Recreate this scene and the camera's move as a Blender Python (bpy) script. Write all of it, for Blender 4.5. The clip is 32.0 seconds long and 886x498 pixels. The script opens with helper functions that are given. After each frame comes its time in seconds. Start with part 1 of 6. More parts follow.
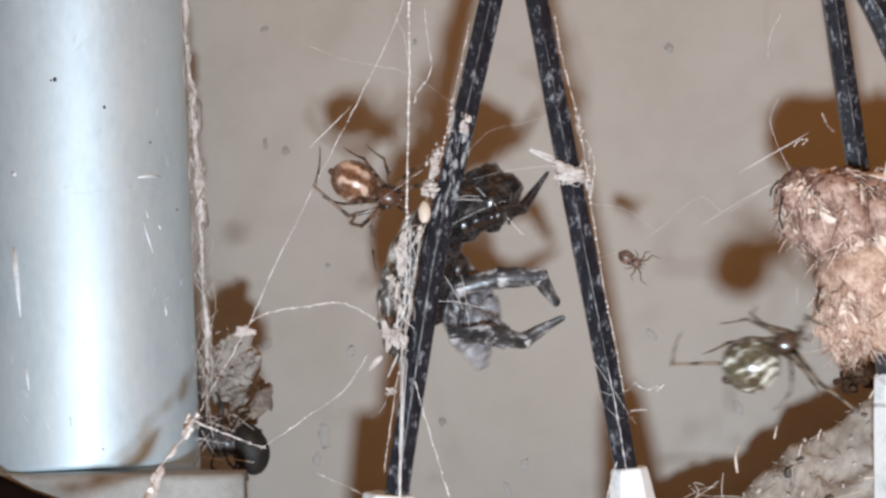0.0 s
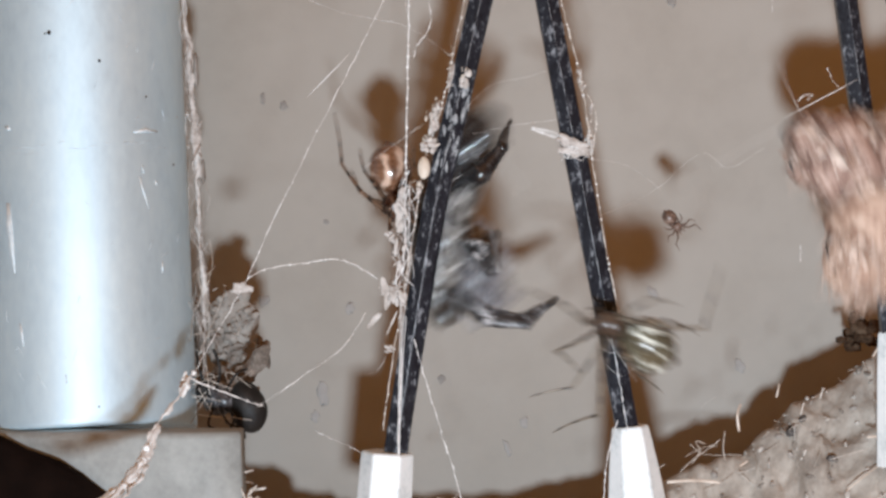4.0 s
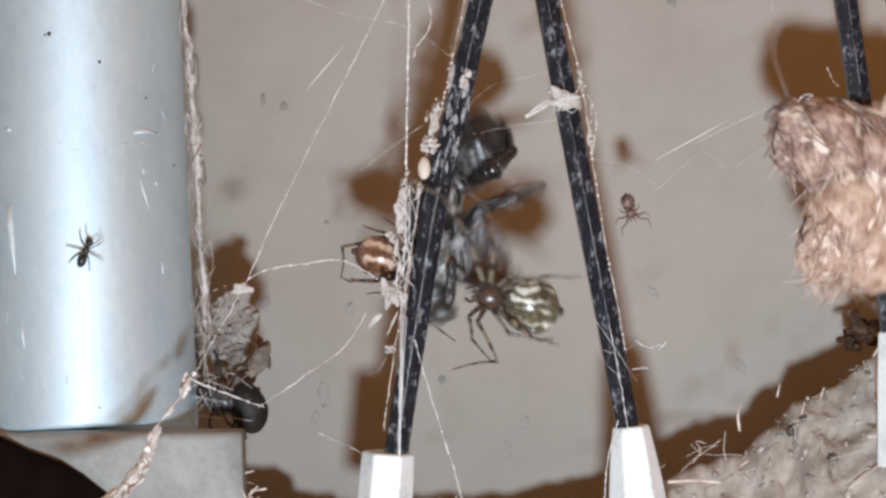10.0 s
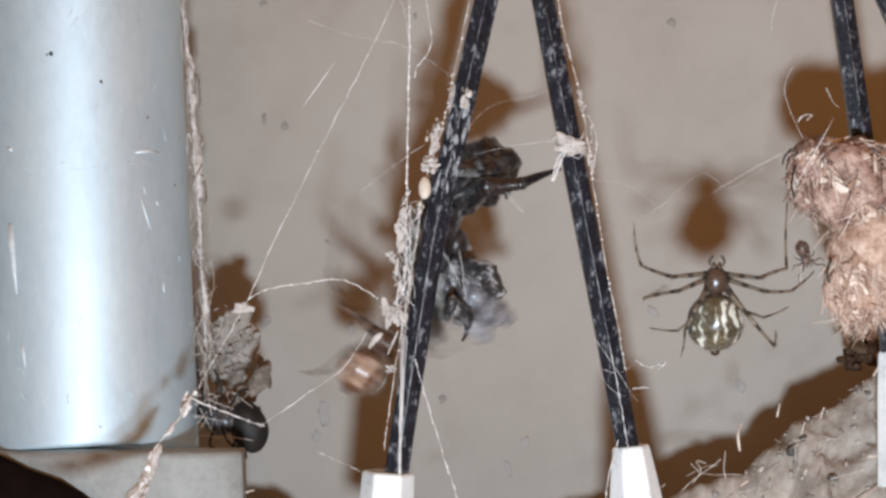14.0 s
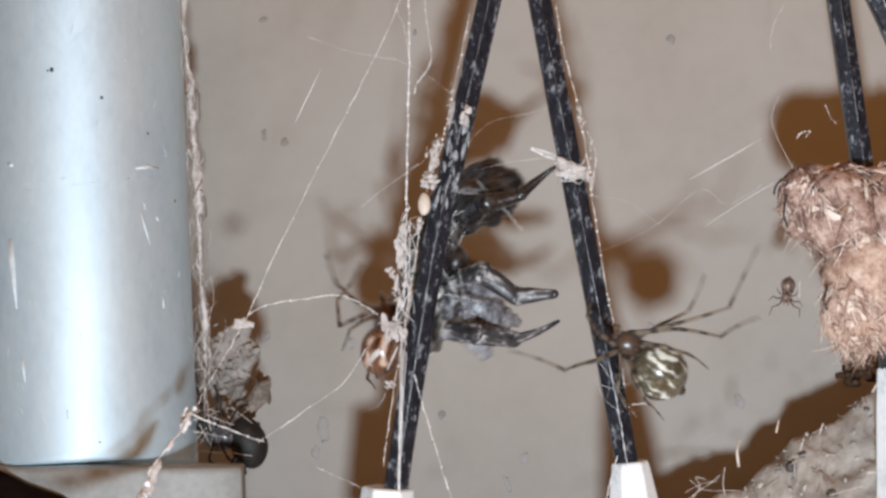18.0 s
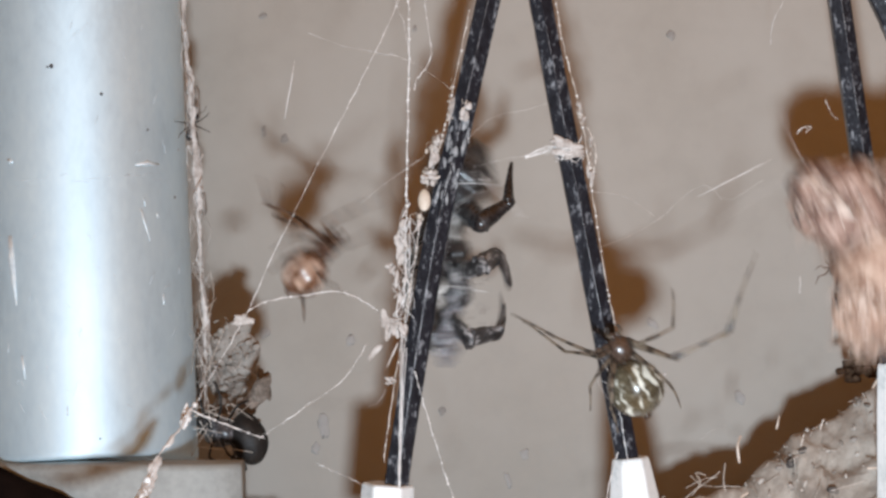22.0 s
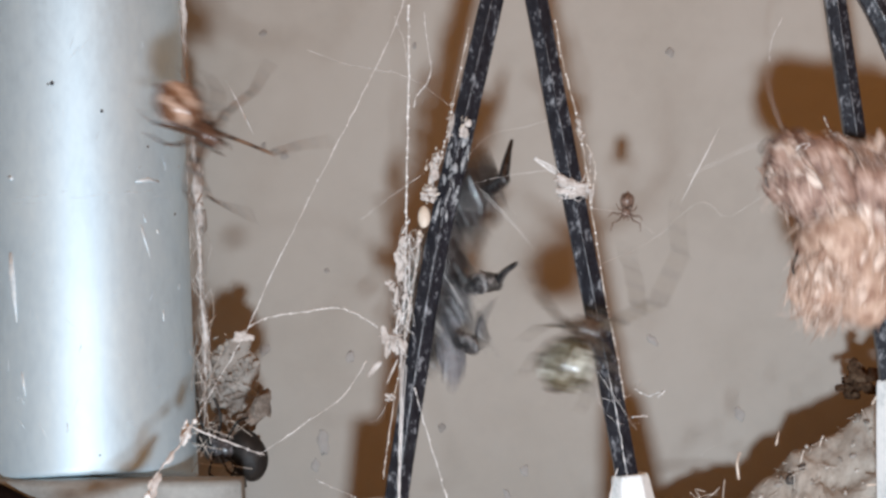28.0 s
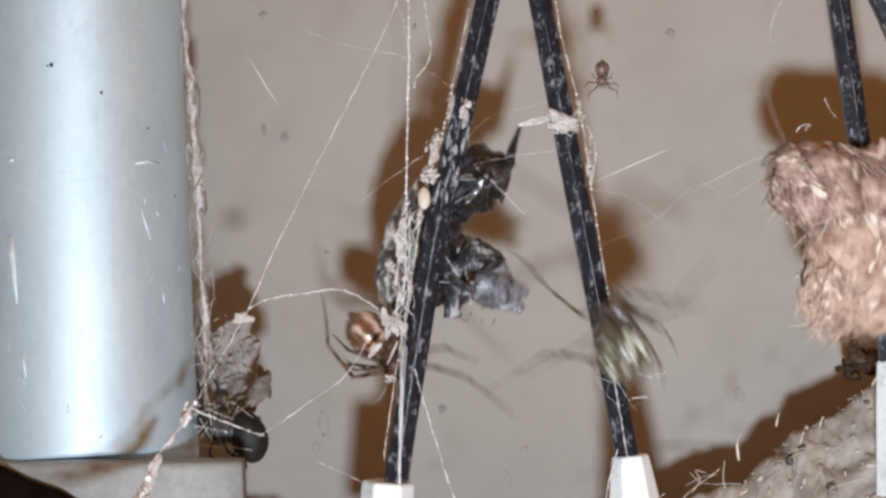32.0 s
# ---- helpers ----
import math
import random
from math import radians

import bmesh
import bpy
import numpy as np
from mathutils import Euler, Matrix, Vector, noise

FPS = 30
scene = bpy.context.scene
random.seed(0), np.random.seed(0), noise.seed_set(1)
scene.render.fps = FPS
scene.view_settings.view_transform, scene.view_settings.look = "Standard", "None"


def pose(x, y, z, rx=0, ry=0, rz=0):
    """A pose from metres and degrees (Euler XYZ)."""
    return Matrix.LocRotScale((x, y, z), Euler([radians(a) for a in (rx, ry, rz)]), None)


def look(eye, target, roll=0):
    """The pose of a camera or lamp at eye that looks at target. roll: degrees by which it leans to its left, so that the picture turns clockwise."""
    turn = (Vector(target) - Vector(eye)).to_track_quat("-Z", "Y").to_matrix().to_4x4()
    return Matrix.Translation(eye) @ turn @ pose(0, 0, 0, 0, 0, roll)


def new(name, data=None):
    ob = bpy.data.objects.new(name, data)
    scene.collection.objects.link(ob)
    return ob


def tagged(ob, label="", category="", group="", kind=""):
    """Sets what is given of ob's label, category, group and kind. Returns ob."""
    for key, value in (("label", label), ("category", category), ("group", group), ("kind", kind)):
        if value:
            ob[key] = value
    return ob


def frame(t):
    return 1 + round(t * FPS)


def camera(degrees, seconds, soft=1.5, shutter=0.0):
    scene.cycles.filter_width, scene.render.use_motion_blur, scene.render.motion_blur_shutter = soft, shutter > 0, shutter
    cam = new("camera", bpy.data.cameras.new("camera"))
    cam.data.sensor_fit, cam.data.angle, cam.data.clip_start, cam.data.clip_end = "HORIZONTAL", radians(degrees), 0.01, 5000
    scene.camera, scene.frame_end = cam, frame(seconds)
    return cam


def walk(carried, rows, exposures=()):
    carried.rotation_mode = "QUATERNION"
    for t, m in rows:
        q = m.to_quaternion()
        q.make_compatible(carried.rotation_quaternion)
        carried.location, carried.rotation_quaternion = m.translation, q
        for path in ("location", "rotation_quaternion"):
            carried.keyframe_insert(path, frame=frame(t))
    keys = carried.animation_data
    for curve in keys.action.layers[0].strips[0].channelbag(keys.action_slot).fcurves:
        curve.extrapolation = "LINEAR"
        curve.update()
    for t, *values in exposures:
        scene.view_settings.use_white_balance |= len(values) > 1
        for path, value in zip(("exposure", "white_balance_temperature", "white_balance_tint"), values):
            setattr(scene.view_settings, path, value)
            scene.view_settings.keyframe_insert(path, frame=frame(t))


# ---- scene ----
cam = camera(28.04, 32.0, soft=2.8, shutter=0.6)


def eye(pitch, roll, yaw, forward):
    """The camera stands before the wall and tilts a little; forward in mm."""
    return pose(0, -0.157 + forward / 1000, 0, pitch, roll, yaw) @ pose(0, 0, 0, 90, 0, 0)


walk(cam, [
    (0, eye(0.727, 0.052, -0.014, -1.40)), (0.5, eye(0.868, -0.023, -0.009, -0.39)), (1, eye(0.416, 0.028, -0.009, -0.40)),
    (1.5, eye(0.301, 0.007, -0.018, -1.44)), (2, eye(0.703, -0.059, -0.019, -0.32)), (2.5, eye(0.862, -0.046, -0.028, -0.29)),
    (3, eye(-0.480, 0.005, -0.027, 0.34)), (3.5, eye(-0.973, -0.055, -0.023, 0.61)), (4, eye(-0.679, -0.037, -0.030, 0.47)),
    (4.5, eye(-0.442, -0.096, -0.031, 0.49)), (6.5, eye(-0.436, 0.007, -0.029, 0.37)), (7, eye(-0.991, 0.009, -0.025, 0.53)),
    (7.5, eye(-0.853, 0.007, -0.028, 0.53)), (8, eye(-0.685, 0.024, -0.026, 0.46)), (8.5, eye(-0.748, -0.002, -0.026, 0.33)),
    (9, eye(-0.866, -0.005, -0.020, 0.57)), (9.5, eye(-0.710, 0.051, -0.021, 0.38)), (10, eye(-0.665, 0.058, -0.019, 0.43)),
    (10.5, eye(-0.744, -0.009, -0.011, 0.47)), (11, eye(-0.747, -0.039, -0.014, 0.31)), (11.5, eye(-1.326, -0.081, -0.022, 0.84)),
    (12, eye(0.023, -0.058, -0.029, -0.35)), (12.5, eye(0.016, 0.007, 0.004, 0.03)), (13, eye(-0.001, -0.006, -0.003, 0.08)),
    (13.5, eye(-0.029, 0.023, -0.005, 0.09)), (14, eye(-0.031, 0.009, -0.004, 0.12)), (14.5, eye(0.055, -0.010, -0.003, 0.14)),
    (16.5, eye(0.354, 0.011, -0.028, -0.04)), (17, eye(0.437, -0.031, -0.022, -0.10)), (17.5, eye(0.390, 0.041, -0.023, -0.17)),
    (18, eye(0.482, -0.041, -0.021, -0.14)), (18.5, eye(0.548, 0.022, -0.018, -0.20)), (19, eye(-0.100, 0.030, -0.015, 0.04)),
    (19.5, eye(-0.321, -0.016, -0.008, 0.33)), (20, eye(-0.119, 0.009, -0.013, 0.22)), (20.5, eye(0.079, 0.011, -0.018, 0.10)),
    (21, eye(0.238, -0.036, -0.012, 0.07)), (21.5, eye(0.258, -0.057, -0.011, 0.01)), (22, eye(0.356, 0.020, -0.016, -0.05)),
    (22.5, eye(0.281, 0.074, -0.024, -0.20)), (23, eye(0.127, 0.009, -0.016, 0.10)), (23.5, eye(0.288, 0.038, -0.025, -0.13)),
    (24, eye(-0.655, 0.021, -0.013, 0.40)), (24.5, eye(-0.579, 0.010, -0.018, 0.49)), (25, eye(0.301, 0.022, -0.029, -0.00)),
    (25.5, eye(0.382, 0.048, -0.028, -0.09)), (27.5, eye(0.530, -0.045, -0.029, -0.13)), (28, eye(0.894, 0.019, -0.027, -0.31)),
    (28.5, eye(0.951, 0.008, -0.036, -0.47)), (29, eye(0.991, 0.010, -0.031, -0.41)), (29.5, eye(0.907, -0.015, -0.028, -0.35)),
    (30, eye(0.741, -0.007, -0.025, -0.24)), (30.5, eye(0.700, -0.006, -0.022, -0.24)), (31, eye(0.784, 0.021, -0.025, -0.31)),
    (31.5, eye(0.556, 0.057, -0.023, -0.19)), (32, eye(0.294, 0.070, -0.022, -0.28)),
], exposures=((0, 0.08), (0.35, 0.04), (0.6, 0.0), (0.95, -0.38), (1.1, -0.38), (1.5, -0.1), (2, 0.0), (32, 0.0)))

# ---- world, light ----
EYE_BACK = 157.0          # mm from the eye to the plane of the rods

world = bpy.data.worlds.new("dim_room")
world.use_nodes = True
# the dim warm light of the room
world.node_tree.nodes["Background"].inputs[0].default_value = (1.0, 0.42, 0.095, 1)
world.node_tree.nodes["Background"].inputs[1].default_value = 0.51
scene.world = world

torch = bpy.data.lights.new("torch", "AREA")
torch.shape, torch.size, torch.energy, torch.color = "DISK", 0.0105, 0.206, (0.825, 0.98, 1.125)
torch_ob = new("torch", torch)
torch_ob.matrix_world = look((0.004, -0.157, -0.040), (0.06, 0.02, 0.045))
torch.spread = radians(140)


# ---- small builders ----
def spot(u, v, y=0.0):
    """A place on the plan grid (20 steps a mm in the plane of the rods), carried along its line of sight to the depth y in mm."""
    k = (EYE_BACK + y) / EYE_BACK / 20.0
    return Vector(((u - 784) * k, y, (441 - v) * k)) / 1000.0


class Geo:
    """Gathers swept tubes and lumps into one mesh."""

    def __init__(self):
        self.v, self.f = [], []

    def sweep(self, pts, radii, n=6, flat=1.0, cap=True, phase=0.5):
        pts = [Vector(p) for p in pts]
        if not hasattr(radii, "__len__"):
            radii = [radii] * len(pts)
        base = len(self.v)
        side = None
        for i, p in enumerate(pts):
            d = (pts[min(i + 1, len(pts) - 1)] - pts[max(i - 1, 0)])
            if d.length < 1e-9:
                d = Vector((0, 0, 1))
            d.normalize()
            if side is None:
                side = d.cross(Vector((0, 1, 0.05)))
                if side.length < 1e-3:
                    side = d.cross(Vector((1, 0, 0)))
            side = (side - d * side.dot(d)).normalized()
            up = d.cross(side)
            for k in range(n):
                a = 2 * math.pi * (k + phase) / n
                self.v.append(p + (side * math.cos(a) + up * math.sin(a) * flat) * radii[i])
        for i in range(len(pts) - 1):
            for k in range(n):
                a, b = base + i * n + k, base + i * n + (k + 1) % n
                self.f.append((a, b, b + n, a + n))
        if cap:
            self.f.append(tuple(base + k for k in reversed(range(n))))
            self.f.append(tuple(base + (len(pts) - 1) * n + k for k in range(n)))
        return self

    def lump(self, c, r, seg=16, rings=10, rough=0.0, grain=400.0, turn=None, seed=0.0):
        c = Vector(c)
        turn = turn or Matrix.Identity(3)
        base = len(self.v)

        def put(d):
            w = Vector((d.x * r[0], d.y * r[1], d.z * r[2]))
            if rough:
                w *= 1 + rough * noise.noise(w * grain + Vector((seed, seed * 1.7, 3.1))) + 0.4 * rough * noise.noise(w * grain * 2.7 + Vector((seed, 0, 0)))
            self.v.append(c + turn @ w)

        put(Vector((0, 0, 1)))
        for i in range(1, rings):
            th = math.pi * i / rings
            for k in range(seg):
                a = 2 * math.pi * k / seg
                put(Vector((math.sin(th) * math.cos(a), math.sin(th) * math.sin(a), math.cos(th))))
        put(Vector((0, 0, -1)))
        for k in range(seg):
            self.f.append((base, base + 1 + k, base + 1 + (k + 1) % seg))
        for i in range(rings - 2):
            for k in range(seg):
                a, b = base + 1 + i * seg + k, base + 1 + i * seg + (k + 1) % seg
                self.f.append((a, a + seg, b + seg, b))
        last = len(self.v) - 1
        for k in range(seg):
            self.f.append((last, last - seg + (k + 1) % seg, last - seg + k))
        return self

    def mesh(self, name, material, smooth=True):
        me = bpy.data.meshes.new(name)
        me.from_pydata([tuple(p) for p in self.v], [], self.f)
        me.materials.append(material)
        me.polygons.foreach_set("use_smooth", [smooth] * len(me.polygons))
        me.update()
        return me


def part(name, geo, material, parent, label="", smooth=True):
    ob = new(name, geo.mesh(name, material, smooth) if isinstance(geo, Geo) else geo)
    ob.parent = parent
    if label:
        tagged(ob, label)
    return ob


def thing(name, label, category, place=None, group="", kind=""):
    ob = new(name)
    ob.empty_display_size = 0.002
    if place is not None:
        ob.matrix_world = place
    return tagged(ob, label, category, group, kind)


def smooth_line(pts, steps=6, wander=0.0, seed=0):
    """A rounded line through pts, with a little wander in metres."""
    rnd = random.Random(seed)
    pts = [Vector(p) for p in pts]
    out = []
    for i in range(len(pts) - 1):
        a, b = pts[max(i - 1, 0)], pts[i]
        c, d = pts[i + 1], pts[min(i + 2, len(pts) - 1)]
        for k in range(steps):
            t = k / steps
            p = 0.5 * ((2 * b) + (c - a) * t + (2 * a - 5 * b + 4 * c - d) * t * t + (3 * b - a - 3 * c + d) * t ** 3)
            out.append(p + Vector((rnd.gauss(0, 1), rnd.gauss(0, 1), rnd.gauss(0, 1))) * wander)
    out.append(pts[-1])
    return out


# ---- materials ----
def mat(name, colours, rough=0.6, metal=0.0, scale=900.0, fine=5000.0, bump=0.0, stretch=(1, 1, 1), spec=0.5, island=0.0, alpha=1.0, coat=0.0, sharp=0.5, sheer=0.0, rvar=0.12):
    """Two scales of mottling between three colours, with grain in the relief and the gloss."""
    m = bpy.data.materials.new(name)
    m.use_nodes = True
    nt = m.node_tree
    n, l = nt.nodes, nt.links
    b = n["Principled BSDF"]
    tc = n.new("ShaderNodeTexCoord")
    mp = n.new("ShaderNodeMapping")
    mp.inputs["Scale"].default_value = stretch
    l.new(tc.outputs["Object"], mp.inputs[0])
    big, small = n.new("ShaderNodeTexNoise"), n.new("ShaderNodeTexNoise")
    for t, s in ((big, scale), (small, fine)):
        t.inputs["Scale"].default_value = s
        t.inputs["Detail"].default_value = 5
        t.inputs["Roughness"].default_value = 0.6
        l.new(mp.outputs[0], t.inputs["Vector"])
    add = n.new("ShaderNodeMath")
    add.operation = "MULTIPLY_ADD"
    l.new(small.outputs[0], add.inputs[0])
    add.inputs[1].default_value = 0.45
    l.new(big.outputs[0], add.inputs[2])
    fac = add.outputs[0]
    if island:
        geo = n.new("ShaderNodeNewGeometry")
        a2 = n.new("ShaderNodeMath")
        a2.operation = "MULTIPLY_ADD"
        l.new(geo.outputs["Random Per Island"], a2.inputs[0])
        a2.inputs[1].default_value = island
        a3 = n.new("ShaderNodeMath")
        a3.operation = "SUBTRACT"
        l.new(fac, a3.inputs[0])
        a3.inputs[1].default_value = island * 0.5
        l.new(a3.outputs[0], a2.inputs[2])
        fac = a2.outputs[0]
    ramp = n.new("ShaderNodeValToRGB")
    els = ramp.color_ramp.elements
    w = 0.30 * (1 - sharp) + 0.04
    els[0].position, els[1].position = 0.725 - w, 0.725 + w
    els[0].color, els[1].color = (*colours[0], 1), (*colours[-1], 1)
    if len(colours) > 2:
        e = els.new(0.725)
        e.color = (*colours[1], 1)
    l.new(fac, ramp.inputs[0])
    l.new(ramp.outputs[0], b.inputs["Base Color"])
    rr = n.new("ShaderNodeMapRange")
    rr.inputs[1].default_value, rr.inputs[2].default_value = 0.25, 0.75
    rr.inputs[3].default_value, rr.inputs[4].default_value = max(0.03, rough - rvar), min(1, rough + rvar)
    l.new(small.outputs[0], rr.inputs[0])
    l.new(rr.outputs[0], b.inputs["Roughness"])
    b.inputs["Metallic"].default_value = metal
    b.inputs["Specular IOR Level"].default_value = spec
    b.inputs["Coat Weight"].default_value = coat
    b.inputs["Alpha"].default_value = alpha
    if sheer:
        b.inputs["Transmission Weight"].default_value = sheer
    if bump:
        bp = n.new("ShaderNodeBump")
        bp.inputs["Strength"].default_value = 0.8
        bp.inputs["Distance"].default_value = bump
        l.new(fac, bp.inputs["Height"])
        l.new(bp.outputs[0], b.inputs["Normal"])
    return m


M_wall = mat("wall_paint", [(0.352, 0.316, 0.272), (0.406, 0.368, 0.324), (0.434, 0.400, 0.357)], 0.75, scale=60, fine=420, bump=0.00006, sharp=0.05)
M_stone_shade = mat("stone_and_shade_brown", [(0.23, 0.20, 0.175), (0.36, 0.325, 0.295)], 0.8, scale=700, fine=3000)
M_alu = mat("aluminium", [(0.60, 0.76, 0.86), (0.71, 0.87, 0.96), (0.80, 0.94, 1.0)], 0.64, metal=0.62, scale=130, fine=1900, bump=0.0000015, stretch=(1, 1, 0.45), sharp=0.25, rvar=0.05)
# lathe-turned: gloss drawn out along the tube
al = M_alu.node_tree
tan = al.nodes.new("ShaderNodeTangent")
tan.direction_type, tan.axis = "RADIAL", "Z"
al.links.new(tan.outputs[0], al.nodes["Principled BSDF"].inputs["Tangent"])
al.nodes["Principled BSDF"].inputs["Anisotropic"].default_value = 0.5
al.nodes["Principled BSDF"].inputs["Anisotropic Rotation"].default_value = 0.25
M_alu_mark = mat("bare_scratch", [(0.55, 0.63, 0.68), (0.72, 0.80, 0.84), (0.88, 0.9, 0.9)], 0.6, metal=0.3, scale=900)
M_collar = mat("collar_paint", [(0.215, 0.222, 0.208), (0.325, 0.333, 0.318), (0.42, 0.43, 0.41)], 0.6, scale=220, fine=1700, bump=0.00002, sharp=0.2)
M_black = mat("worn_black_paint", [(0.004, 0.005, 0.008), (0.016, 0.018, 0.025), (0.26, 0.27, 0.29)], 0.36, scale=1300, fine=5200, bump=0.00003, stretch=(1, 1, 0.45), sharp=0.25, coat=0.1, spec=0.4)
# sparse bare chips in the paint
chips = next(nd for nd in M_black.node_tree.nodes if nd.type == "VALTORGB").color_ramp.elements
chips[1].position, chips[2].position = 0.79, 0.96
M_scuff = mat("grey_scuff", [(0.09, 0.095, 0.10), (0.20, 0.21, 0.22), (0.42, 0.42, 0.42)], 0.6, scale=2000, fine=7000)
M_highlight = mat("highlight_grey", [(0.16, 0.17, 0.19), (0.34, 0.35, 0.37), (0.6, 0.61, 0.62)], 0.4, metal=0.5, scale=1500, fine=6000)
M_white = mat("white_plastic", [(0.52, 0.57, 0.58), (0.84, 0.87, 0.87), (0.94, 0.95, 0.95)], 0.38, scale=300, fine=2500, bump=0.00001, sharp=0.2)
M_mortar = mat("dusty_mortar", [(0.25, 0.212, 0.18), (0.41, 0.362, 0.312), (0.55, 0.498, 0.440)], 0.9, scale=300, fine=2600, bump=0.00012, sharp=0.2)
M_grit = mat("grit", [(0.20, 0.17, 0.145), (0.38, 0.33, 0.29), (0.58, 0.53, 0.48)], 0.85, scale=1500, fine=6000, bump=0.00005, island=0.5)
M_silk = mat("silk", [(0.66, 0.63, 0.60), (0.82, 0.80, 0.78), (0.93, 0.92, 0.90)], 0.5, scale=900, fine=5000, island=0.3)
M_dust = mat("dusty_web", [(0.38, 0.32, 0.265), (0.60, 0.53, 0.465), (0.76, 0.71, 0.65)], 0.8, scale=1200, fine=6000, island=0.45)
M_dark = mat("dark_chitin", [(0.008, 0.007, 0.007), (0.018, 0.014, 0.013), (0.065, 0.055, 0.05)], 0.36, scale=1200, fine=6000, bump=0.00002, coat=0.25)
M_greyhair = mat("grey_hairy_chitin", [(0.010, 0.010, 0.011), (0.055, 0.053, 0.056), (0.40, 0.395, 0.41)], 0.34, scale=900, fine=3600, bump=0.00003, coat=0.25, stretch=(1, 1, 0.4))
M_husk = mat("grey_husk", [(0.008, 0.008, 0.009), (0.055, 0.053, 0.055), (0.66, 0.65, 0.65)], 0.42, scale=1000, fine=2800, bump=0.00009, coat=0.12, stretch=(1, 1, 0.4), alpha=0.88, sharp=0.5)
M_wrap = mat("silk_wrapped_skin", [(0.014, 0.012, 0.011), (0.11, 0.10, 0.088), (0.76, 0.74, 0.70)], 0.4, scale=480, fine=2200, bump=0.00007, stretch=(1, 1, 0.6), coat=0.4, sharp=0.68)
M_wing = mat("crumpled_wing", [(0.06, 0.06, 0.068), (0.19, 0.185, 0.20), (0.52, 0.51, 0.54)], 0.38, scale=900, fine=3600, coat=0.25, alpha=0.62, bump=0.00005, stretch=(1, 1, 0.6))
M_brown = mat("brown_fibre", [(0.13, 0.070, 0.052), (0.40, 0.262, 0.200), (0.78, 0.65, 0.56)], 0.55, scale=900, fine=5000, island=0.75, bump=0.00003)
M_core = mat("brown_core", [(0.10, 0.050, 0.038), (0.34, 0.212, 0.165), (0.62, 0.465, 0.39)], 0.7, scale=700, fine=3500, bump=0.00012)
M_red_body = mat("brown_shell", [(0.055, 0.026, 0.016), (0.15, 0.070, 0.042)], 0.3, scale=900, coat=0.3)
M_tiny = mat("tiny_brown", [(0.05, 0.030, 0.022), (0.17, 0.105, 0.078), (0.34, 0.25, 0.20)], 0.4, scale=1800, fine=6000)
M_deep_shade = mat("deep_shade_brown", [(0.004, 0.002, 0.0015), (0.010, 0.005, 0.0035)], 0.95, scale=300, fine=1800, bump=0.00004, spec=0.08)
M_pale_head = mat("grey_brown_shell", [(0.032, 0.018, 0.012), (0.10, 0.060, 0.040)], 0.3, scale=900, coat=0.3)
M_tan = mat("tan_fibre", [(0.34, 0.205, 0.145), (0.58, 0.41, 0.315), (0.78, 0.63, 0.53)], 0.55, scale=900, fine=5000, island=0.75, bump=0.00003)
M_tan_core = mat("tan_core", [(0.26, 0.14, 0.095), (0.50, 0.335, 0.25), (0.70, 0.53, 0.42)], 0.7, scale=700, fine=3500, bump=0.00012)


def banded(name, dark, light, freq, rough=0.35):
    """Legs with dark rings, by the distance along each link."""
    m = mat(name, [light, tuple(c * 1.25 for c in light)], rough, scale=900, fine=4000, coat=0.2)
    n, l = m.node_tree.nodes, m.node_tree.links
    tc, ln, mu, sn = n.new("ShaderNodeTexCoord"), n.new("ShaderNodeVectorMath"), n.new("ShaderNodeMath"), n.new("ShaderNodeMath")
    ln.operation, mu.operation, sn.operation = "LENGTH", "MULTIPLY", "SINE"
    mu.inputs[1].default_value = freq
    rp, mx = n.new("ShaderNodeValToRGB"), n.new("ShaderNodeMix")
    rp.color_ramp.elements[0].position, rp.color_ramp.elements[1].position = 0.15, 0.75
    mx.data_type = "RGBA"
    l.new(tc.outputs["Object"], ln.inputs[0])
    l.new(ln.outputs["Value"], mu.inputs[0])
    l.new(mu.outputs[0], sn.inputs[0])
    l.new(sn.outputs[0], rp.inputs[0])
    b = n["Principled BSDF"]
    old = b.inputs["Base Color"].links[0].from_socket
    l.new(rp.outputs[0], mx.inputs["Factor"])
    l.new(old, mx.inputs["A"])
    mx.inputs["B"].default_value = (*dark, 1)
    l.new(mx.outputs["Result"], b.inputs["Base Color"])
    return m


M_pale_leg = banded("banded_leg", (0.045, 0.034, 0.025), (0.19, 0.155, 0.115), 2600)
M_red_leg = banded("brown_leg", (0.028, 0.016, 0.011), (0.15, 0.088, 0.055), 2900)


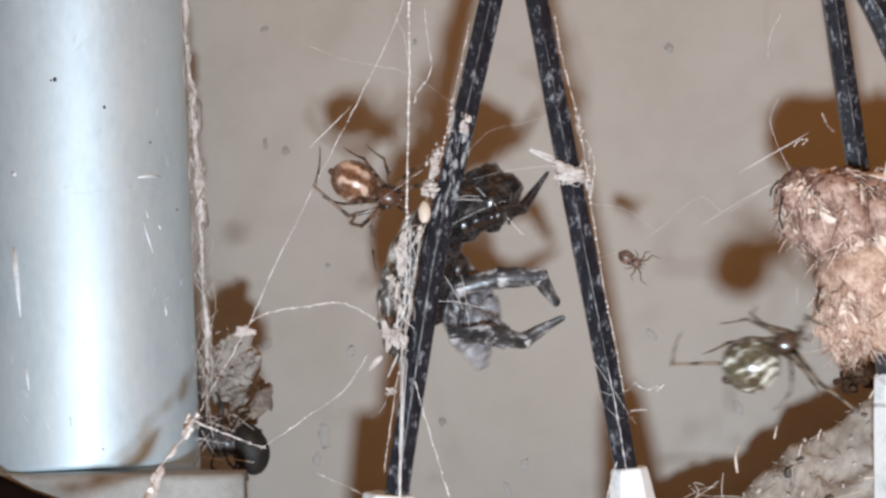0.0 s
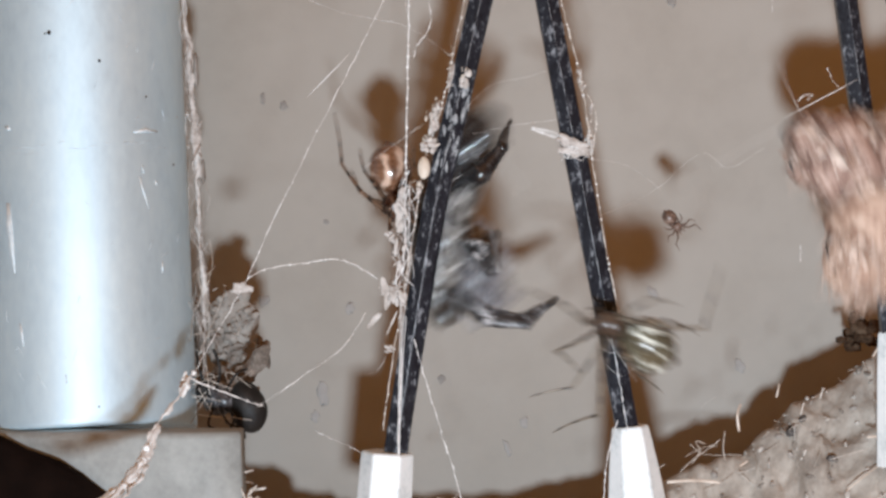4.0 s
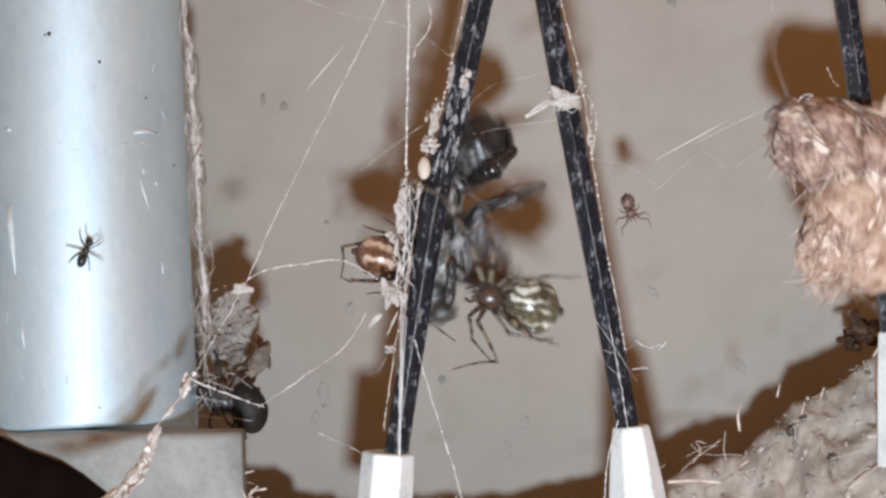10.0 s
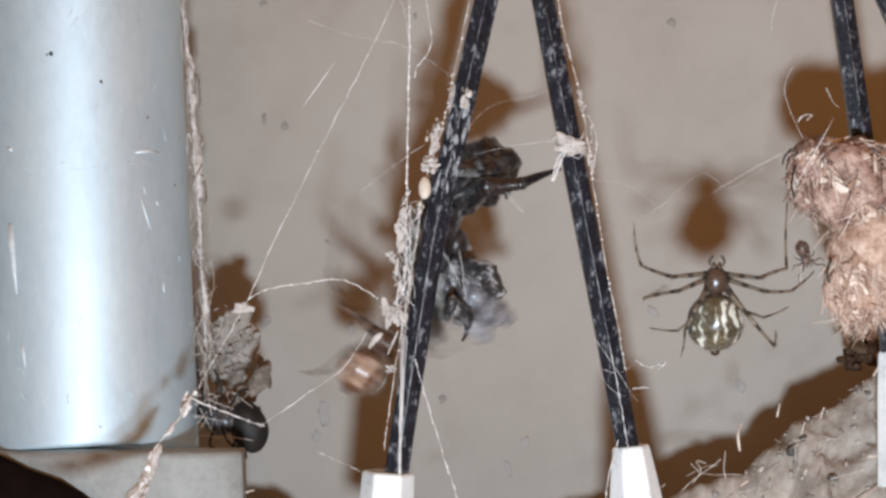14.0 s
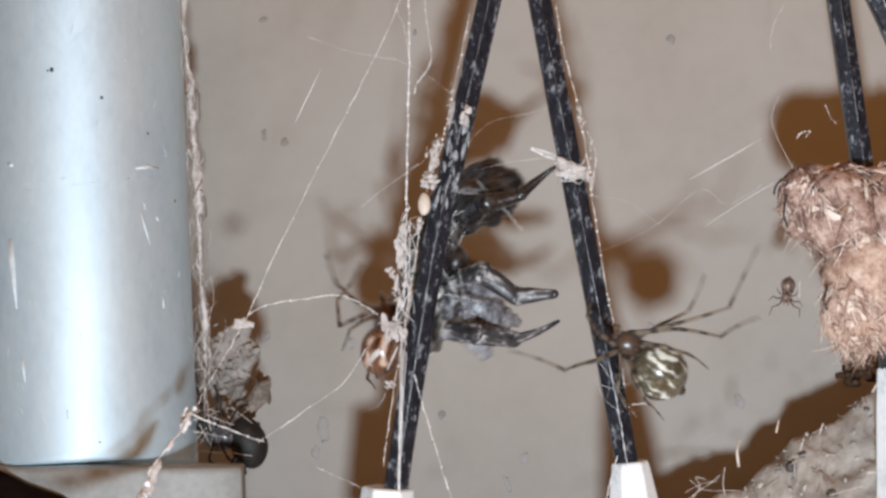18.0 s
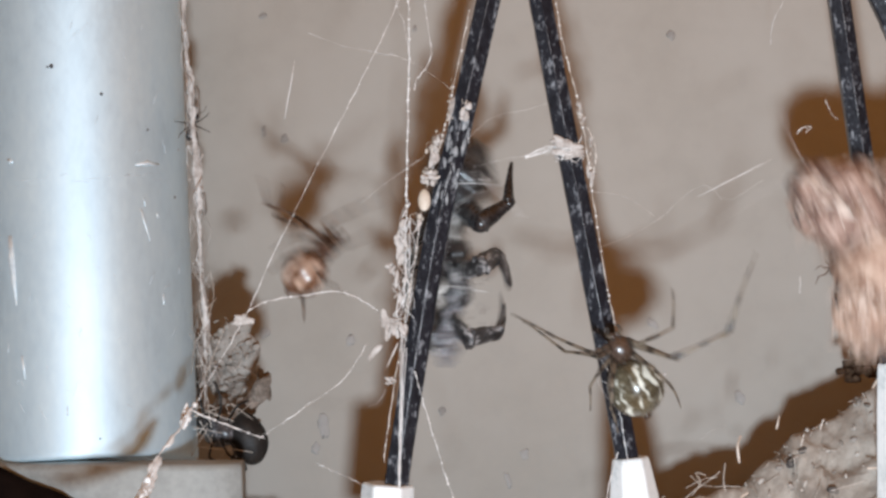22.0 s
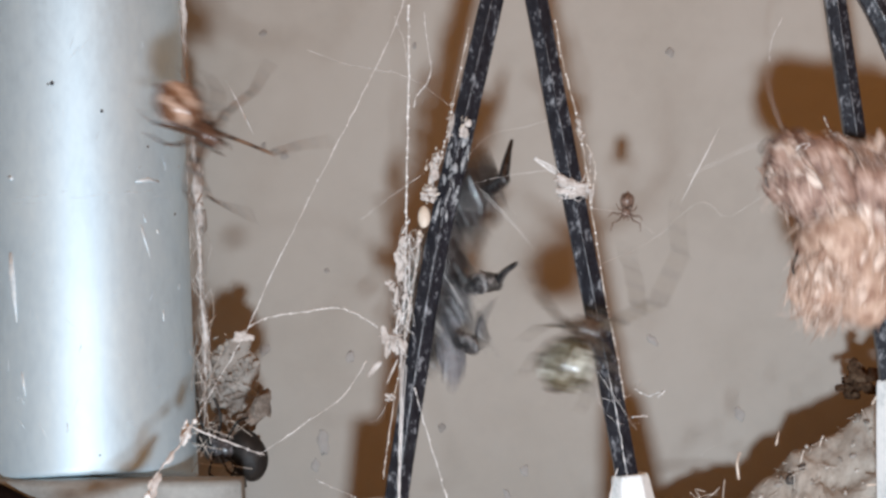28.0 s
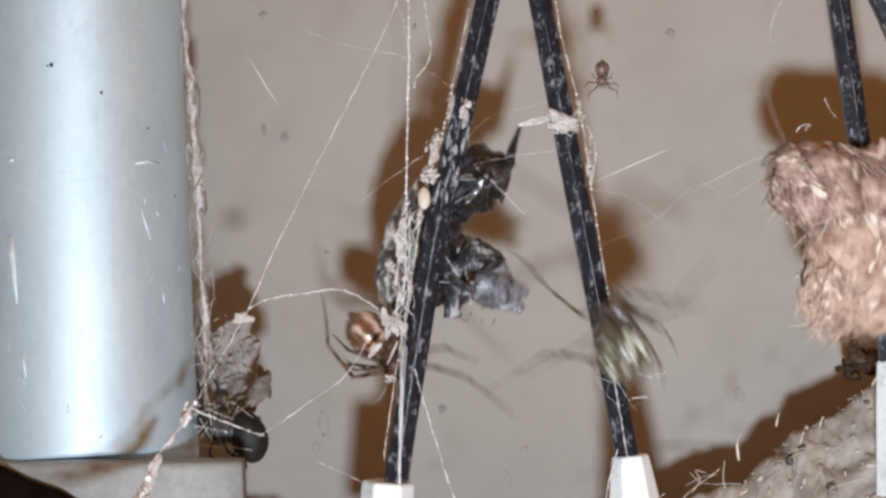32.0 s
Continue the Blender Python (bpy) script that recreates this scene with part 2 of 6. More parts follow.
def streaked(name, ground, streak, scale, lines):
    """An abdomen with wavy pale streaks on a mottled ground."""
    m = mat(name, ground, 0.26, scale=650, fine=2600, coat=0.5, sharp=0.3, bump=0.00002)
    n, l = m.node_tree.nodes, m.node_tree.links
    tc, wv, ns, rp, mx, ml = (n.new("ShaderNode" + k) for k in ("TexCoord", "TexWave", "TexNoise", "ValToRGB", "Mix", "Math"))
    wv.inputs["Scale"].default_value, wv.inputs["Distortion"].default_value, wv.inputs["Detail"].default_value, wv.inputs["Detail Scale"].default_value = lines, 9, 3, 1.4
    ns.inputs["Scale"].default_value = scale
    rp.color_ramp.elements[0].position, rp.color_ramp.elements[1].position = 0.16, 0.36
    ml.operation, mx.data_type = "MULTIPLY", "RGBA"
    l.new(tc.outputs["Object"], wv.inputs["Vector"])
    l.new(tc.outputs["Object"], ns.inputs["Vector"])
    l.new(wv.outputs["Fac"], ml.inputs[0])
    l.new(ns.outputs[0], ml.inputs[1])
    patch, pr, mk = n.new("ShaderNodeTexNoise"), n.new("ShaderNodeMapRange"), n.new("ShaderNodeMath")
    patch.inputs["Scale"].default_value = 330
    pr.inputs[1].default_value, pr.inputs[2].default_value = 0.36, 0.62
    mk.operation = "MULTIPLY"
    l.new(tc.outputs["Object"], patch.inputs["Vector"])
    l.new(patch.outputs[0], pr.inputs[0])
    l.new(pr.outputs[0], mk.inputs[0])
    l.new(ml.outputs[0], mk.inputs[1])
    l.new(mk.outputs[0], rp.inputs[0])
    b = n["Principled BSDF"]
    l.new(b.inputs["Base Color"].links[0].from_socket, mx.inputs["A"])
    mx.inputs["B"].default_value = (*streak, 1)
    l.new(rp.outputs[0], mx.inputs["Factor"])
    l.new(mx.outputs["Result"], b.inputs["Base Color"])
    return m


M_pale = streaked("pale_abdomen", [(0.040, 0.032, 0.020), (0.105, 0.090, 0.058), (0.20, 0.18, 0.125)], (0.74, 0.75, 0.66), 700, 330)
M_mat = mat("matted_web", [(0.19, 0.155, 0.128), (0.31, 0.272, 0.238), (0.42, 0.382, 0.345)], 0.9, scale=700, fine=3200, bump=0.00006, sharp=0.1)
M_film = mat("web_film", [(0.24, 0.195, 0.165), (0.50, 0.455, 0.42), (0.68, 0.64, 0.61)], 0.75, scale=800, fine=3600, bump=0.00008, sharp=0.3)
M_prey = mat("flecked_black_shell", [(0.006, 0.005, 0.006), (0.012, 0.011, 0.012), (0.085, 0.08, 0.08)], 0.28, scale=800, fine=3600, bump=0.00003, coat=0.5, sharp=0.15, stretch=(0.5, 1, 1))
M_dull = mat("dull_black_shell", [(0.003, 0.002, 0.002), (0.007, 0.005, 0.004), (0.022, 0.017, 0.014)], 0.65, scale=900, fine=5000, bump=0.00004)
M_dirt_shade = mat("brown_dirt_and_shade", [(0.06, 0.044, 0.034), (0.15, 0.118, 0.095), (0.30, 0.25, 0.21)], 0.85, scale=700, fine=3500, bump=0.00008, island=0.3)
M_pebble = mat("dark_pebble", [(0.035, 0.032, 0.032), (0.085, 0.076, 0.07), (0.22, 0.19, 0.17)], 0.7, scale=1400, fine=6000, bump=0.00005)
M_shade_brown = mat("dark_brown_shade", [(0.034, 0.017, 0.009), (0.070, 0.038, 0.021), (0.13, 0.082, 0.052)], 0.9, scale=1200, fine=5000, bump=0.00008, spec=0.2)
M_stick = mat("dry_stalk", [(0.42, 0.32, 0.25), (0.64, 0.53, 0.44), (0.80, 0.71, 0.62)], 0.7, scale=900, fine=5000, stretch=(0.3, 1, 1))
M_smudge = mat("small_smudge", [(0.24, 0.218, 0.198), (0.35, 0.324, 0.30)], 0.8, scale=700, fine=3000)
M_speck = mat("faint_speck", [(0.355, 0.328, 0.306), (0.415, 0.388, 0.366)], 0.8, scale=700, fine=3000)
M_red = streaked("reddish_abdomen", [(0.06, 0.026, 0.015), (0.19, 0.090, 0.050), (0.33, 0.18, 0.11)], (0.66, 0.47, 0.36), 800, 210)


# ---- the setting ----
def sheet(name, nx, ny, place, material):
    """A grid mesh; place(i, j) with i, j from 0 to 1."""
    me = bpy.data.meshes.new(name)
    vs = [tuple(place(i / nx, j / ny)) for j in range(ny + 1) for i in range(nx + 1)]
    fs = [(j * (nx + 1) + i, j * (nx + 1) + i + 1, (j + 1) * (nx + 1) + i + 1, (j + 1) * (nx + 1) + i) for j in range(ny) for i in range(nx)]
    me.from_pydata(vs, [], fs)
    me.materials.append(material)
    me.polygons.foreach_set("use_smooth", [True] * len(me.polygons))
    me.update()
    return me


WALL_Y = 34.0


def build_wall():
    def place(i, j):
        x, z = (i - 0.5) * 0.64, (j - 0.5) * 0.30
        y = WALL_Y / 1000 + 0.00008 * noise.noise(Vector((x * 45, 0, z * 45))) + 0.00003 * noise.noise(Vector((x * 400, 3, z * 400)))
        return (x, y, z)

    front = sheet("wall_north", 320, 150, place, M_wall)
    wall = tagged(new("wall_north", front), "beige painted wall, smooth, with small dark specks", "wall", kind="structure")
    back = Geo()
    a, b, y0, y1 = 0.32, 0.15, 0.0346, 0.06
    back.v += [Vector(p) for p in ((-a, y0, -b), (a, y0, -b), (a, y0, b), (-a, y0, b), (-a, y1, -b), (a, y1, -b), (a, y1, b), (-a, y1, b))]
    back.f += [(0, 1, 2, 3), (7, 6, 5, 4), (0, 4, 5, 1), (1, 5, 6, 2), (2, 6, 7, 3), (3, 7, 4, 0)]
    part("wall_core", back, M_wall, wall, smooth=False)
    return wall


wall = build_wall()


def build_light_wall(name, label, x0, x1, y0, y1, b):
    """An added wall at right angles to the first, out of view, that shapes the light on the tube."""
    g = Geo()
    g.v += [Vector(p) for p in ((x0, y0, -b), (x1, y0, -b), (x1, y1, -b), (x0, y1, -b), (x0, y0, b), (x1, y0, b), (x1, y1, b), (x0, y1, b))]
    g.f += [(3, 2, 1, 0), (4, 5, 6, 7), (0, 1, 5, 4), (1, 2, 6, 5), (2, 3, 7, 6), (3, 0, 4, 7)]
    return tagged(new(name, g.mesh(name, M_wall, False)), label, "wall", kind="structure")


# added out of view: bounces neutral light onto the tube's left edge
build_light_wall("bounce_wall_west", "unseen beige wall added to reflect light onto the tube", -0.09, -0.07, -0.21, 0.0335, 0.15)
# added out of view: hides the orange world from the tube's right side
build_light_wall("blocking_wall_east", "unseen beige wall added to keep the warm world out of the tube's reflection", 0.30, 0.32, -0.60, 0.0335, 0.30)


def speck(u, v, a, b, seed, lean=0.0):
    """A dried speck that stands a little proud of the wall."""
    g = Geo()
    g.lump((0, 0, 0), (a / 20000, 0.00005, b / 20000), 20, 8, 0.6, 2500, seed=seed)
    ob = part("speck", g, M_speck if a > 8 or b > 13 else M_smudge, wall)
    ob.matrix_basis = Matrix.Translation(spot(u, v, WALL_Y - 0.09)) @ pose(0, 0, 0, 0, lean, 0)


for k, (u, v, a, b, lean) in enumerate((
        (505, 225, 8, 9, 0), (468, 213, 5, 13, 0), (622, 582, 9, 14, 10), (1190, 43, 8, 10, -20), (782, 710, 7, 11, 20), (466, 8, 7, 6, 0),
        (1312, 685, 10, 14, -20), (930, 786, 9, 11, 10), (573, 735, 11, 26, -5), (560, 775, 8, 14, 0), (1155, 552, 14, 7, 40),
        (735, 30, 4, 6, 0), (470, 570, 10, 12, 0), (900, 830, 18, 6, 70), (580, 430, 5, 5, 0))):
    speck(u, v, a, b, k * 3.3, lean)


def build_ledge():
    line = smooth_line([spot(u, v, 15.0) for u, v in ((1900, 470), (1720, 580), (1600, 640), (1545, 668), (1490, 708), (1440, 728), (1404, 748), (1388, 788), (1342, 808), (1320, 842), (1275, 850), (1235, 866), (1170, 890), (1080, 935), (900, 985), (650, 985), (600, 978), (535, 974), (515, 938), (430, 926), (330, 960), (200, 985), (-300, 1010))], 10)
    n = len(line) - 1

    def place(i, j):
        """From the wall out to the lip, then down and forward over the lit face."""
        f = i * n
        a = line[min(int(f), n - 1)].lerp(line[min(int(f), n - 1) + 1], f - min(int(f), n - 1))
        s = j * 60.0 - 20.0
        if s < 0:
            p = a + Vector((0, -s / 1000, 0.00035 * s))
        else:
            p = a + Vector((0, -0.00052 * s - 0.0006 * math.sqrt(s), -0.00086 * s))
        q = Vector((p.x * 260, s * 0.26, p.z * 260))
        lift = 0.0021 * noise.noise(q * 0.6) + 0.0009 * noise.noise(q * 1.9) + 0.0004 * noise.noise(q * 4.7) + 0.00018 * noise.noise(q * 11)
        return p + Vector((0.3 * lift, -0.7 * lift, 0.7 * lift))

    def on_face(u, v):
        """The nearest point of the lit face under the plan spot."""
        eye = Vector((0, -EYE_BACK / 1000, 0))
        ray = (spot(u, v) - eye).normalized()
        return min((place(0.12 + 0.56 * a / 160, 0.33 + 0.5 * b / 60) for a in range(161) for b in range(61)), key=lambda p: (p - eye).cross(ray).length)

    ledge = tagged(new("ledge", sheet("ledge", 300, 120, place, M_mortar)), "rough dusty mortar ledge with grit and straw bits", "ledge", kind="structure")
    rnd = random.Random(5)
    grit = Geo()
    for k in range(300):
        i, j = rnd.uniform(0.12, 0.68), 0.31 + rnd.random() ** 1.3 * 0.5
        p = place(i, j)
        r = 0.00005 + 0.00022 * rnd.random() ** 2.5
        grit.lump(p + Vector((0, 0, r * 0.4)), (r * rnd.uniform(0.8, 2.2), r, r * rnd.uniform(0.4, 0.9)), 8, 6, 0.95, 2600, Euler((rnd.random() * 3, rnd.random() * 3, rnd.random() * 3)).to_matrix(), k)
    tagged(part("grit", grit, M_grit, ledge), kind="stuff")
    straw = Geo()
    for k in range(70):
        p = place(rnd.uniform(0.14, 0.66), 0.32 + rnd.random() ** 1.4 * 0.5) + Vector((0, -0.0002, 0.0001))
        d = Vector((rnd.gauss(0, 1), rnd.gauss(0, 0.5), rnd.gauss(0, 0.45))).normalized() * rnd.uniform(0.0004, 0.0017)
        straw.sweep(smooth_line([p - d, p + Vector((0, 0, 0.0001)), p + d + Vector((0, 0, rnd.uniform(0, 0.0008)))], 3), 0.00004, 4)
    tagged(part("chaff", straw, M_dust, ledge), kind="stuff")
    for u, v, a, b, lean, m in ((1404, 799, 15, 9, -25, M_pebble), (1422, 776, 9, 6, -15, M_pebble), (1399, 785, 7, 4, 20, M_stone_shade), (1472, 848, 10, 8, 10, M_pebble), (1376, 806, 8, 5, 0, M_stone_shade), (1265, 880, 8, 7, 0, M_stone_shade), (1510, 760, 7, 6, 0, M_stone_shade), (1441, 742, 6, 5, 30, M_pebble)):
        g = Geo().lump((0, 0, 0), (a / 20000, a / 26000, b / 20000), 16, 11, 0.55, 1500, Euler((0, radians(lean), 0)).to_matrix(), u)
        part("pebble", g, m, ledge).matrix_basis = Matrix.Translation(on_face(u, v))
    # dark lumps that imitate the deeper shadow where the ledge meets the wall
    shade_lumps = Geo()
    for k in range(26):
        u, v = rnd.gauss(1520, 20), 628 + rnd.gauss(0, 14)
        a = rnd.uniform(5, 14)
        shade_lumps.lump(spot(u, v + 0.3 * (1512 - u), 22 + rnd.gauss(0, 2)), (a / 20000, a / 26000, a * rnd.uniform(0.5, 1) / 20000), 12, 8, 0.8, 1500, seed=k)
    tagged(part("shade_lumps", shade_lumps, M_shade_brown, ledge, "dark brown lumps that imitate shade in the corner"), kind="stuff")
    for pts, w in ((((1309, 800), (1306, 770), (1312, 752)), 3), (((1225, 858), (1240, 835), (1232, 818), (1250, 822)), 0.9), (((1205, 872), (1228, 850), (1262, 826), (1276, 814)), 0.8), (((1222, 822), (1240, 838), (1262, 842)), 0.6), (((1214, 845), (1248, 828), (1272, 826)), 0.5),
                   (((1182, 890), (1230, 887), (1276, 891)), 3.4), (((1284, 800), (1281, 830), (1285, 852)), 0.9), (((1470, 850), (1540, 830)), 0.9), (((1535, 810), (1590, 807)), 2.6), (((1375, 740), (1380, 716)), 1.8), (((1160, 872), (1178, 858)), 0.9), (((760, 935), (785, 925), (775, 918), (800, 922), (812, 912)), 0.9),
                   (((1030, 950), (1055, 935), (1075, 930)), 0.9), (((1310, 862), (1325, 852)), 3.2), (((1500, 905), (1535, 876), (1590, 838)), 1.7), (((1545, 668), (1556, 650), (1566, 640)), 2.4), (((1418, 770), (1424, 748)), 1.2), (((1452, 742), (1458, 722)), 1.4)):
        line = smooth_line([spot(u, v, 6.0) for u, v in pts], 5)
        part("straw", Geo().sweep(line, [w / 22000 * (0.8 + 0.3 * rnd.random()) for _ in line[:-1]] + [w / 40000], 6), M_stick if w > 1.5 else M_dust, ledge)
    return ledge


ledge = build_ledge()


# ---- the tube on its collar ----
def build_tube():
    top, foot = spot(121, -260, 14.6), spot(152, 806, 4.0)
    axis = (foot - top)
    q = (-axis).to_track_quat("Z", "Y").to_matrix().to_4x4()
    tube = thing("metal_tube", "brushed aluminium tube with fine scratches, standing on a collar", "tube", Matrix.Translation(foot) @ q)
    length = axis.length
    g = Geo()
    zs = [0.0, 0.00025, 0.0006] + [0.0006 + (length + 0.02 - 0.0006) * k / 24 for k in range(1, 25)]
    rs = [0.01005, 0.01018, 0.0102] + [0.0102] * 24
    g.sweep([(0, 0, z) for z in zs], rs, 96)
    part("barrel", g, M_alu, tube)

    def on(u, v, lift=0.00002):
        """Point of the barrel under the plan spot."""
        eye = Vector((0, -EYE_BACK / 1000, 0))
        inv = tube.matrix_world.inverted()
        e, d = inv @ eye, (inv.to_3x3() @ (spot(u, v) - eye)).normalized()
        a, b, c = d.x ** 2 + d.y ** 2, e.x * d.x + e.y * d.y, e.x ** 2 + e.y ** 2 - (0.0102 + lift) ** 2
        s = (-b - math.sqrt(max(b * b - a * c, 0))) / a
        return e + d * s

    for pts, r in ((((20, 398), (24, 440), (27, 482), (30, 522)), (5, 9, 6, 1)), (((40, 610), (43, 630), (45, 652)), (2, 3, 1)), (((250, 350), (257, 375), (267, 408)), (1.5, 2.5, 1)), (((278, 358), (281, 366)), (2, 1)),
                   (((240, 272), (262, 268), (282, 272)), (2, 5, 2)), (((16, 262), (22, 268)), (5, 4)), (((190, 292), (230, 290)), (1, 1)), (((255, 330), (258, 345)), (1.5, 1)), (((290, 500), (291, 520)), (1.5, 1)), (((120, 700), (121, 716)), (1, 1.5)), (((292, 250), (318, 245)), (1, 2))):
        part("scratch", Geo().sweep([on(u, v) for u, v in pts], [x / 20000 for x in r], 6, 0.2), M_alu_mark, tube)
    rs_ = random.Random(41)
    for k in range(60):
        u, v = rs_.uniform(8, 320), rs_.uniform(-40, 780) if k > 12 else rs_.gauss(300, 9)
        du, dv = (rs_.uniform(8, 34), rs_.gauss(0, 3)) if k <= 12 else (rs_.gauss(0, 8), rs_.uniform(4, 26))
        part("scratch", Geo().sweep([on(min(u + du * f, 335), v + dv * f) for f in (0, 0.5, 1)], [0.00001, rs_.uniform(0.00001, 0.00004), 0.00001], 5, 0.2), M_alu_mark, tube)
    for u, v, r in ((91, 97, 4), (84, 99, 2), (180, 147, 3), (178, 757, 2), (262, 210, 2), (310, 330, 2)):
        part("speck", Geo().lump(on(u, v), (r / 20000, r / 26000, r / 20000), 8, 6, 0.3, 3000, seed=u), M_dark, tube)
    return tube, on


metal_tube, on_tube = build_tube()


def build_collar():
    """A squarish socket whose face lies just before the tube."""
    foot = spot(152, 806, 4.0)
    collar = thing("collar", "grey painted socket block under the metal tube", "socket", Matrix.Translation(foot))
    P = lambda u, v, y: spot(u, v, y) - foot
    lo, hi = P(-330, 800, -6.6), P(424, 803, -6.6)
    g = Geo()
    rows_x = [lo.x + (hi.x - lo.x) * k / 12 for k in range(13)]
    zt, zb = hi.z, hi.z - 0.022
    prof = [(-0.0062, zt - 0.0002), (-0.0068, zt), (-0.0099, zt), (-0.0104, zt - 0.0002), (-0.0106, zt - 0.0006), (-0.0108, zt - 0.008), (-0.0111, zb), (-0.0062, zb)]
    for k, x in enumerate(rows_x):
        for y, z in prof:
            wide = 1.0 + 0.0025 * (zt - z) * 1000 * (k == 12)
            g.v.append(Vector((x * (wide if x > 0 else 1), y + 0.00012 * noise.noise(Vector((x * 300, z * 300, 1))), z + 0.00015 * noise.noise(Vector((x * 240, y * 240, 7))))))
    m = len(prof)
    for k in range(12):
        for q in range(m):
            a, b = k * m + q, k * m + (q + 1) % m
            g.f.append((a, a + m, b + m, b))
    g.f.append(tuple(range(m)))
    g.f.append(tuple(12 * m + q for q in reversed(range(m))))
    part("block", g, M_collar, collar)
    # near-black lump in place of the shadow over the collar's lower left
    c = P(-118, 988, -7.6)
    part("shade_lump", Geo().lump(c, (0.0225, 0.0026, 0.0094), 48, 24, 0.10, 160, Euler((0, radians(15), 0)).to_matrix()), M_deep_shade, collar, "near-black lump that imitates deep shadow on the collar")
    g = Geo()
    q = random.Random(9)
    for k in range(40):
        a = spot(438 + q.gauss(0, 9), 925 + q.gauss(0, 22), -3 + q.gauss(0, 2)) - foot
        d = Vector((q.gauss(0, 1), q.gauss(0, 0.5), q.gauss(0, 1))).normalized() * q.uniform(0.0004, 0.0012)
        g.sweep([a - d, a + d * 0.3 + Vector((0, -0.0002, 0)), a + d], 0.00005 + 0.0001 * q.random(), 4)
    tagged(part("lint", g, M_dust, collar), kind="stuff")
    return collar


collar = build_collar()


# ---- the rods ----
def build_rod(line, radius, cap=None, label="", twist=0.0):
    foot = spot(*line[-1])
    rod = thing("rod", label, "rod", Matrix.Translation(foot), "black rods")
    pts = [spot(*p) - foot for p in line]
    pts = smooth_line(pts, 14)
    rs = [radius * (1 + 0.035 * noise.noise(Vector((k * 0.7, foot.x * 900, 0)))) for k in range(len(pts))]
    bar = part("bar", Geo().sweep(pts, rs, 6, 0.92), M_black, rod, smooth=False)
    bv = bar.modifiers.new("edge", "BEVEL")
    bv.width, bv.segments, bv.limit_method = 0.00014, 2, "ANGLE"
    # the ridge's bright highlight, built as a thin pale line with gaps
    edge_r = [max(0.0, 0.00006 * noise.noise(Vector((k * 0.55, foot.x * 700, 5))) + 0.00002) for k in range(len(pts))]
    part("ridge_highlight", Geo().sweep([p + Vector((0, -radius * 0.90, 0)) for p in pts], edge_r, 5), M_highlight, rod, "broken pale line that imitates the highlight along the ridge")
    if cap:
        lo, hi, w, w2 = cap
        tip = spot(*hi) - foot
        low = spot(*lo) - foot
        d = (low - tip)
        k = [tip + d * t for t in (0.0, 0.03, 0.10, 0.35, 1.0)]
        c = part("end_cap", Geo().sweep(k, [w * 0.93, w, w + (w2 - w) * 0.10, w + (w2 - w) * 0.4, w2], 6, 0.9, phase=0.0), M_white, rod, "white plastic end cap", smooth=False)
        bv = c.modifiers.new("edge", "BEVEL")
        bv.width, bv.segments = 0.00018, 2
    return rod


ROD_L = ((925, -280), (861, 0), (815, 205), (772, 400), (739, 600), (709, 790), (700, 860))
ROD_R = ((905, -300), (961, 0), (1017, 300), (1075, 600), (1110, 790), (1117, 830))
ROD_3 = tuple((u, v, 5.5) for u, v in ((1448, -290), (1489, 0), (1528, 270), (1568, 540), (1580, 640), (1583, 670)))
ROD_4 = tuple((u, v, 5.5) for u, v in ((1480, -160), (1542, -60), (1590, 40), (1680, 260), (1730, 400)))
build_rod(ROD_L, 0.00122, ((676, 1010), (688, 836), 0.00238, 0.0026), "worn black metal rod with chipped paint and a white end cap")
build_rod(ROD_R, 0.00114, ((1137, 1010), (1116, 790), 0.00172, 0.0031), "worn black metal rod with chipped paint and a white end cap")
build_rod(ROD_3, 0.00112, ((1600, 860, 5.5), (1584, 622, 5.5), 0.00165, 0.0025), "worn black metal rod behind the brown cocoon")
build_rod(ROD_4, 0.00125, None, "worn black metal rod leaning beside another")


# ---- webs ----
def thread(pts, r, seed, name="web_thread", label="pale dusty web thread", beads=0, material=None, steps=8, wander=0.00003, group="web threads"):
    line = smooth_line([spot(*p) for p in pts], steps, wander, seed)
    r *= 0.70
    rnd = random.Random(seed)
    o = line[-1].copy()
    th = thing(name, label, "web", Matrix.Translation(o), group)
    g = Geo().sweep([p - o for p in line], [r * (0.25 + 1.3 * rnd.random() ** 1.6) for _ in line], 5)
    part("strand", g, material or M_silk, th)
    if beads:
        b = Geo()
        for _ in range(beads):
            p = rnd.choice(line) - o
            b.lump(p, (r * rnd.uniform(1.2, 2.2), r * 1.5, r * rnd.uniform(1.2, 2.2)), 7, 5, 0.4, 3000, seed=rnd.random() * 50)
        tagged(part("dust", b, M_silk, th), kind="stuff")
    return th


FINE = 0.000045
thread(((720, -60, 0), (692, 15, -1), (636, 130, -3), (580, 240, -4), (520, 360, -5), (480, 440, -5), (440, 530, -6), (390, 620, -8), (345, 700, -10)), 0.00005, 1, beads=110, label="long slanting pale web thread with dust beads")
anchor = thread(((345, 695, -11), (330, 722, -13), (300, 765, -16), (272, 800, -18.5), (256, 850, -21.5), (215, 905, -25), (150, 965, -30), (60, 1050, -37)), 0.00024, 2, beads=8, label="thick dusty web strand tied to the collar", wander=0.00006)
ar = random.Random(23)
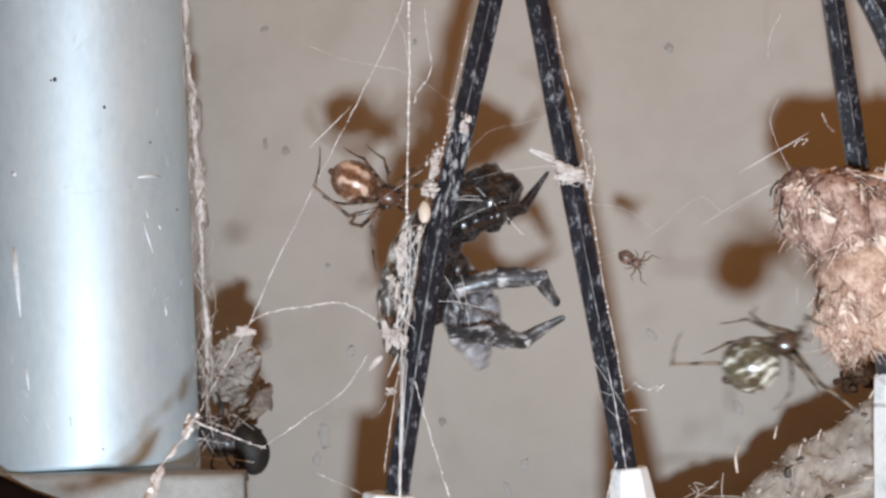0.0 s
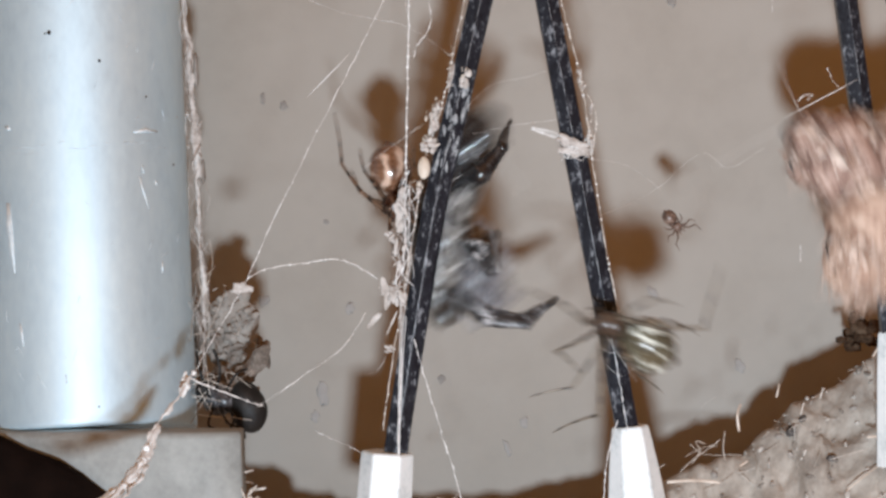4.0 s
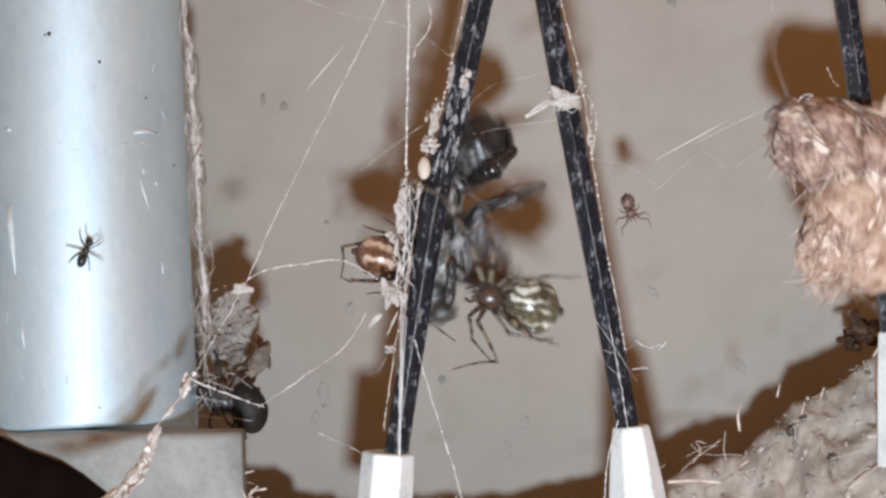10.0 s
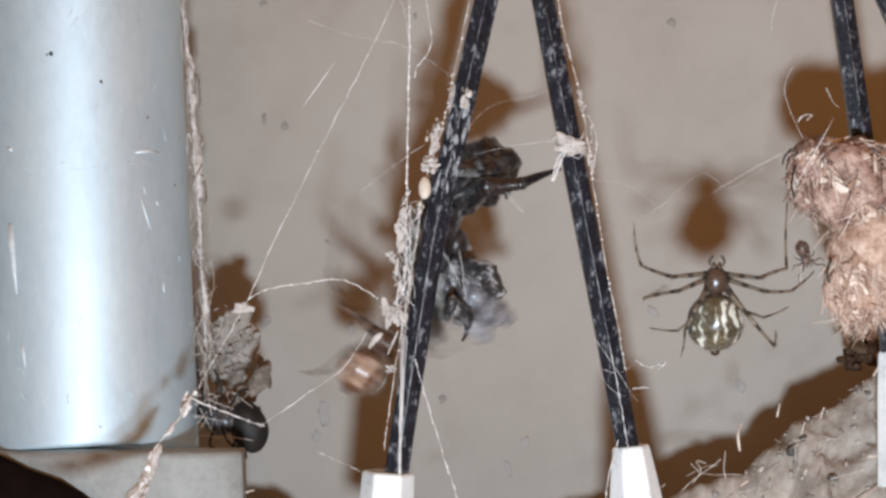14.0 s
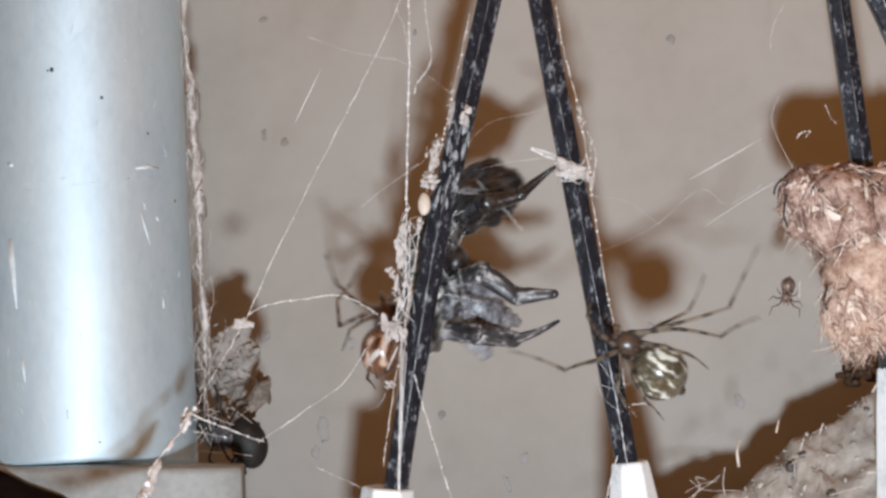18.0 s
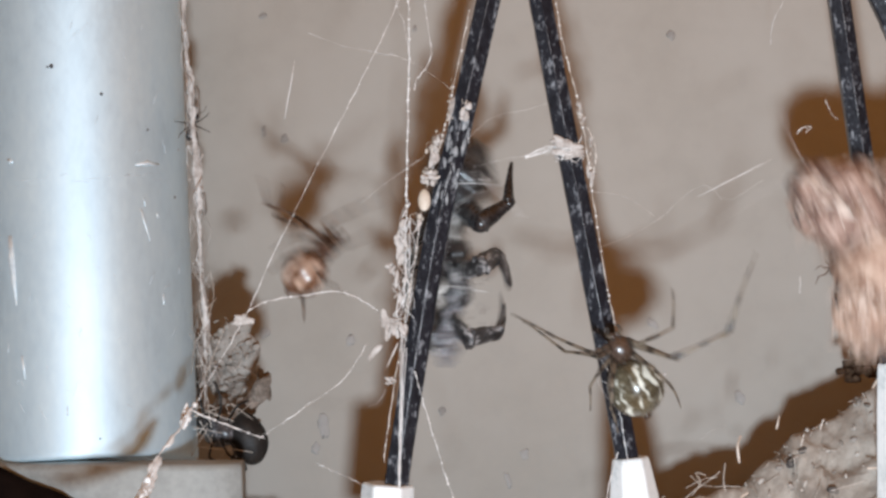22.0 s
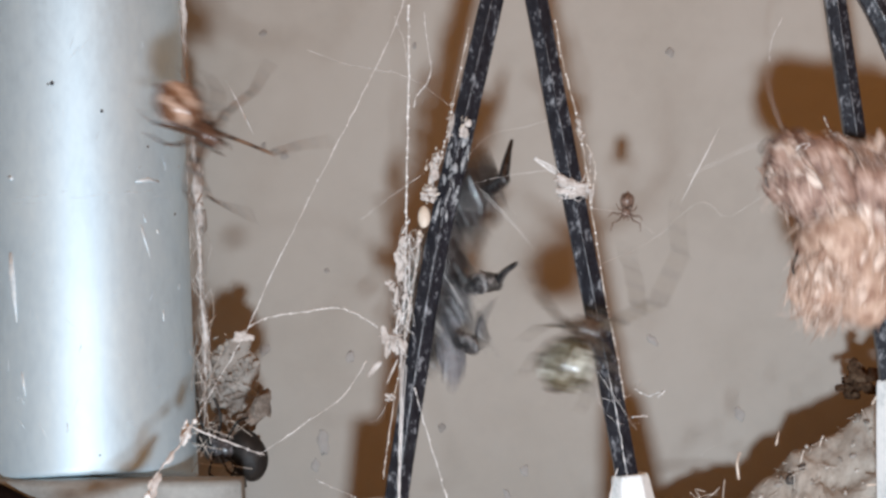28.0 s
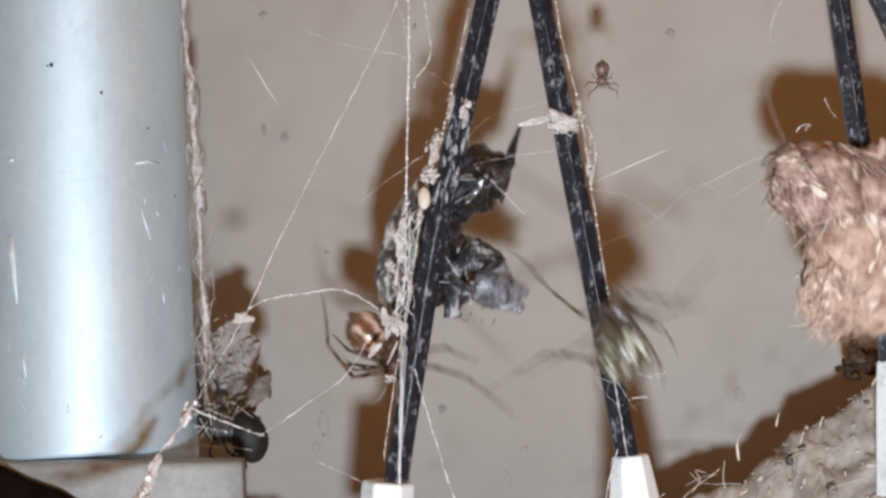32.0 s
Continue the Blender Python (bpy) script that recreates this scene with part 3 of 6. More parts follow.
for k in range(9):
    s = ar.uniform(-9, 9)
    w = ar.uniform(-10, 10)
    line = smooth_line([spot(283 + s * 0.4, 790, -14), spot(262 + s, 838, -17), spot(238 + s + w, 880, -20), spot(190 + 2 * s + w, 925, -24), spot(120 + 3 * s, 1000, -31)], 7, 0.00007, k)
    o = anchor.matrix_world.translation
    part("strand", Geo().sweep([p - o for p in line], [0.00005 + 0.00018 * ar.random() * math.sin(math.pi * (q + 1) / (len(line) + 1)) for q in range(len(line))], 5), M_silk, anchor)
line = smooth_line([spot(282, 790, -14), spot(262, 838, -17), spot(236, 880, -20), spot(186, 925, -24), spot(115, 1000, -31)], 7, 0.0001, 4)
part("ribbon", Geo().sweep([p - anchor.matrix_world.translation for p in line], [0.0002 + 0.00034 * math.sin(math.pi * (q + 1) / (len(line) + 1)) * (0.75 + 0.4 * math.sin(q * 1.1)) for q in range(len(line))], 8, 0.35), M_silk, anchor, "pale flat ribbon of matted silk")
part("knot", Geo().lump(spot(330, 718, -11) - anchor.matrix_world.translation, (0.0004, 0.0004, 0.0008), 22, 16, 0.9, 1700), M_silk, anchor)
part("knot", Geo().lump(spot(432, 545, -6.3) - anchor.matrix_world.translation, (0.0009, 0.0002, 0.0004), 26, 18, 1.2, 1500), M_film, anchor)
thread(((440, 530, -6), (476, 513, -5), (540, 503, -4), (600, 497, -3), (640, 512, -1), (668, 530, 0)), 0.000065, 3, beads=30)
thread(((460, 756, -6), (530, 708, -5), (605, 655, -3), (650, 590, -1)), 0.000048, 4, beads=40)
thread(((330, 703, -10), (400, 732, -8), (470, 757, -6)), 0.00009, 5, beads=6)
thread(((724, -40, -1), (725, 85, -1), (722, 230, -1), (720, 345, -1)), 0.00010, 6, beads=60, label="upright white silk strand beside the black rod")
thread(((752, -30, 0), (757, 20, 0), (763, 82, 0), (738, 122, 0), (735, 140, 0)), 0.00006, 7, beads=10)
thread(((735, 640, -2), (758, 720, -2), (782, 800, -2), (806, 872, -2), (820, 930, -2)), 0.00007, 8, beads=26)
thread(((560, 800, 6), (600, 818, 4), (642, 838, 0)), 0.00007, 9, beads=5)
thread(((985, -20, -1), (998, 60, -1.2), (1022, 150, -1.3), (1042, 260, -1.3), (1050, 330, -1.3), (1074, 480, -1.3), (1090, 560, -1.3), (1108, 660, -1.3)), 0.00008, 10, beads=44, label="dusty web thread lying along the black rod", material=M_dust)
thread(((832, 0, -1), (800, 150, -1), (782, 230, -1), (752, 330, -1), (738, 420, -1), (715, 560, -1), (690, 720, -1), (680, 800, -1)), 0.00008, 11, beads=60, label="dusty web thread lying along the black rod", material=M_dust)
thread(((1095, 780, -1), (1080, 830, -1.5), (1072, 880, -2), (1070, 930, -2)), 0.00009, 12)
thread(((545, 38, 8), (610, 62, 6), (650, 70, 3), (690, 78, 0)), 0.000035, 13, beads=8)
thread(((1390, -20, 20), (1370, 20, 20), (1365, 60, 22)), FINE, 14)
thread(((1125, 640, 5), (1150, 652, 4), (1178, 642, 2), (1165, 655, 2)), 0.00008, 15)
thread(((1120, 690, 2), (1148, 688, 3)), 0.00012, 16)
thread(((1040, 205, -1), (1052, 230, -1.4), (1056, 262, -1.2), (1046, 300, -1.2)), 0.00008, 17, material=M_dust)
thread(((1350, 300, 5), (1290, 335, 6), (1240, 310, 8), (1150, 380, 12), (1060, 420, 0)), 0.00002, 18, beads=10)
thread(((1462, 158, -2), (1472, 180, -2), (1484, 192, -2)), 0.00004, 19, beads=4)
thread(((1412, 218, -3), (1420, 208, -3), (1436, 205, -3), (1428, 216, -3)), 0.00005, 20, beads=3)
thread(((700, -20, 0), (715, 20, 0), (722, 60, -1)), 0.00003, 22, beads=8)
thread(((690, 75, -1), (745, 98, 0), (800, 140, -1)), 0.000022, 23, beads=7)
thread(((640, 340, 2), (690, 300, 1), (752, 258, -1)), 0.000022, 24, beads=3)
thread(((825, 230, -1), (870, 190, 1), (930, 175, 2), (985, 160, 0)), 0.000018, 25, beads=5)
thread(((840, 275, 0), (900, 262, 1), (985, 250, 0)), 0.000018, 26, beads=4)
thread(((1045, 320, -1), (1110, 330, 4), (1170, 372, 10)), 0.000018, 27, beads=4)
thread(((1240, 760, 10), (1262, 742, 12), (1285, 736, 16)), 0.000018, 28, beads=4)
thread(((1418, 470, 2), (1416, 500, 2)), 0.00005, 29)
thread(((1052, 600, -1.3), (1086, 648, -1.6), (1112, 690, -1.2), (1128, 712, 2)), 0.000028, 33, beads=6)
thread(((1066, 655, -1.4), (1092, 662, -1.7), (1120, 648, 0), (1136, 622, 3)), 0.000022, 34, beads=4)
thread(((1058, 640, 0), (1064, 668, -1.3), (1096, 700, -1.7), (1134, 700, 3)), 0.000022, 35, beads=4)
thread(((1078, 612, -1.3), (1094, 690, -1.35), (1104, 750, -1.35), (1112, 800, -1.3)), 0.00007, 31, label="thin white streak down the middle of the black rod")
thread(((655, 700, 8), (672, 690, 4), (690, 655, 0)), 0.00003, 30, beads=3)


def tuft(name, label, centre, spread, count, length, r, material, seed, lean=(0, 0, 1), parent=None, bits=0):
    """A tangle of fine fibres round a place."""
    rnd = random.Random(seed)
    c = spot(*centre)
    th = parent or thing(name, label, "debris", Matrix.Translation(c))
    o = c if parent is None else parent.matrix_world.translation
    g = Geo()
    for _ in range(count):
        p = c - o + Vector((rnd.gauss(0, spread[0]), rnd.gauss(0, spread[1]), rnd.gauss(0, spread[2]))) / 20000
        d = (Vector(lean) + Vector((rnd.gauss(0, 0.5), rnd.gauss(0, 0.4), rnd.gauss(0, 0.5)))).normalized() * length * rnd.uniform(0.4, 1.3) / 20000
        bend = Vector((rnd.gauss(0, 0.25), rnd.gauss(0, 0.25), rnd.gauss(0, 0.25))) * d.length
        g.sweep(smooth_line([p - d / 2, p + bend, p + d / 2], 4), [r * rnd.uniform(0.5, 1.3)] * 9, 4)
    for k in range(bits):
        p = c - o + Vector((rnd.gauss(0, spread[0]), rnd.gauss(0, spread[1]), rnd.gauss(0, spread[2]))) / 20000
        s = rnd.uniform(0.7, 3.0) / 20000
        g.lump(p, (s * rnd.uniform(0.6, 1.5), s * 0.5, s * rnd.uniform(0.8, 2.6)), 9, 7, 0.6, 2600, Euler((0, rnd.gauss(0.2, 0.5), 0)).to_matrix(), k + seed)
    tagged(part("fibre_mass" if parent is None else name, g, material, th), kind="stuff")
    return th


# silk on the black rods
silk = thing("silk_mass", "white silk mass wound beside the black rod", "silk", Matrix.Translation(spot(715, 560, -0.8)))
g = Geo()
rnd = random.Random(8)
for k in range(24):
    a = rnd.uniform(320, 520)
    b = a + rnd.uniform(40, 110)
    f = lambda v: 722 - 0.022 * (v - 330) + rnd.gauss(0, 9 if v > 370 else 5)
    g.sweep([p - silk.matrix_world.translation for p in smooth_line([spot(f(a), a, -0.4 + rnd.gauss(0, 0.5)), spot(f((a + b) / 2), (a + b) / 2, -0.8 + rnd.gauss(0, 0.4)), spot(f(b), min(b, 650), -0.4 + rnd.gauss(0, 0.4))], 6, 0.00004, k)], [0.00002 + 0.00005 * rnd.random() ** 2] * 13, 5)
tagged(part("silk_rope", g, M_silk, silk), kind="stuff")
g = Geo()
for k in range(4):
    g.sweep([p - silk.matrix_world.translation for p in smooth_line([spot(711 + 3 * k, 560 + 12 * k, -1.3), spot(709 + 2 * k, 680, -1.6), spot(707 + 1.5 * k, 760, -1.6), spot(706 + k, 842, -1.5)], 7, 0.00002, k)], [0.000035] * 22, 5)
tagged(part("silk_tail", g, M_silk, silk), kind="stuff")
g = Geo()
for u, v, a, b in ((690, 550, 24, 6), (690, 656, 15, 7), (712, 560, 11, 30), (722, 410, 8, 24), (705, 500, 6, 26), (698, 470, 10, 20)):
    for q in range(4):
        s = rnd.uniform(0.25, 0.55)
        g.lump(spot(u + rnd.gauss(0, a * 0.5), v + rnd.gauss(0, b * 0.5), -1.0 + rnd.gauss(0, 0.2)) - silk.matrix_world.translation, (a * s / 20000, 0.0002, b * s / 20000), 16, 12, 0.5, 1500, Euler((0, rnd.gauss(0, 0.5), 0)).to_matrix(), u + q)
tagged(part("silk_clot", g, M_film, silk), kind="stuff")

egg = thing("egg_case", "small cream egg case stuck on the black rod", "egg case", Matrix.Translation(spot(752, 355, -1.5)))
part("shell", Geo().lump((0, 0, 0.001), (0.00055, 0.0005, 0.00098), 16, 12, 0.12, 900), mat("cream_shell", [(0.6, 0.5, 0.4), (0.78, 0.70, 0.6)], 0.6, scale=900), egg)

for k, (u, v, a, b, n) in enumerate(((768, 250, 9, 22, 16), (760, 288, 12, 10, 12), (758, 300, 10, 8, 10), (775, 235, 7, 12, 8), (1028, 182, 8, 12, 12), (822, 175, 9, 14, 9), (1046, 270, 5, 24, 8), (742, 372, 6, 12, 8), (800, 150, 4, 30, 9))):
    lump = tuft("dust_clump", "cream dust clump stuck on the black rod", (u, v, -1.3), (a * 0.55, 4, b * 0.8), 7, 16, 0.00003, M_dust, 40 + k, bits=n // 2)
    crust = Geo()
    for j in range(5):
        o = Vector((rnd.gauss(0, a * 0.45), rnd.gauss(0, 3), rnd.gauss(0, b * 0.7))) / 20000
        crust.lump(o, (a * rnd.uniform(0.35, 0.7) / 20000, 0.00016, b * rnd.uniform(0.3, 0.7) / 20000), 22, 16, 0.6, 1700, Euler((0, 0.2 + rnd.gauss(0, 0.3), 0)).to_matrix(), u + j)
    tagged(part("crust", crust, M_film, lump), kind="stuff")

g = Geo()
qr = random.Random(61)
for k in range(30):
    v = qr.uniform(165, 335)
    off = qr.uniform(-17, 17)
    u = 815 - (v - 205) * 0.2205 + off
    g.lump(spot(u, v, -1.12 + abs(off) / 20 * 0.53) - silk.matrix_world.translation, (qr.uniform(1.5, 5) / 20000, 0.00005, qr.uniform(5, 20) / 20000), 12, 9, 0.45, 1800, Euler((0, 0.2 + qr.gauss(0, 0.2), 0)).to_matrix(), k)
tagged(part("dust_film", g, M_scuff, silk), kind="stuff")
g = Geo()
for k in range(16):
    v = qr.uniform(370, 610)
    u = 716 - 0.03 * (v - 380) + qr.gauss(-4, 7) - (qr.random() * 34 if v > 530 else 0)
    g.lump(spot(u, v, -0.9 + qr.gauss(0, 0.25)) - silk.matrix_world.translation, (qr.uniform(2.0, 7.5) / 20000, 0.00007, qr.uniform(6, 24) / 20000), 16, 12, 0.55, 1500, Euler((0, qr.gauss(0, 0.35), 0)).to_matrix(), k + 90)
tagged(part("silk_scrap", g, M_film, silk), kind="stuff")

wrap = thing("silk_band", "torn white silk film caught on the black rod", "silk", Matrix.Translation(spot(1020, 310, 0)))
g = Geo()
for k in range(12):
    v0 = rnd.gauss(308, 9)
    u0 = 1017 + 0.19 * (v0 - 300)
    pts = []
    for j in range(9):
        a = math.pi * (1.15 - 1.3 * j / 8)
        pts.append(spot(u0 + 25 * math.cos(a), v0 + rnd.gauss(0, 5) + 10 * (k % 3 - 1) * math.cos(a), -1.45 * math.sin(a)) - wrap.matrix_world.translation)
    g.sweep(smooth_line(pts, 2), 0.00002 + 0.00004 * rnd.random() ** 2, 4)
tagged(part("silk_winding", g, M_silk, wrap), kind="stuff")
g = Geo()
for u, v, a, b, t in ((1016, 306, 25, 11, 12), (1021, 318, 23, 7, 4), (1013, 296, 19, 6, 16), (1026, 312, 14, 8, -15), (1003, 299, 13, 5, 22), (1036, 314, 9, 5, 0)):
    g.lump(spot(u, v, -1.25) - wrap.matrix_world.translation, (a / 20000, 0.00022, b / 20000), 26, 18, 0.9, 1400, Euler((0, radians(t), 0)).to_matrix(), u)
tagged(part("silk_patch", g, M_film, wrap), kind="stuff")
tether = Geo()
for k in range(6):
    tether.sweep(smooth_line([(rnd.gauss(0, 0.00018), 0, 0), (rnd.gauss(0, 0.00014), rnd.gauss(0, 0.0001), 0.0018), (rnd.gauss(0, 0.0001), 0, 0.0038)], 5, 0.00004, k), 0.00002 + 0.00004 * rnd.random(), 4)
tether = part("tether", tether, M_silk, wrap, "pale silk tether")

# short moving strands that imitate glints on the web threads
drift_one = thing("glint_strand", "straight pale strand that imitates a glint on the web near the cocoon", "web", None, "web threads")
part("strand", Geo().sweep([(0, 0, -0.0036), (0, 0, -0.001), (0.00003, 0, 0.0014), (0, 0, 0.0036)], [0.00001, 0.000035, 0.00004, 0.00001], 5), M_silk, drift_one)
drift_two = thing("glint_strand", "short straight pale strand that imitates a glint on the web", "web", None, "web threads")
part("strand", Geo().sweep([(0, 0, -0.0026), (0, 0, -0.001), (0.00002, 0, 0.001), (0, 0, 0.0026)], [0.00001, 0.00004, 0.00004, 0.00001], 5), M_silk, drift_two)

# web film with imitated shadow along the tube, and the clump with dirt beneath it
strip = thing("web_strip", "dusty web film along the metal tube, with brown flakes that imitate its shadow", "web", Matrix.Translation(spot(366, 560, 6)))
so = strip.matrix_world.translation
g = Geo()
edge = lambda v: 318 + 0.085 * max(v, -40) - 0.00003 * v * v
for k in range(60):
    a = rnd.uniform(-60, 600)
    L = rnd.uniform(30, 130)
    w = 3 + 7 * min(1, max(0, a / 300))
    f = lambda v: edge(v) + rnd.gauss(6, w)
    g.sweep([p - so for p in smooth_line([spot(f(a), a, 5 + rnd.gauss(0, 1)), spot(f(a + L / 2), a + L / 2, 5 + rnd.gauss(0, 1)), spot(f(a + L), a + L, 5 + rnd.gauss(0, 1))], 5, 0.00003, k)], [0.00002 + 0.00007 * rnd.random() ** 2] * 11, 4)
for k in range(3):
    pts, rs = [], []
    for v in range(-60, 620, 4):
        n1, n2, n3 = (noise.noise(Vector((v * c, k * 9.1, 2.0))) for c in (0.009, 0.03, 0.13))
        full = max(0.12, 0.35 + 0.8 * noise.noise(Vector((v * 0.012, 4.0, 1.0))) + (0.6 if 170 < v < 350 else 0))
        pts.append(spot(edge(v) + 4 + 7 * full + 6 * n1 * full + 2 * n2, v + 3 * n3, 4.5 + 0.3 * k + 0.4 * n2) - so)
        rs.append((0.8 + 9.5 * full * max(0.08, 0.55 + 0.7 * n2 + 0.6 * n3)) / 20000)
    g.sweep(pts, rs, 8, 0.10)
# brown flakes in place of the strip's soft shadow
for v, a, b in ((165, 6, 34), (345, 6, 24), (590, 7, 46), (640, 6, 40)):
    part("dirt_shade_flake", Geo().lump(spot(edge(v) + (18 if v < 500 else -8), v, 12) - so, (a / 20000, 0.0005, b / 20000), 14, 10, 0.5, 900, seed=v), M_stone_shade, strip)
tagged(part("fibre_mass", g, M_film, strip), kind="stuff")

clump = tuft("web_clump", "matted pale web clump with dirt beside the metal tube", (415, 640, 12), (18, 10, 32), 14, 70, 0.00003, M_dust, 71, (0.2, 0, 1), bits=8)
co = clump.matrix_world.translation
g = Geo()
for u, v, a, b, t in ((410, 590, 34, 44, 8), (424, 640, 36, 50, -6), (405, 665, 32, 42, 10), (440, 600, 22, 34, 0), (385, 620, 20, 60, 5), (430, 560, 16, 22, 30)):
    g.lump(spot(u, v, 12) - co, (a / 20000, 0.0008, b / 20000), 44, 30, 0.36, 520, Euler((0, radians(t), 0)).to_matrix(), u * 1.3)
tagged(part("film", g, M_mat, clump), kind="stuff")
tuft("web_shred", "", (366, 600, 5), (6, 6, 40), 12, 110, 0.00004, M_dust, 72, (0.05, 0, 1), parent=clump)
tuft("dark_dirt", "", (392, 742, 6), (20, 8, 20), 9, 60, 0.00006, M_dust, 73, (0.4, 0, 0.4), parent=clump, bits=6)
# dirt flakes; the two narrow ones at the left imitate shade by colour
for u, v, a, b, t in ((456, 676, 15, 36, 32), (440, 702, 18, 20, -20), (362, 690, 6, 44, 8), (462, 645, 8, 14, 0), (352, 610, 5, 34, 0), (385, 705, 16, 20, 30)):
    part("dirt_shade_flake", Geo().lump(spot(u, v, 9) - co, (a / 20000, 0.0003, b / 20000), 18, 12, 0.7, 900, Euler((0, radians(t), 0)).to_matrix(), u), M_dirt_shade, clump)
cr = random.Random(17)
g = Geo()
for k in range(90):
    x = Vector((cr.uniform(1, 9), cr.uniform(1, 4), cr.uniform(1, 9))) / 20000
    g.lump(spot(cr.gauss(412, 24), cr.gauss(632, 44), 11.0 + cr.gauss(0, 0.3)) - co, x, 8, 6, 0.8, 1600, Euler((0, cr.random() * 3, 0)).to_matrix(), k)
tagged(part("dust", g, M_mat, clump), kind="stuff")


def build_dead_fly():
    fly = thing("dead_fly", "dead black fly with a rounded abdomen caught in web", "insect", Matrix.Translation(spot(432, 760, 4)))
    P = lambda u, v, y=0.0: spot(u, v, 4 + y) - fly.matrix_world.translation
    part("abdomen", Geo().lump(P(441, 757), (0.0017, 0.0016, 0.0024), 24, 16, 0.06, 500, Euler((0, radians(-18), 0)).to_matrix()), M_dull, fly, "dull black abdomen")
    part("thorax", Geo().lump(P(395, 745), (0.0017, 0.0014, 0.0013), 20, 14, 0.2, 700), M_greyhair, fly)
    part("head", Geo().lump(P(366, 730), (0.0009, 0.0009, 0.0011), 16, 12, 0.1, 700), M_dull, fly)
    for pts in (((455, 690, 0), (468, 662, -1), (480, 650, -1)), ((440, 700, 0), (470, 668, 1), (478, 690, 1))):
        part("wing", Geo().sweep(smooth_line([P(*p) for p in pts], 5), [0.0004, 0.0006, 0.0008, 0.0009, 0.0009, 0.0008, 0.0006, 0.0005, 0.0004, 0.0003, 0.0001], 8, 0.15), M_dirt_shade, fly)
    for k, pts in enumerate((((390, 750, -1), (405, 785, -2), (430, 795, -2), (436, 812, -1)), ((380, 760, -1), (372, 790, -2), (398, 800, -2)), ((400, 760, -1), (418, 775, -2), (408, 800, -1)), ((375, 740, -1), (358, 700, -2), (350, 660, -1)), ((385, 730, -1), (392, 690, -2), (380, 655, -2)), ((400, 735, -1), (420, 700, -2), (440, 690, -1)))):
        part("leg", Geo().sweep(smooth_line([P(*p) for p in pts], 5), 0.00013, 6), M_dull, fly)
    g = Geo()
    r2 = random.Random(4)
    for k in range(16):
        a = Vector(P(r2.uniform(350, 440), r2.uniform(700, 800), r2.uniform(-2.5, -0.5)))
        d = Vector((r2.gauss(0, 1), r2.gauss(0, 0.4), r2.gauss(0, 1))).normalized() * 0.0014
        g.sweep(smooth_line([a - d, a + d * 0.2 + Vector((0, -0.0002, 0)), a + d], 4), 0.00004, 4)
    tagged(part("silk", g, M_dust, fly), kind="stuff")
    return fly


dead_fly = build_dead_fly()


# ---- the animals ----
def leg_mesh(reach, bend, r, material, name="leg"):
    """A jointed leg in the plane x-z from the origin: three links that turn at the knee and the ankle. Angles in degrees from upright."""
    p, pts, rad = Vector((0, 0, 0)), [Vector((0, 0, 0))], [r * 1.0]
    for i, (L, a) in enumerate(zip(reach, bend)):
        d = Vector((math.sin(radians(a)), (-0.32, 0.05, 0.30)[i], math.cos(radians(a)))).normalized()
        q = p + d * L
        for f, w in ((0.25, 1.15), (0.8, 0.95), (0.95, 1.2), (1.0, 0.8)):
            pts.append(p.lerp(q, f))
            rad.append(r * w * (1.0, 0.8, 0.55)[i])
        p = q
    rad[-1] = r * 0.15
    return Geo().sweep(pts, rad, 7).mesh(name, material)


def link(length, r0, r1, hairs, seed, bow=0.0, knob=1.18, flat=1.0):
    """One link of a leg along +z from its joint, swollen at the joint, with fine hairs. bow: how far its middle stands off the straight line."""
    rnd = random.Random(seed)
    pts, rad = [], []
    for f, w in ((0.0, 0.85), (0.02, knob), (0.07, 1.1), (0.2, 1.0), (0.4, 1.06), (0.6, 1.0), (0.8, 0.95), (0.94, 1.02), (1.0, 0.85)):
        pts.append(Vector((0, bow * length * 4 * f * (1 - f), f * length)))
        rad.append((r0 + (r1 - r0) * f) * w)
    g = Geo().sweep(pts, rad, 9, flat)
    g.lump(pts[-1], (r1, r1 * flat, r1), 9, 6)
    for _ in range(hairs):
        i = rnd.randrange(1, len(pts) - 1)
        a = pts[i].lerp(pts[i + 1], rnd.random())
        d = Vector((rnd.gauss(0, 1), rnd.gauss(0, 1), 0)).normalized() + Vector((0, 0, 0.9))
        g.sweep([a, a + d * r0 * 1.7], [r0 * 0.11, r0 * 0.02], 3, cap=False)
    return g


class Limb:
    """A leg of three links: the thigh carries the shin and the foot. rest: where knee, ankle and tip lie with the body at ease."""

    def __init__(self, owner, hip, lengths, bend, radii, hairs, seed, material, label="", names=("leg", "shin", "foot"), bow=0.0, ease=1.0, flat=1.0):
        self.owner, self.hip, self.lengths = owner, Vector(hip), lengths
        self.thigh = part(names[0], link(lengths[0], radii[0], radii[1], hairs, seed, flat=flat), material, owner, label)
        self.shin = part(names[1], link(lengths[1], radii[1], radii[2], hairs, seed + 1, bow * 0.5, flat=flat), material, self.thigh)
        self.foot = part(names[2], link(lengths[2], radii[2], radii[3], hairs, seed + 2, bow, flat=flat), material, self.thigh)
        p, self.rest = self.hip.copy(), []
        for i, (L, a) in enumerate(zip(lengths, bend)):
            p = p + Vector((math.sin(radians(a)), (-0.32, 0.05, 0.30)[i], math.cos(radians(a)))).normalized() * L
            self.rest.append(self.hip + (p - self.hip) * ease)


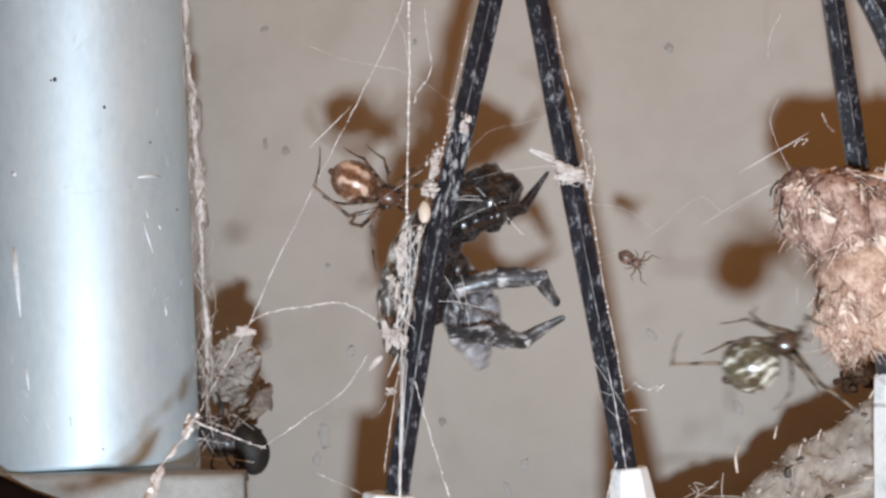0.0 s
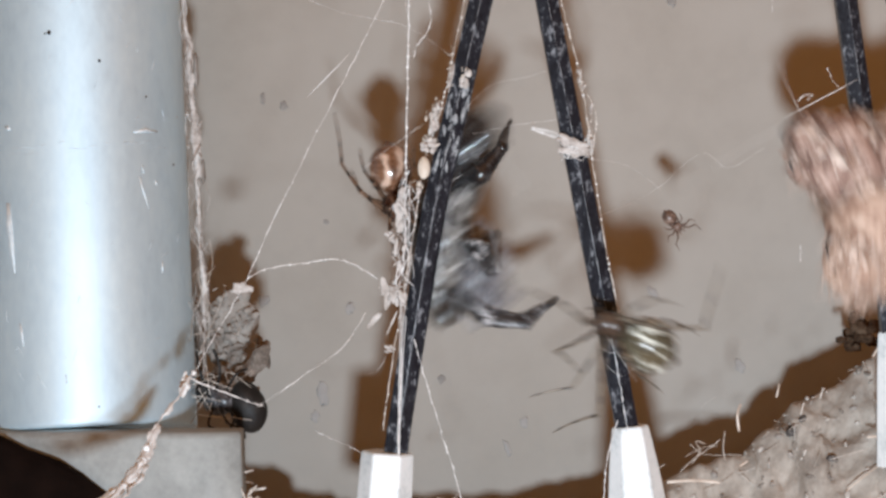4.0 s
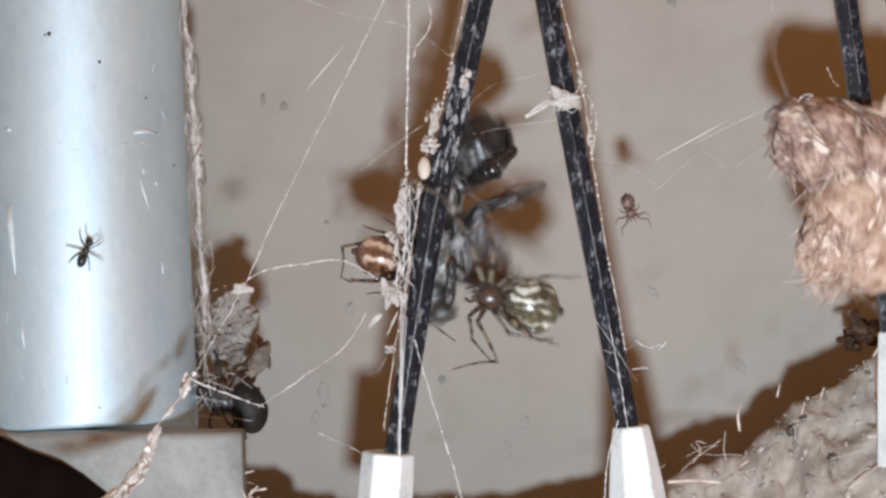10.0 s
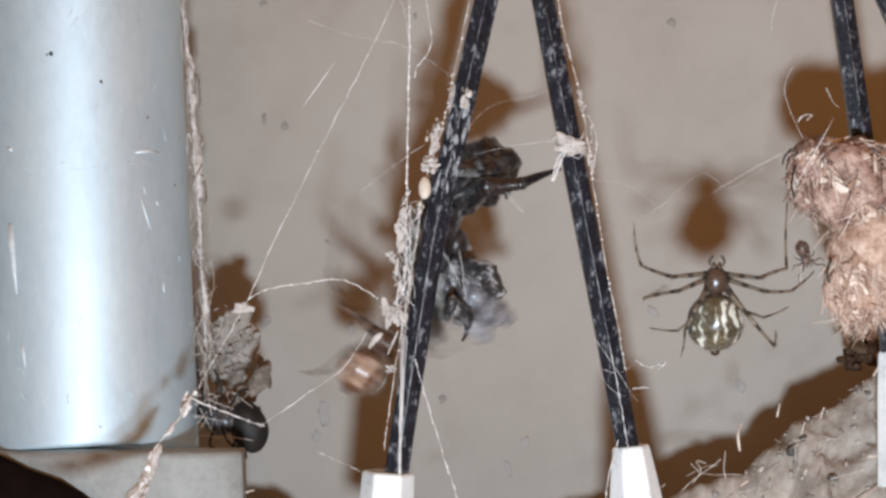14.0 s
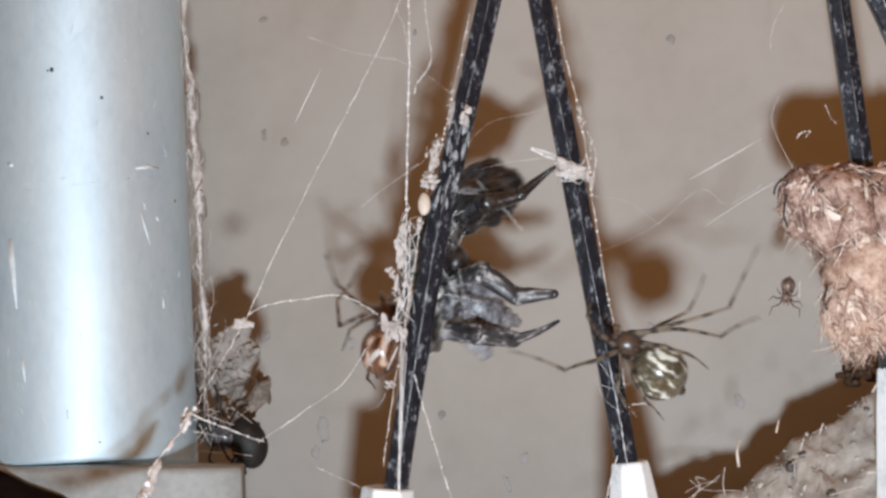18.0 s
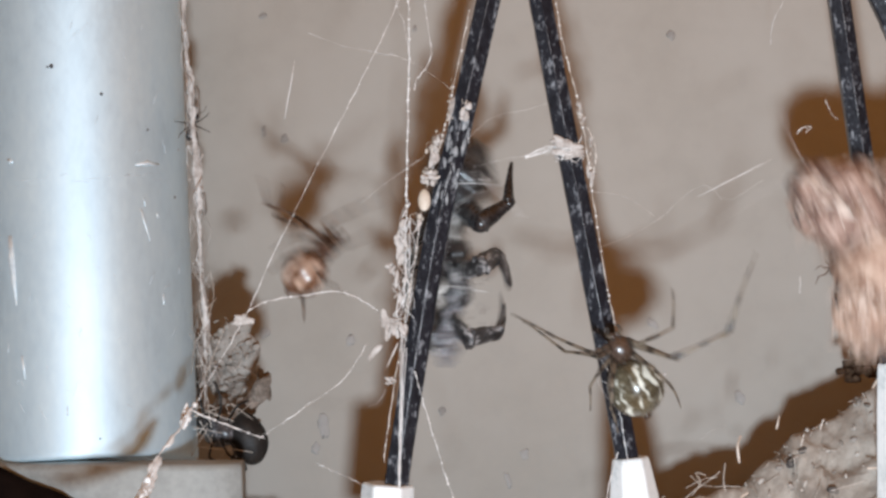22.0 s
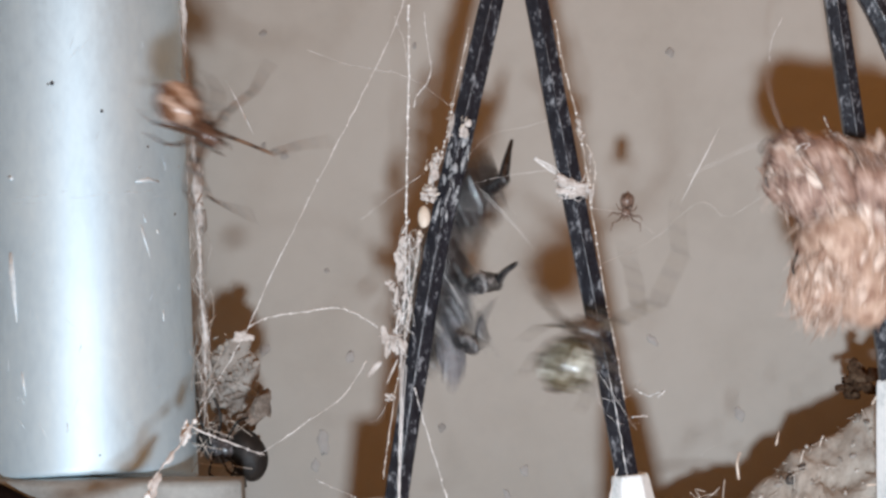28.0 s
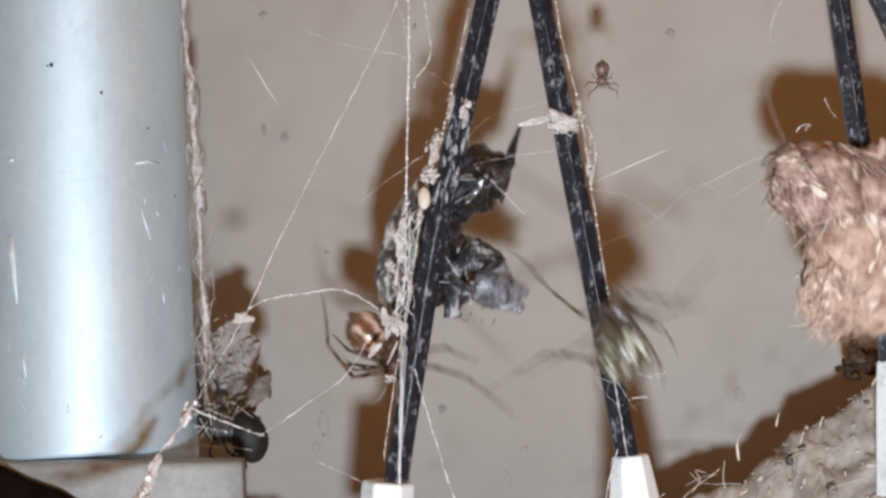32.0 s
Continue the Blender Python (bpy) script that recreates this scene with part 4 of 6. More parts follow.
def build_spider(name, label, body_r, head_r, legs, leg_r, m_body, m_head, m_leg, hairs=26, gap=0.92):
    """Abdomen at the origin, head towards +z. legs: (angle at the hip, knee, ankle, lengths of the three links in mm), the first four on one side."""
    s = thing(name, label, "spider")
    ab = Geo().lump((0, 0, 0), body_r, 40, 28, 0.05, 420)
    rnd = random.Random(len(label))
    abdomen = part("abdomen", ab, m_body, s)
    fuzz = Geo()
    for _ in range(170):
        d = Vector((rnd.gauss(0, 1), rnd.gauss(0, 1), rnd.gauss(0, 1))).normalized()
        p = Vector((d.x * body_r[0], d.y * body_r[1], d.z * body_r[2]))
        fuzz.sweep([p * 0.98, p * 1.07 + Vector((0, 0, -0.00006))], [leg_r * 0.09, leg_r * 0.02], 3, cap=False)
    tagged(part("hair_coat", fuzz, m_leg, abdomen), kind="stuff")
    part("spinnerets", Geo().lump((0, -0.0001, -body_r[2] * 1.0), (body_r[0] * 0.18, body_r[0] * 0.18, body_r[2] * 0.16), 10, 8), m_head, abdomen)
    hz = body_r[2] * gap + head_r[2]
    head = part("cephalothorax", Geo().lump((0, 0, hz), head_r, 22, 16, 0.08, 700), m_head, s)
    part("waist", Geo().sweep([(0, 0, body_r[2] * 0.85), (0, 0, hz - head_r[2] * 0.7)], head_r[0] * 0.3, 10), m_head, s)
    for sx in (-1, 1):
        part("palp", Geo().sweep(smooth_line([(sx * head_r[0] * 0.3, 0, hz + head_r[2] * 0.8), (sx * head_r[0] * 0.6, -0.0003, hz + head_r[2] * 1.3), (sx * head_r[0] * 0.35, -0.0004, hz + head_r[2] * 1.7)], 4), leg_r * 0.7, 6), m_leg, head)
        part("jaw", Geo().lump((sx * head_r[0] * 0.22, -head_r[1] * 0.25, hz + head_r[2] * 0.98), (head_r[0] * 0.2, head_r[1] * 0.25, head_r[2] * 0.3), 10, 8), m_head, head)
        part("eyes", Geo().lump((sx * head_r[0] * 0.25, -head_r[1] * 0.6, hz + head_r[2] * 0.72), (head_r[0] * 0.12,) * 3, 8, 6), M_dark, head)
    feet = []
    for k, (a, b, c, *lengths) in enumerate(legs):
        side, i = (1 if k < 4 else -1), k % 4
        hip = (side * head_r[0] * 0.72, -head_r[1] * 0.1, hz + head_r[2] * (0.45 - 0.32 * i))
        thin = 0.85 if i == 2 else 1.0
        feet.append(Limb(s, hip, [L / 1000 for L in lengths], (a, b, c), [leg_r * f * thin for f in (1.35, 0.95, 0.72, 0.28)], hairs, k * 3, m_leg, bow=0.03 * side, ease=(0.8, 0.7, 0.62, 0.55)[i]))
    return s, feet


# hip, knee, ankle angles from the heading and the links' lengths
PALE_LEGS = ((60, 50, 20, 5.6, 5.2, 6.8), (85, 68, 30, 5.3, 5.0, 6.4), (118, 125, 160, 3.0, 2.6, 3.6), (150, 155, 175, 4.2, 3.6, 4.4),
             (-60, -50, -20, 5.6, 5.2, 6.8), (-85, -68, -30, 5.3, 5.0, 6.4), (-118, -125, -160, 3.0, 2.6, 3.6), (-150, -155, -175, 4.2, 3.6, 4.4))
RED_LEGS = ((40, 30, 10, 3.9, 4.2, 7.0), (70, 55, 25, 3.3, 3.2, 4.8), (114, 130, 165, 2.4, 2.2, 3.6), (150, 150, 175, 3.2, 2.8, 4.0),
            (-40, -30, -10, 3.9, 4.2, 7.0), (-70, -55, -25, 3.3, 3.2, 4.8), (-114, -130, -165, 2.4, 2.2, 3.6), (-150, -150, -175, 3.2, 2.8, 4.0))
TINY_LEGS = ((30, 60, 10, 0.9, 0.8, 1.1), (70, 105, 40, 0.8, 0.7, 0.9), (110, 130, 160, 0.6, 0.5, 0.7), (150, 170, 200, 0.7, 0.7, 0.9),
             (-40, -75, -10, 0.9, 0.8, 1.1), (-60, -105, -40, 0.8, 0.7, 0.9), (-110, -130, -160, 0.6, 0.5, 0.7), (-150, -170, -200, 0.7, 0.7, 0.9))
pale_spider, pale_legs = build_spider("pale_spider", "pale greenish house spider with a white-banded round abdomen", (0.00243, 0.0024, 0.00252), (0.00108, 0.00085, 0.00125), PALE_LEGS, 0.00018, M_pale, M_pale_head, M_pale_leg)
red_spider, red_legs = build_spider("red_spider", "reddish-brown spider with a glossy mottled abdomen", (0.0019, 0.00195, 0.0023), (0.00095, 0.0008, 0.0012), RED_LEGS, 0.00018, M_red, M_red_body, M_red_leg)
tiny_spider, tiny_legs = build_spider("tiny_spider", "tiny brown spider hanging in the web", (0.00066, 0.0006, 0.00074), (0.0004, 0.00036, 0.00045), TINY_LEGS, 0.000075, M_tiny, M_tiny, M_tiny, hairs=0)


def build_ant(label, r=1.0):
    a = thing("ant", label, "insect")
    part("abdomen", Geo().lump((0, 0, -0.0007 * r), (0.0004 * r, 0.0004 * r, 0.00062 * r), 16, 12, 0.05, 900), M_dark, a)
    part("thorax", Geo().lump((0, 0, 0.00025 * r), (0.00026 * r, 0.00026 * r, 0.0005 * r), 14, 10, 0.05, 900), M_dark, a)
    part("head", Geo().lump((0, 0, 0.0010 * r), (0.00034 * r, 0.0003 * r, 0.00034 * r), 14, 10, 0.05, 900), M_dark, a)
    for sx in (-1, 1):
        for k, (z, b, c) in enumerate(((0.0005, 50, 20), (0.0002, 95, 100), (0.0, 140, 165))):
            leg = part("leg", leg_mesh((0.0006 * r, 0.0006 * r, 0.0004 * r), (sx * b, sx * (b + c) / 2, sx * c), 0.00006 * r, M_dark), M_dark, a)
            leg.matrix_basis = Matrix.Translation((sx * 0.0002 * r, 0, z * r))
        part("antenna", Geo().sweep(smooth_line([(sx * 0.00015 * r, 0, 0.0013 * r), (sx * 0.0006 * r, -0.0001, 0.0017 * r), (sx * 0.0007 * r, -0.0001, 0.0022 * r)], 4), 0.00003 * r, 5), M_dark, a)
    return a


ant = build_ant("small dark insect crawling on the metal tube")
ant_two = build_ant("small dark insect on the lower part of the tube", 0.85)


def build_cocoon():
    c = thing("brown_cocoon", "shaggy reddish-brown dry cocoon hanging in the web", "cocoon", Matrix.Translation(spot(1500, 440, -1)))
    P = lambda u, v, y=0.0: spot(u, v, -1 + y) - c.matrix_world.translation
    lobes = ((P(1505, 365), (0.0050, 0.0036, 0.0040), 12), (P(1440, 335), (0.0024, 0.0026, 0.0028), 30), (P(1565, 480), (0.0046, 0.0034, 0.0062), -10), (P(1515, 545), (0.0026, 0.0026, 0.0036), 0), (P(1590, 380), (0.0046, 0.0034, 0.0048), 0))
    for k, (p, r, a) in enumerate(lobes):
        part("lobe", Geo().lump(p, r, 30, 20, 0.30, 330, Euler((0, radians(a), 0)).to_matrix(), k * 7), M_tan_core if k in (2, 3) else M_core, c)
    rnd = random.Random(12)
    g, g2 = Geo(), Geo()
    for k in range(2600):
        n = rnd.randrange(5)
        p, r, a = lobes[n]
        d = Vector((rnd.gauss(0, 1), -abs(rnd.gauss(0, 0.9)), rnd.gauss(0, 1))).normalized()
        q = p + Euler((0, radians(a), 0)).to_matrix() @ Vector((d.x * r[0], d.y * r[1], d.z * r[2])) * rnd.uniform(0.93, 1.04)
        L = rnd.uniform(0.0007, 0.0032)
        flow = Vector((0.15 + rnd.gauss(0, 0.45), rnd.gauss(0, 0.25), -1 + rnd.gauss(0, 0.4))).normalized()
        flow = (flow - d * flow.dot(d) * 0.75).normalized()
        e = q + flow * L + d * rnd.uniform(-0.0001, 0.0004)
        m = (q + e) / 2 + d * rnd.uniform(0.0, 0.0003)
        w = 0.00002 + 0.00008 * rnd.random() ** 2
        (g2 if n in (2, 3) or rnd.random() < 0.25 else g).sweep([q, m, e], [w, w * 0.9, w * 0.3], 4, cap=False)
    tagged(part("fibre_coat", g, M_brown, c), kind="stuff")
    tagged(part("pale_fibre_coat", g2, M_tan, c), kind="stuff")
    f, f2 = Geo(), Geo()
    for k in range(330):
        n = rnd.randrange(5)
        p, r, a = lobes[n]
        d = Vector((rnd.gauss(0, 1), -abs(rnd.gauss(0, 1)), rnd.gauss(0, 1))).normalized()
        q = p + Euler((0, radians(a), 0)).to_matrix() @ Vector((d.x * r[0], d.y * r[1], d.z * r[2])) * rnd.uniform(0.97, 1.02)
        face = d.to_track_quat("Y", "Z").to_matrix() @ Euler((rnd.gauss(0, 0.18), rnd.gauss(0, 0.7), rnd.gauss(0, 0.18))).to_matrix()
        (f2 if n in (2, 3) or rnd.random() < 0.2 else f).lump(q, (rnd.uniform(0.0002, 0.0007), 0.00009, rnd.uniform(0.0003, 0.0014)), 8, 6, 0.7, 1500, face, k)
    tagged(part("pale_flake_coat", f2, M_tan, c), kind="stuff")
    tagged(part("flake_coat", f, M_brown, c), kind="stuff")
    for pts in (((1405, 330, -2), (1398, 365, -2), (1404, 392, -2)), ((1470, 500, -2), (1462, 530, -2), (1468, 545, -2)), ((1398, 300, -2), (1385, 316, -2), (1382, 330, -2))):
        part("hook", Geo().sweep(smooth_line([P(*p) for p in pts], 4), [0.0001] * 8 + [0.00003], 6), M_dark, c, "dark curled hook")
    for k, pts in enumerate((((1400, 300, -1), (1330, 335, 0), (1255, 380, 2)), ((1420, 285, -1), (1385, 200, -2), (1400, 150, -2)))):
        part("thread", Geo().sweep(smooth_line([P(*p) for p in pts], 6, 0.00002, k), 0.000018, 4), M_silk, c, "pale web thread")
    return c


cocoon = build_cocoon()


def build_prey():
    """A large dark insect half wrapped in silk, with links that twitch."""
    y0 = 5.5
    s = thing("wrapped_insect", "large dark insect half wrapped in pale silk, struggling in the web", "insect", Matrix.Translation(spot(775, 430, y0)))
    P = lambda u, v, y=0.0: spot(u, v, y0 + y) - s.matrix_world.translation
    R = lambda a: Euler((0, radians(a), 0)).to_matrix()
    # curled abdomen, pinched between its rings
    line = smooth_line([P(*p) for p in ((757, 322), (726, 385), (709, 450), (703, 510), (711, 565), (734, 606))], 6)
    n = len(line) - 1
    radii = [0.00235 * math.sin(math.pi * (0.10 + 0.83 * k / n)) ** 0.6 * (1 + 0.05 * math.cos(2 * math.pi * k / 4)) * (1 + 0.10 * noise.noise(Vector((k * 0.9, 4, 0)))) for k in range(n + 1)]
    abdomen = part("abdomen", Geo().sweep(line, radii, 26, 0.9), M_wrap, s, "pale silk-wrapped abdomen")
    part("mid_body", Geo().lump(P(772, 425), (0.0024, 0.0022, 0.0066), 28, 24, 0.24, 360, R(10)), M_prey, s)
    part("belly_plate", Geo().lump(P(808, 430), (0.0015, 0.0014, 0.0013), 18, 14, 0.2, 700, R(70)), M_dark, s)
    part("belly_plate", Geo().lump(P(806, 500), (0.0015, 0.0014, 0.0019), 18, 14, 0.2, 700, R(10)), M_greyhair, s)
    root = P(815, 345)
    thorax = part("thorax", Geo().lump(P(855, 326) - root, (0.0038, 0.0026, 0.0027), 44, 30, 0.30, 560, R(-30)), M_prey, s, "shiny black thorax")
    thorax.matrix_basis = Matrix.Translation(root)
    part("head", Geo().lump(P(888, 332) - root, (0.0012, 0.0013, 0.0015), 22, 16, 0.22, 600), M_dark, thorax)
    part("jaw", Geo().sweep([P(893, 348) - root, P(902, 364) - root, P(896, 374) - root], [0.0004, 0.0003, 0.0001], 7), M_dark, thorax)
    part("jaw", Geo().sweep([P(876, 356) - root, P(882, 370) - root, P(876, 378) - root], [0.0004, 0.0003, 0.0001], 7), M_dark, thorax)
    part("plate", Geo().lump(P(838, 304) - root, (0.0022, 0.0016, 0.0010), 22, 14, 0.25, 600, R(-20)), M_prey, thorax)
    arm = Limb(s, P(826, 352, -1), [0.0033, 0.0031, 0.0040], (100, 80, 40), (0.00135, 0.00095, 0.00055, 0.00018), 0, 60, M_prey, "thick dark bristly foreleg", bow=0.04)
    upper = Limb(s, P(806, 470, -1), [0.0040, 0.0039, 0.0034], (95, 90, 130), (0.00085, 0.00098, 0.00085, 0.00045), 0, 70, M_husk, "grey papery leg with a pale gloss", bow=0.05, flat=0.5)
    lower = Limb(s, P(798, 555, -1), [0.0036, 0.0038, 0.0042], (100, 95, 70), (0.00085, 0.00098, 0.00080, 0.00030), 0, 80, M_husk, "grey papery leg with a pale gloss", bow=0.05, flat=0.5)
    limbs = (arm, upper, lower)
    wings = []
    for hip, pts, w in (((800, 500, -0.5), ((845, 530, -1), (880, 552, -1.5), (915, 560, -1)), 0.0011), ((790, 470, 0.5), ((820, 520, 0), (850, 560, 0), (880, 590, 0)), 0.0012), ((805, 430, 0.8), ((835, 470, 0.5), (852, 515, 0.2), (856, 560, 0)), 0.0013)):
        o = P(*hip)
        line = smooth_line([P(*p) - o for p in (hip, *pts)], 6, 0.00012, 3)
        n = len(line)
        ob = part("wing", Geo().sweep(line, [w * (0.35 + 0.9 * math.sin(math.pi * (k + 0.6) / n) ** 0.7) for k in range(n)], 9, 0.16), M_wing, s, "crumpled grey wing")
        ob.matrix_basis = Matrix.Translation(o)
        wings.append((ob, o))
    g = Geo()
    q = random.Random(31)
    for k in range(11):
        a = q.uniform(345, 490)
        b = a + q.uniform(50, 105)
        w = q.uniform(-1, 1)
        f = lambda v: 703 + w * 44 * math.sqrt(max(0.05, 1 - ((v - 470) / 150) ** 2)) + 0.0019 * (v - 505) ** 2
        g.sweep(smooth_line([P(f(a), a, -2.4 + 1.6 * w * w), P(f((a + b) / 2), (a + b) / 2, -2.7 + 1.9 * w * w), P(f(b), b, -2.4 + 1.6 * w * w)], 5, 0.00003, k), 0.00001 + 0.00006 * q.random() ** 2, 4)
    tagged(part("silk_net", g, M_silk, abdomen), kind="stuff")
    g = Geo()
    for k in range(18):
        u, v = q.uniform(795, 870), q.uniform(480, 570)
        p = P(u, v, -2.0 + q.gauss(0, 0.6))
        d = Vector((0.6 + q.gauss(0, 0.6), q.gauss(-0.3, 0.5), -0.5 + q.gauss(0, 0.6))).normalized() * q.uniform(0.0004, 0.0011)
        g.sweep([p, p + d * 0.5 + Vector((0, 0, 0.00008)), p + d], [0.00005, 0.00005, 0.00001], 4, cap=False)
    tagged(part("bristle_coat", g, M_greyhair, s), kind="stuff")
    g = Geo()
    for k in range(7):
        u, v = q.uniform(800, 900), q.choice((q.uniform(290, 350), q.uniform(440, 560)))
        d = Vector((q.gauss(0, 1), 0, q.gauss(0, 1))).normalized() * q.uniform(0.0012, 0.0032)
        p = P(u, v, -2.6 + q.gauss(0, 0.3))
        g.sweep(smooth_line([p - d, p + Vector((0, -0.0002, 0.0002)), p + d], 5, 0.00004, k), 0.000012 + 0.00003 * q.random() ** 2, 4)
    tagged(part("silk_lacing", g, M_silk, s), kind="stuff")
    return s, abdomen, thorax, limbs, wings


prey, prey_abdomen, prey_thorax, prey_limbs, prey_wings = build_prey()


# ---- what moves ----
Quaternion = type(Euler((0, 0, 0)).to_quaternion())


def mm(x, y, z, turn=0.0, tilt=0.0):
    """A pose from mm, turned clockwise as seen from the eye, its head tilted towards the eye."""
    return pose(x / 1000, y / 1000, z / 1000, 0, turn, 0) @ pose(0, 0, 0, tilt, 0, 0)


CALM = (0, 9, 13, 17, 18, 20, 23, 25, 29, 30, 31)


def stir(ob, home, table, slide, swing, jerk, seed):
    """A part that struggles. table: (seconds, mm to the right, mm up, degrees clockwise) with small stirs on it, and a jerk once a second, hard but for the calm moments."""
    rnd = random.Random(seed)
    rows = []
    for k in range(321):
        t = k * 0.1
        i = max(j for j in range(len(table)) if table[j][0] <= t + 1e-6 and j < len(table) - 1)
        a, b = table[i], table[i + 1]
        f = (t - a[0]) / (b[0] - a[0])
        f = f * f * (3 - 2 * f)
        x, z, turn = (a[n] + (b[n] - a[n]) * f + rnd.gauss(0, swing if n == 3 else slide) for n in (1, 2, 3))
        if k % 10 or k in (0, 320):
            rows.append((t, home @ mm(x, 0, z, turn)))
            continue
        hard = 1.0 if round(t) in CALM else 3.2
        dx, dz, dt = rnd.gauss(0, jerk * hard), rnd.gauss(0, jerk * hard), rnd.choice((-1, 1)) * swing * 0.4 * hard
        for n in (-1, 0, 1):
            rows.append((t + n / 30, home @ mm(x + n * dx, 0, z + n * dz, turn + n * dt)))
    walk(ob, rows)


def pose_at(ob, t):
    """Where a keyed thing is at t seconds."""
    keys = ob.animation_data
    curves = keys.action.layers[0].strips[0].channelbag(keys.action_slot).fcurves
    v = {(c.data_path, c.array_index): c.evaluate(frame(0) + t * FPS) for c in curves}
    q = Quaternion([v["rotation_quaternion", i] for i in range(4)]).normalized()
    return Matrix.Translation([v["location", i] for i in range(3)]) @ q.to_matrix().to_4x4()


def meet(start, length, target, depth):
    """The end of a link that starts at start and lies on the line of sight through target, as near to depth as its length lets it."""
    eye_place = Vector((0, -EYE_BACK / 1000, 0))
    way = (target - eye_place).normalized()
    off = eye_place - start
    b = off.dot(way)
    c = b * b - off.length_squared + length * length
    if c <= 0:
        near = eye_place - way * b
        return start + (near - start).normalized() * length
    ends = [eye_place + way * (-b + sign * math.sqrt(c)) for sign in (-1, 1)]
    return min(ends, key=lambda p: abs(p.y - depth))


def reach(limb, rows, lift=-0.0025):
    """Key a limb so that its knee, ankle and tip lie at places of the plan grid: rows of (seconds, knee, ankle, tip), or of the seconds alone where it is at ease."""
    times = {round(k * 0.2, 3) for k in range(161)} | {r[0] for r in rows}
    if limb.owner == prey:
        times |= {k + d / FPS for k in range(1, 32) for d in (-1, 1)}
    times = sorted(times)
    out = {limb.thigh: [], limb.shin: [], limb.foot: []}
    eye_place = Vector((0, -EYE_BACK / 1000, 0))
    last = {}
    for t in times:
        m = pose_at(limb.owner, t)
        ease = []
        for p in limb.rest:
            p = m @ p
            ease.append(eye_place + (p - eye_place) * (EYE_BACK / 1000 / (p.y - eye_place.y)))
        i = max([j for j in range(len(rows)) if rows[j][0] <= t + 1e-6] or [0])
        both = [rows[i], rows[min(i + 1, len(rows) - 1)]]
        f = 0 if both[0][0] == both[1][0] else min(max((t - both[0][0]) / (both[1][0] - both[0][0]), 0), 1)
        goal = [[spot(r[1 + 2 * n], r[2 + 2 * n]) if len(r) > 1 else ease[n] for n in range(3)] for r in both]
        goal = [goal[0][n].lerp(goal[1][n], f) for n in range(3)]
        start = m @ limb.hip
        joints, p = [start], start
        for n in range(3):
            p = meet(p, limb.lengths[n], goal[n], start.y + (lift, lift * 0.6, 0)[n])
            joints.append(p)
        back = m.to_3x3().inverted()
        turn = Quaternion()
        for n, ob in enumerate(out):
            d = back @ (joints[n + 1] - joints[n])
            if n:
                d = turn.inverted() @ d
            was, q = last.get(ob, (Vector((0, 0, 1)), Quaternion()))
            q = was.rotation_difference(d) @ q
            last[ob] = (d.normalized(), q)
            at = limb.hip if n == 0 else turn.inverted() @ (back @ (joints[n] - start))
            out[ob].append((t, Matrix.Translation(at) @ q.to_matrix().to_4x4()))
            if n == 0:
                turn = q
    for ob, keys in out.items():
        walk(ob, keys)


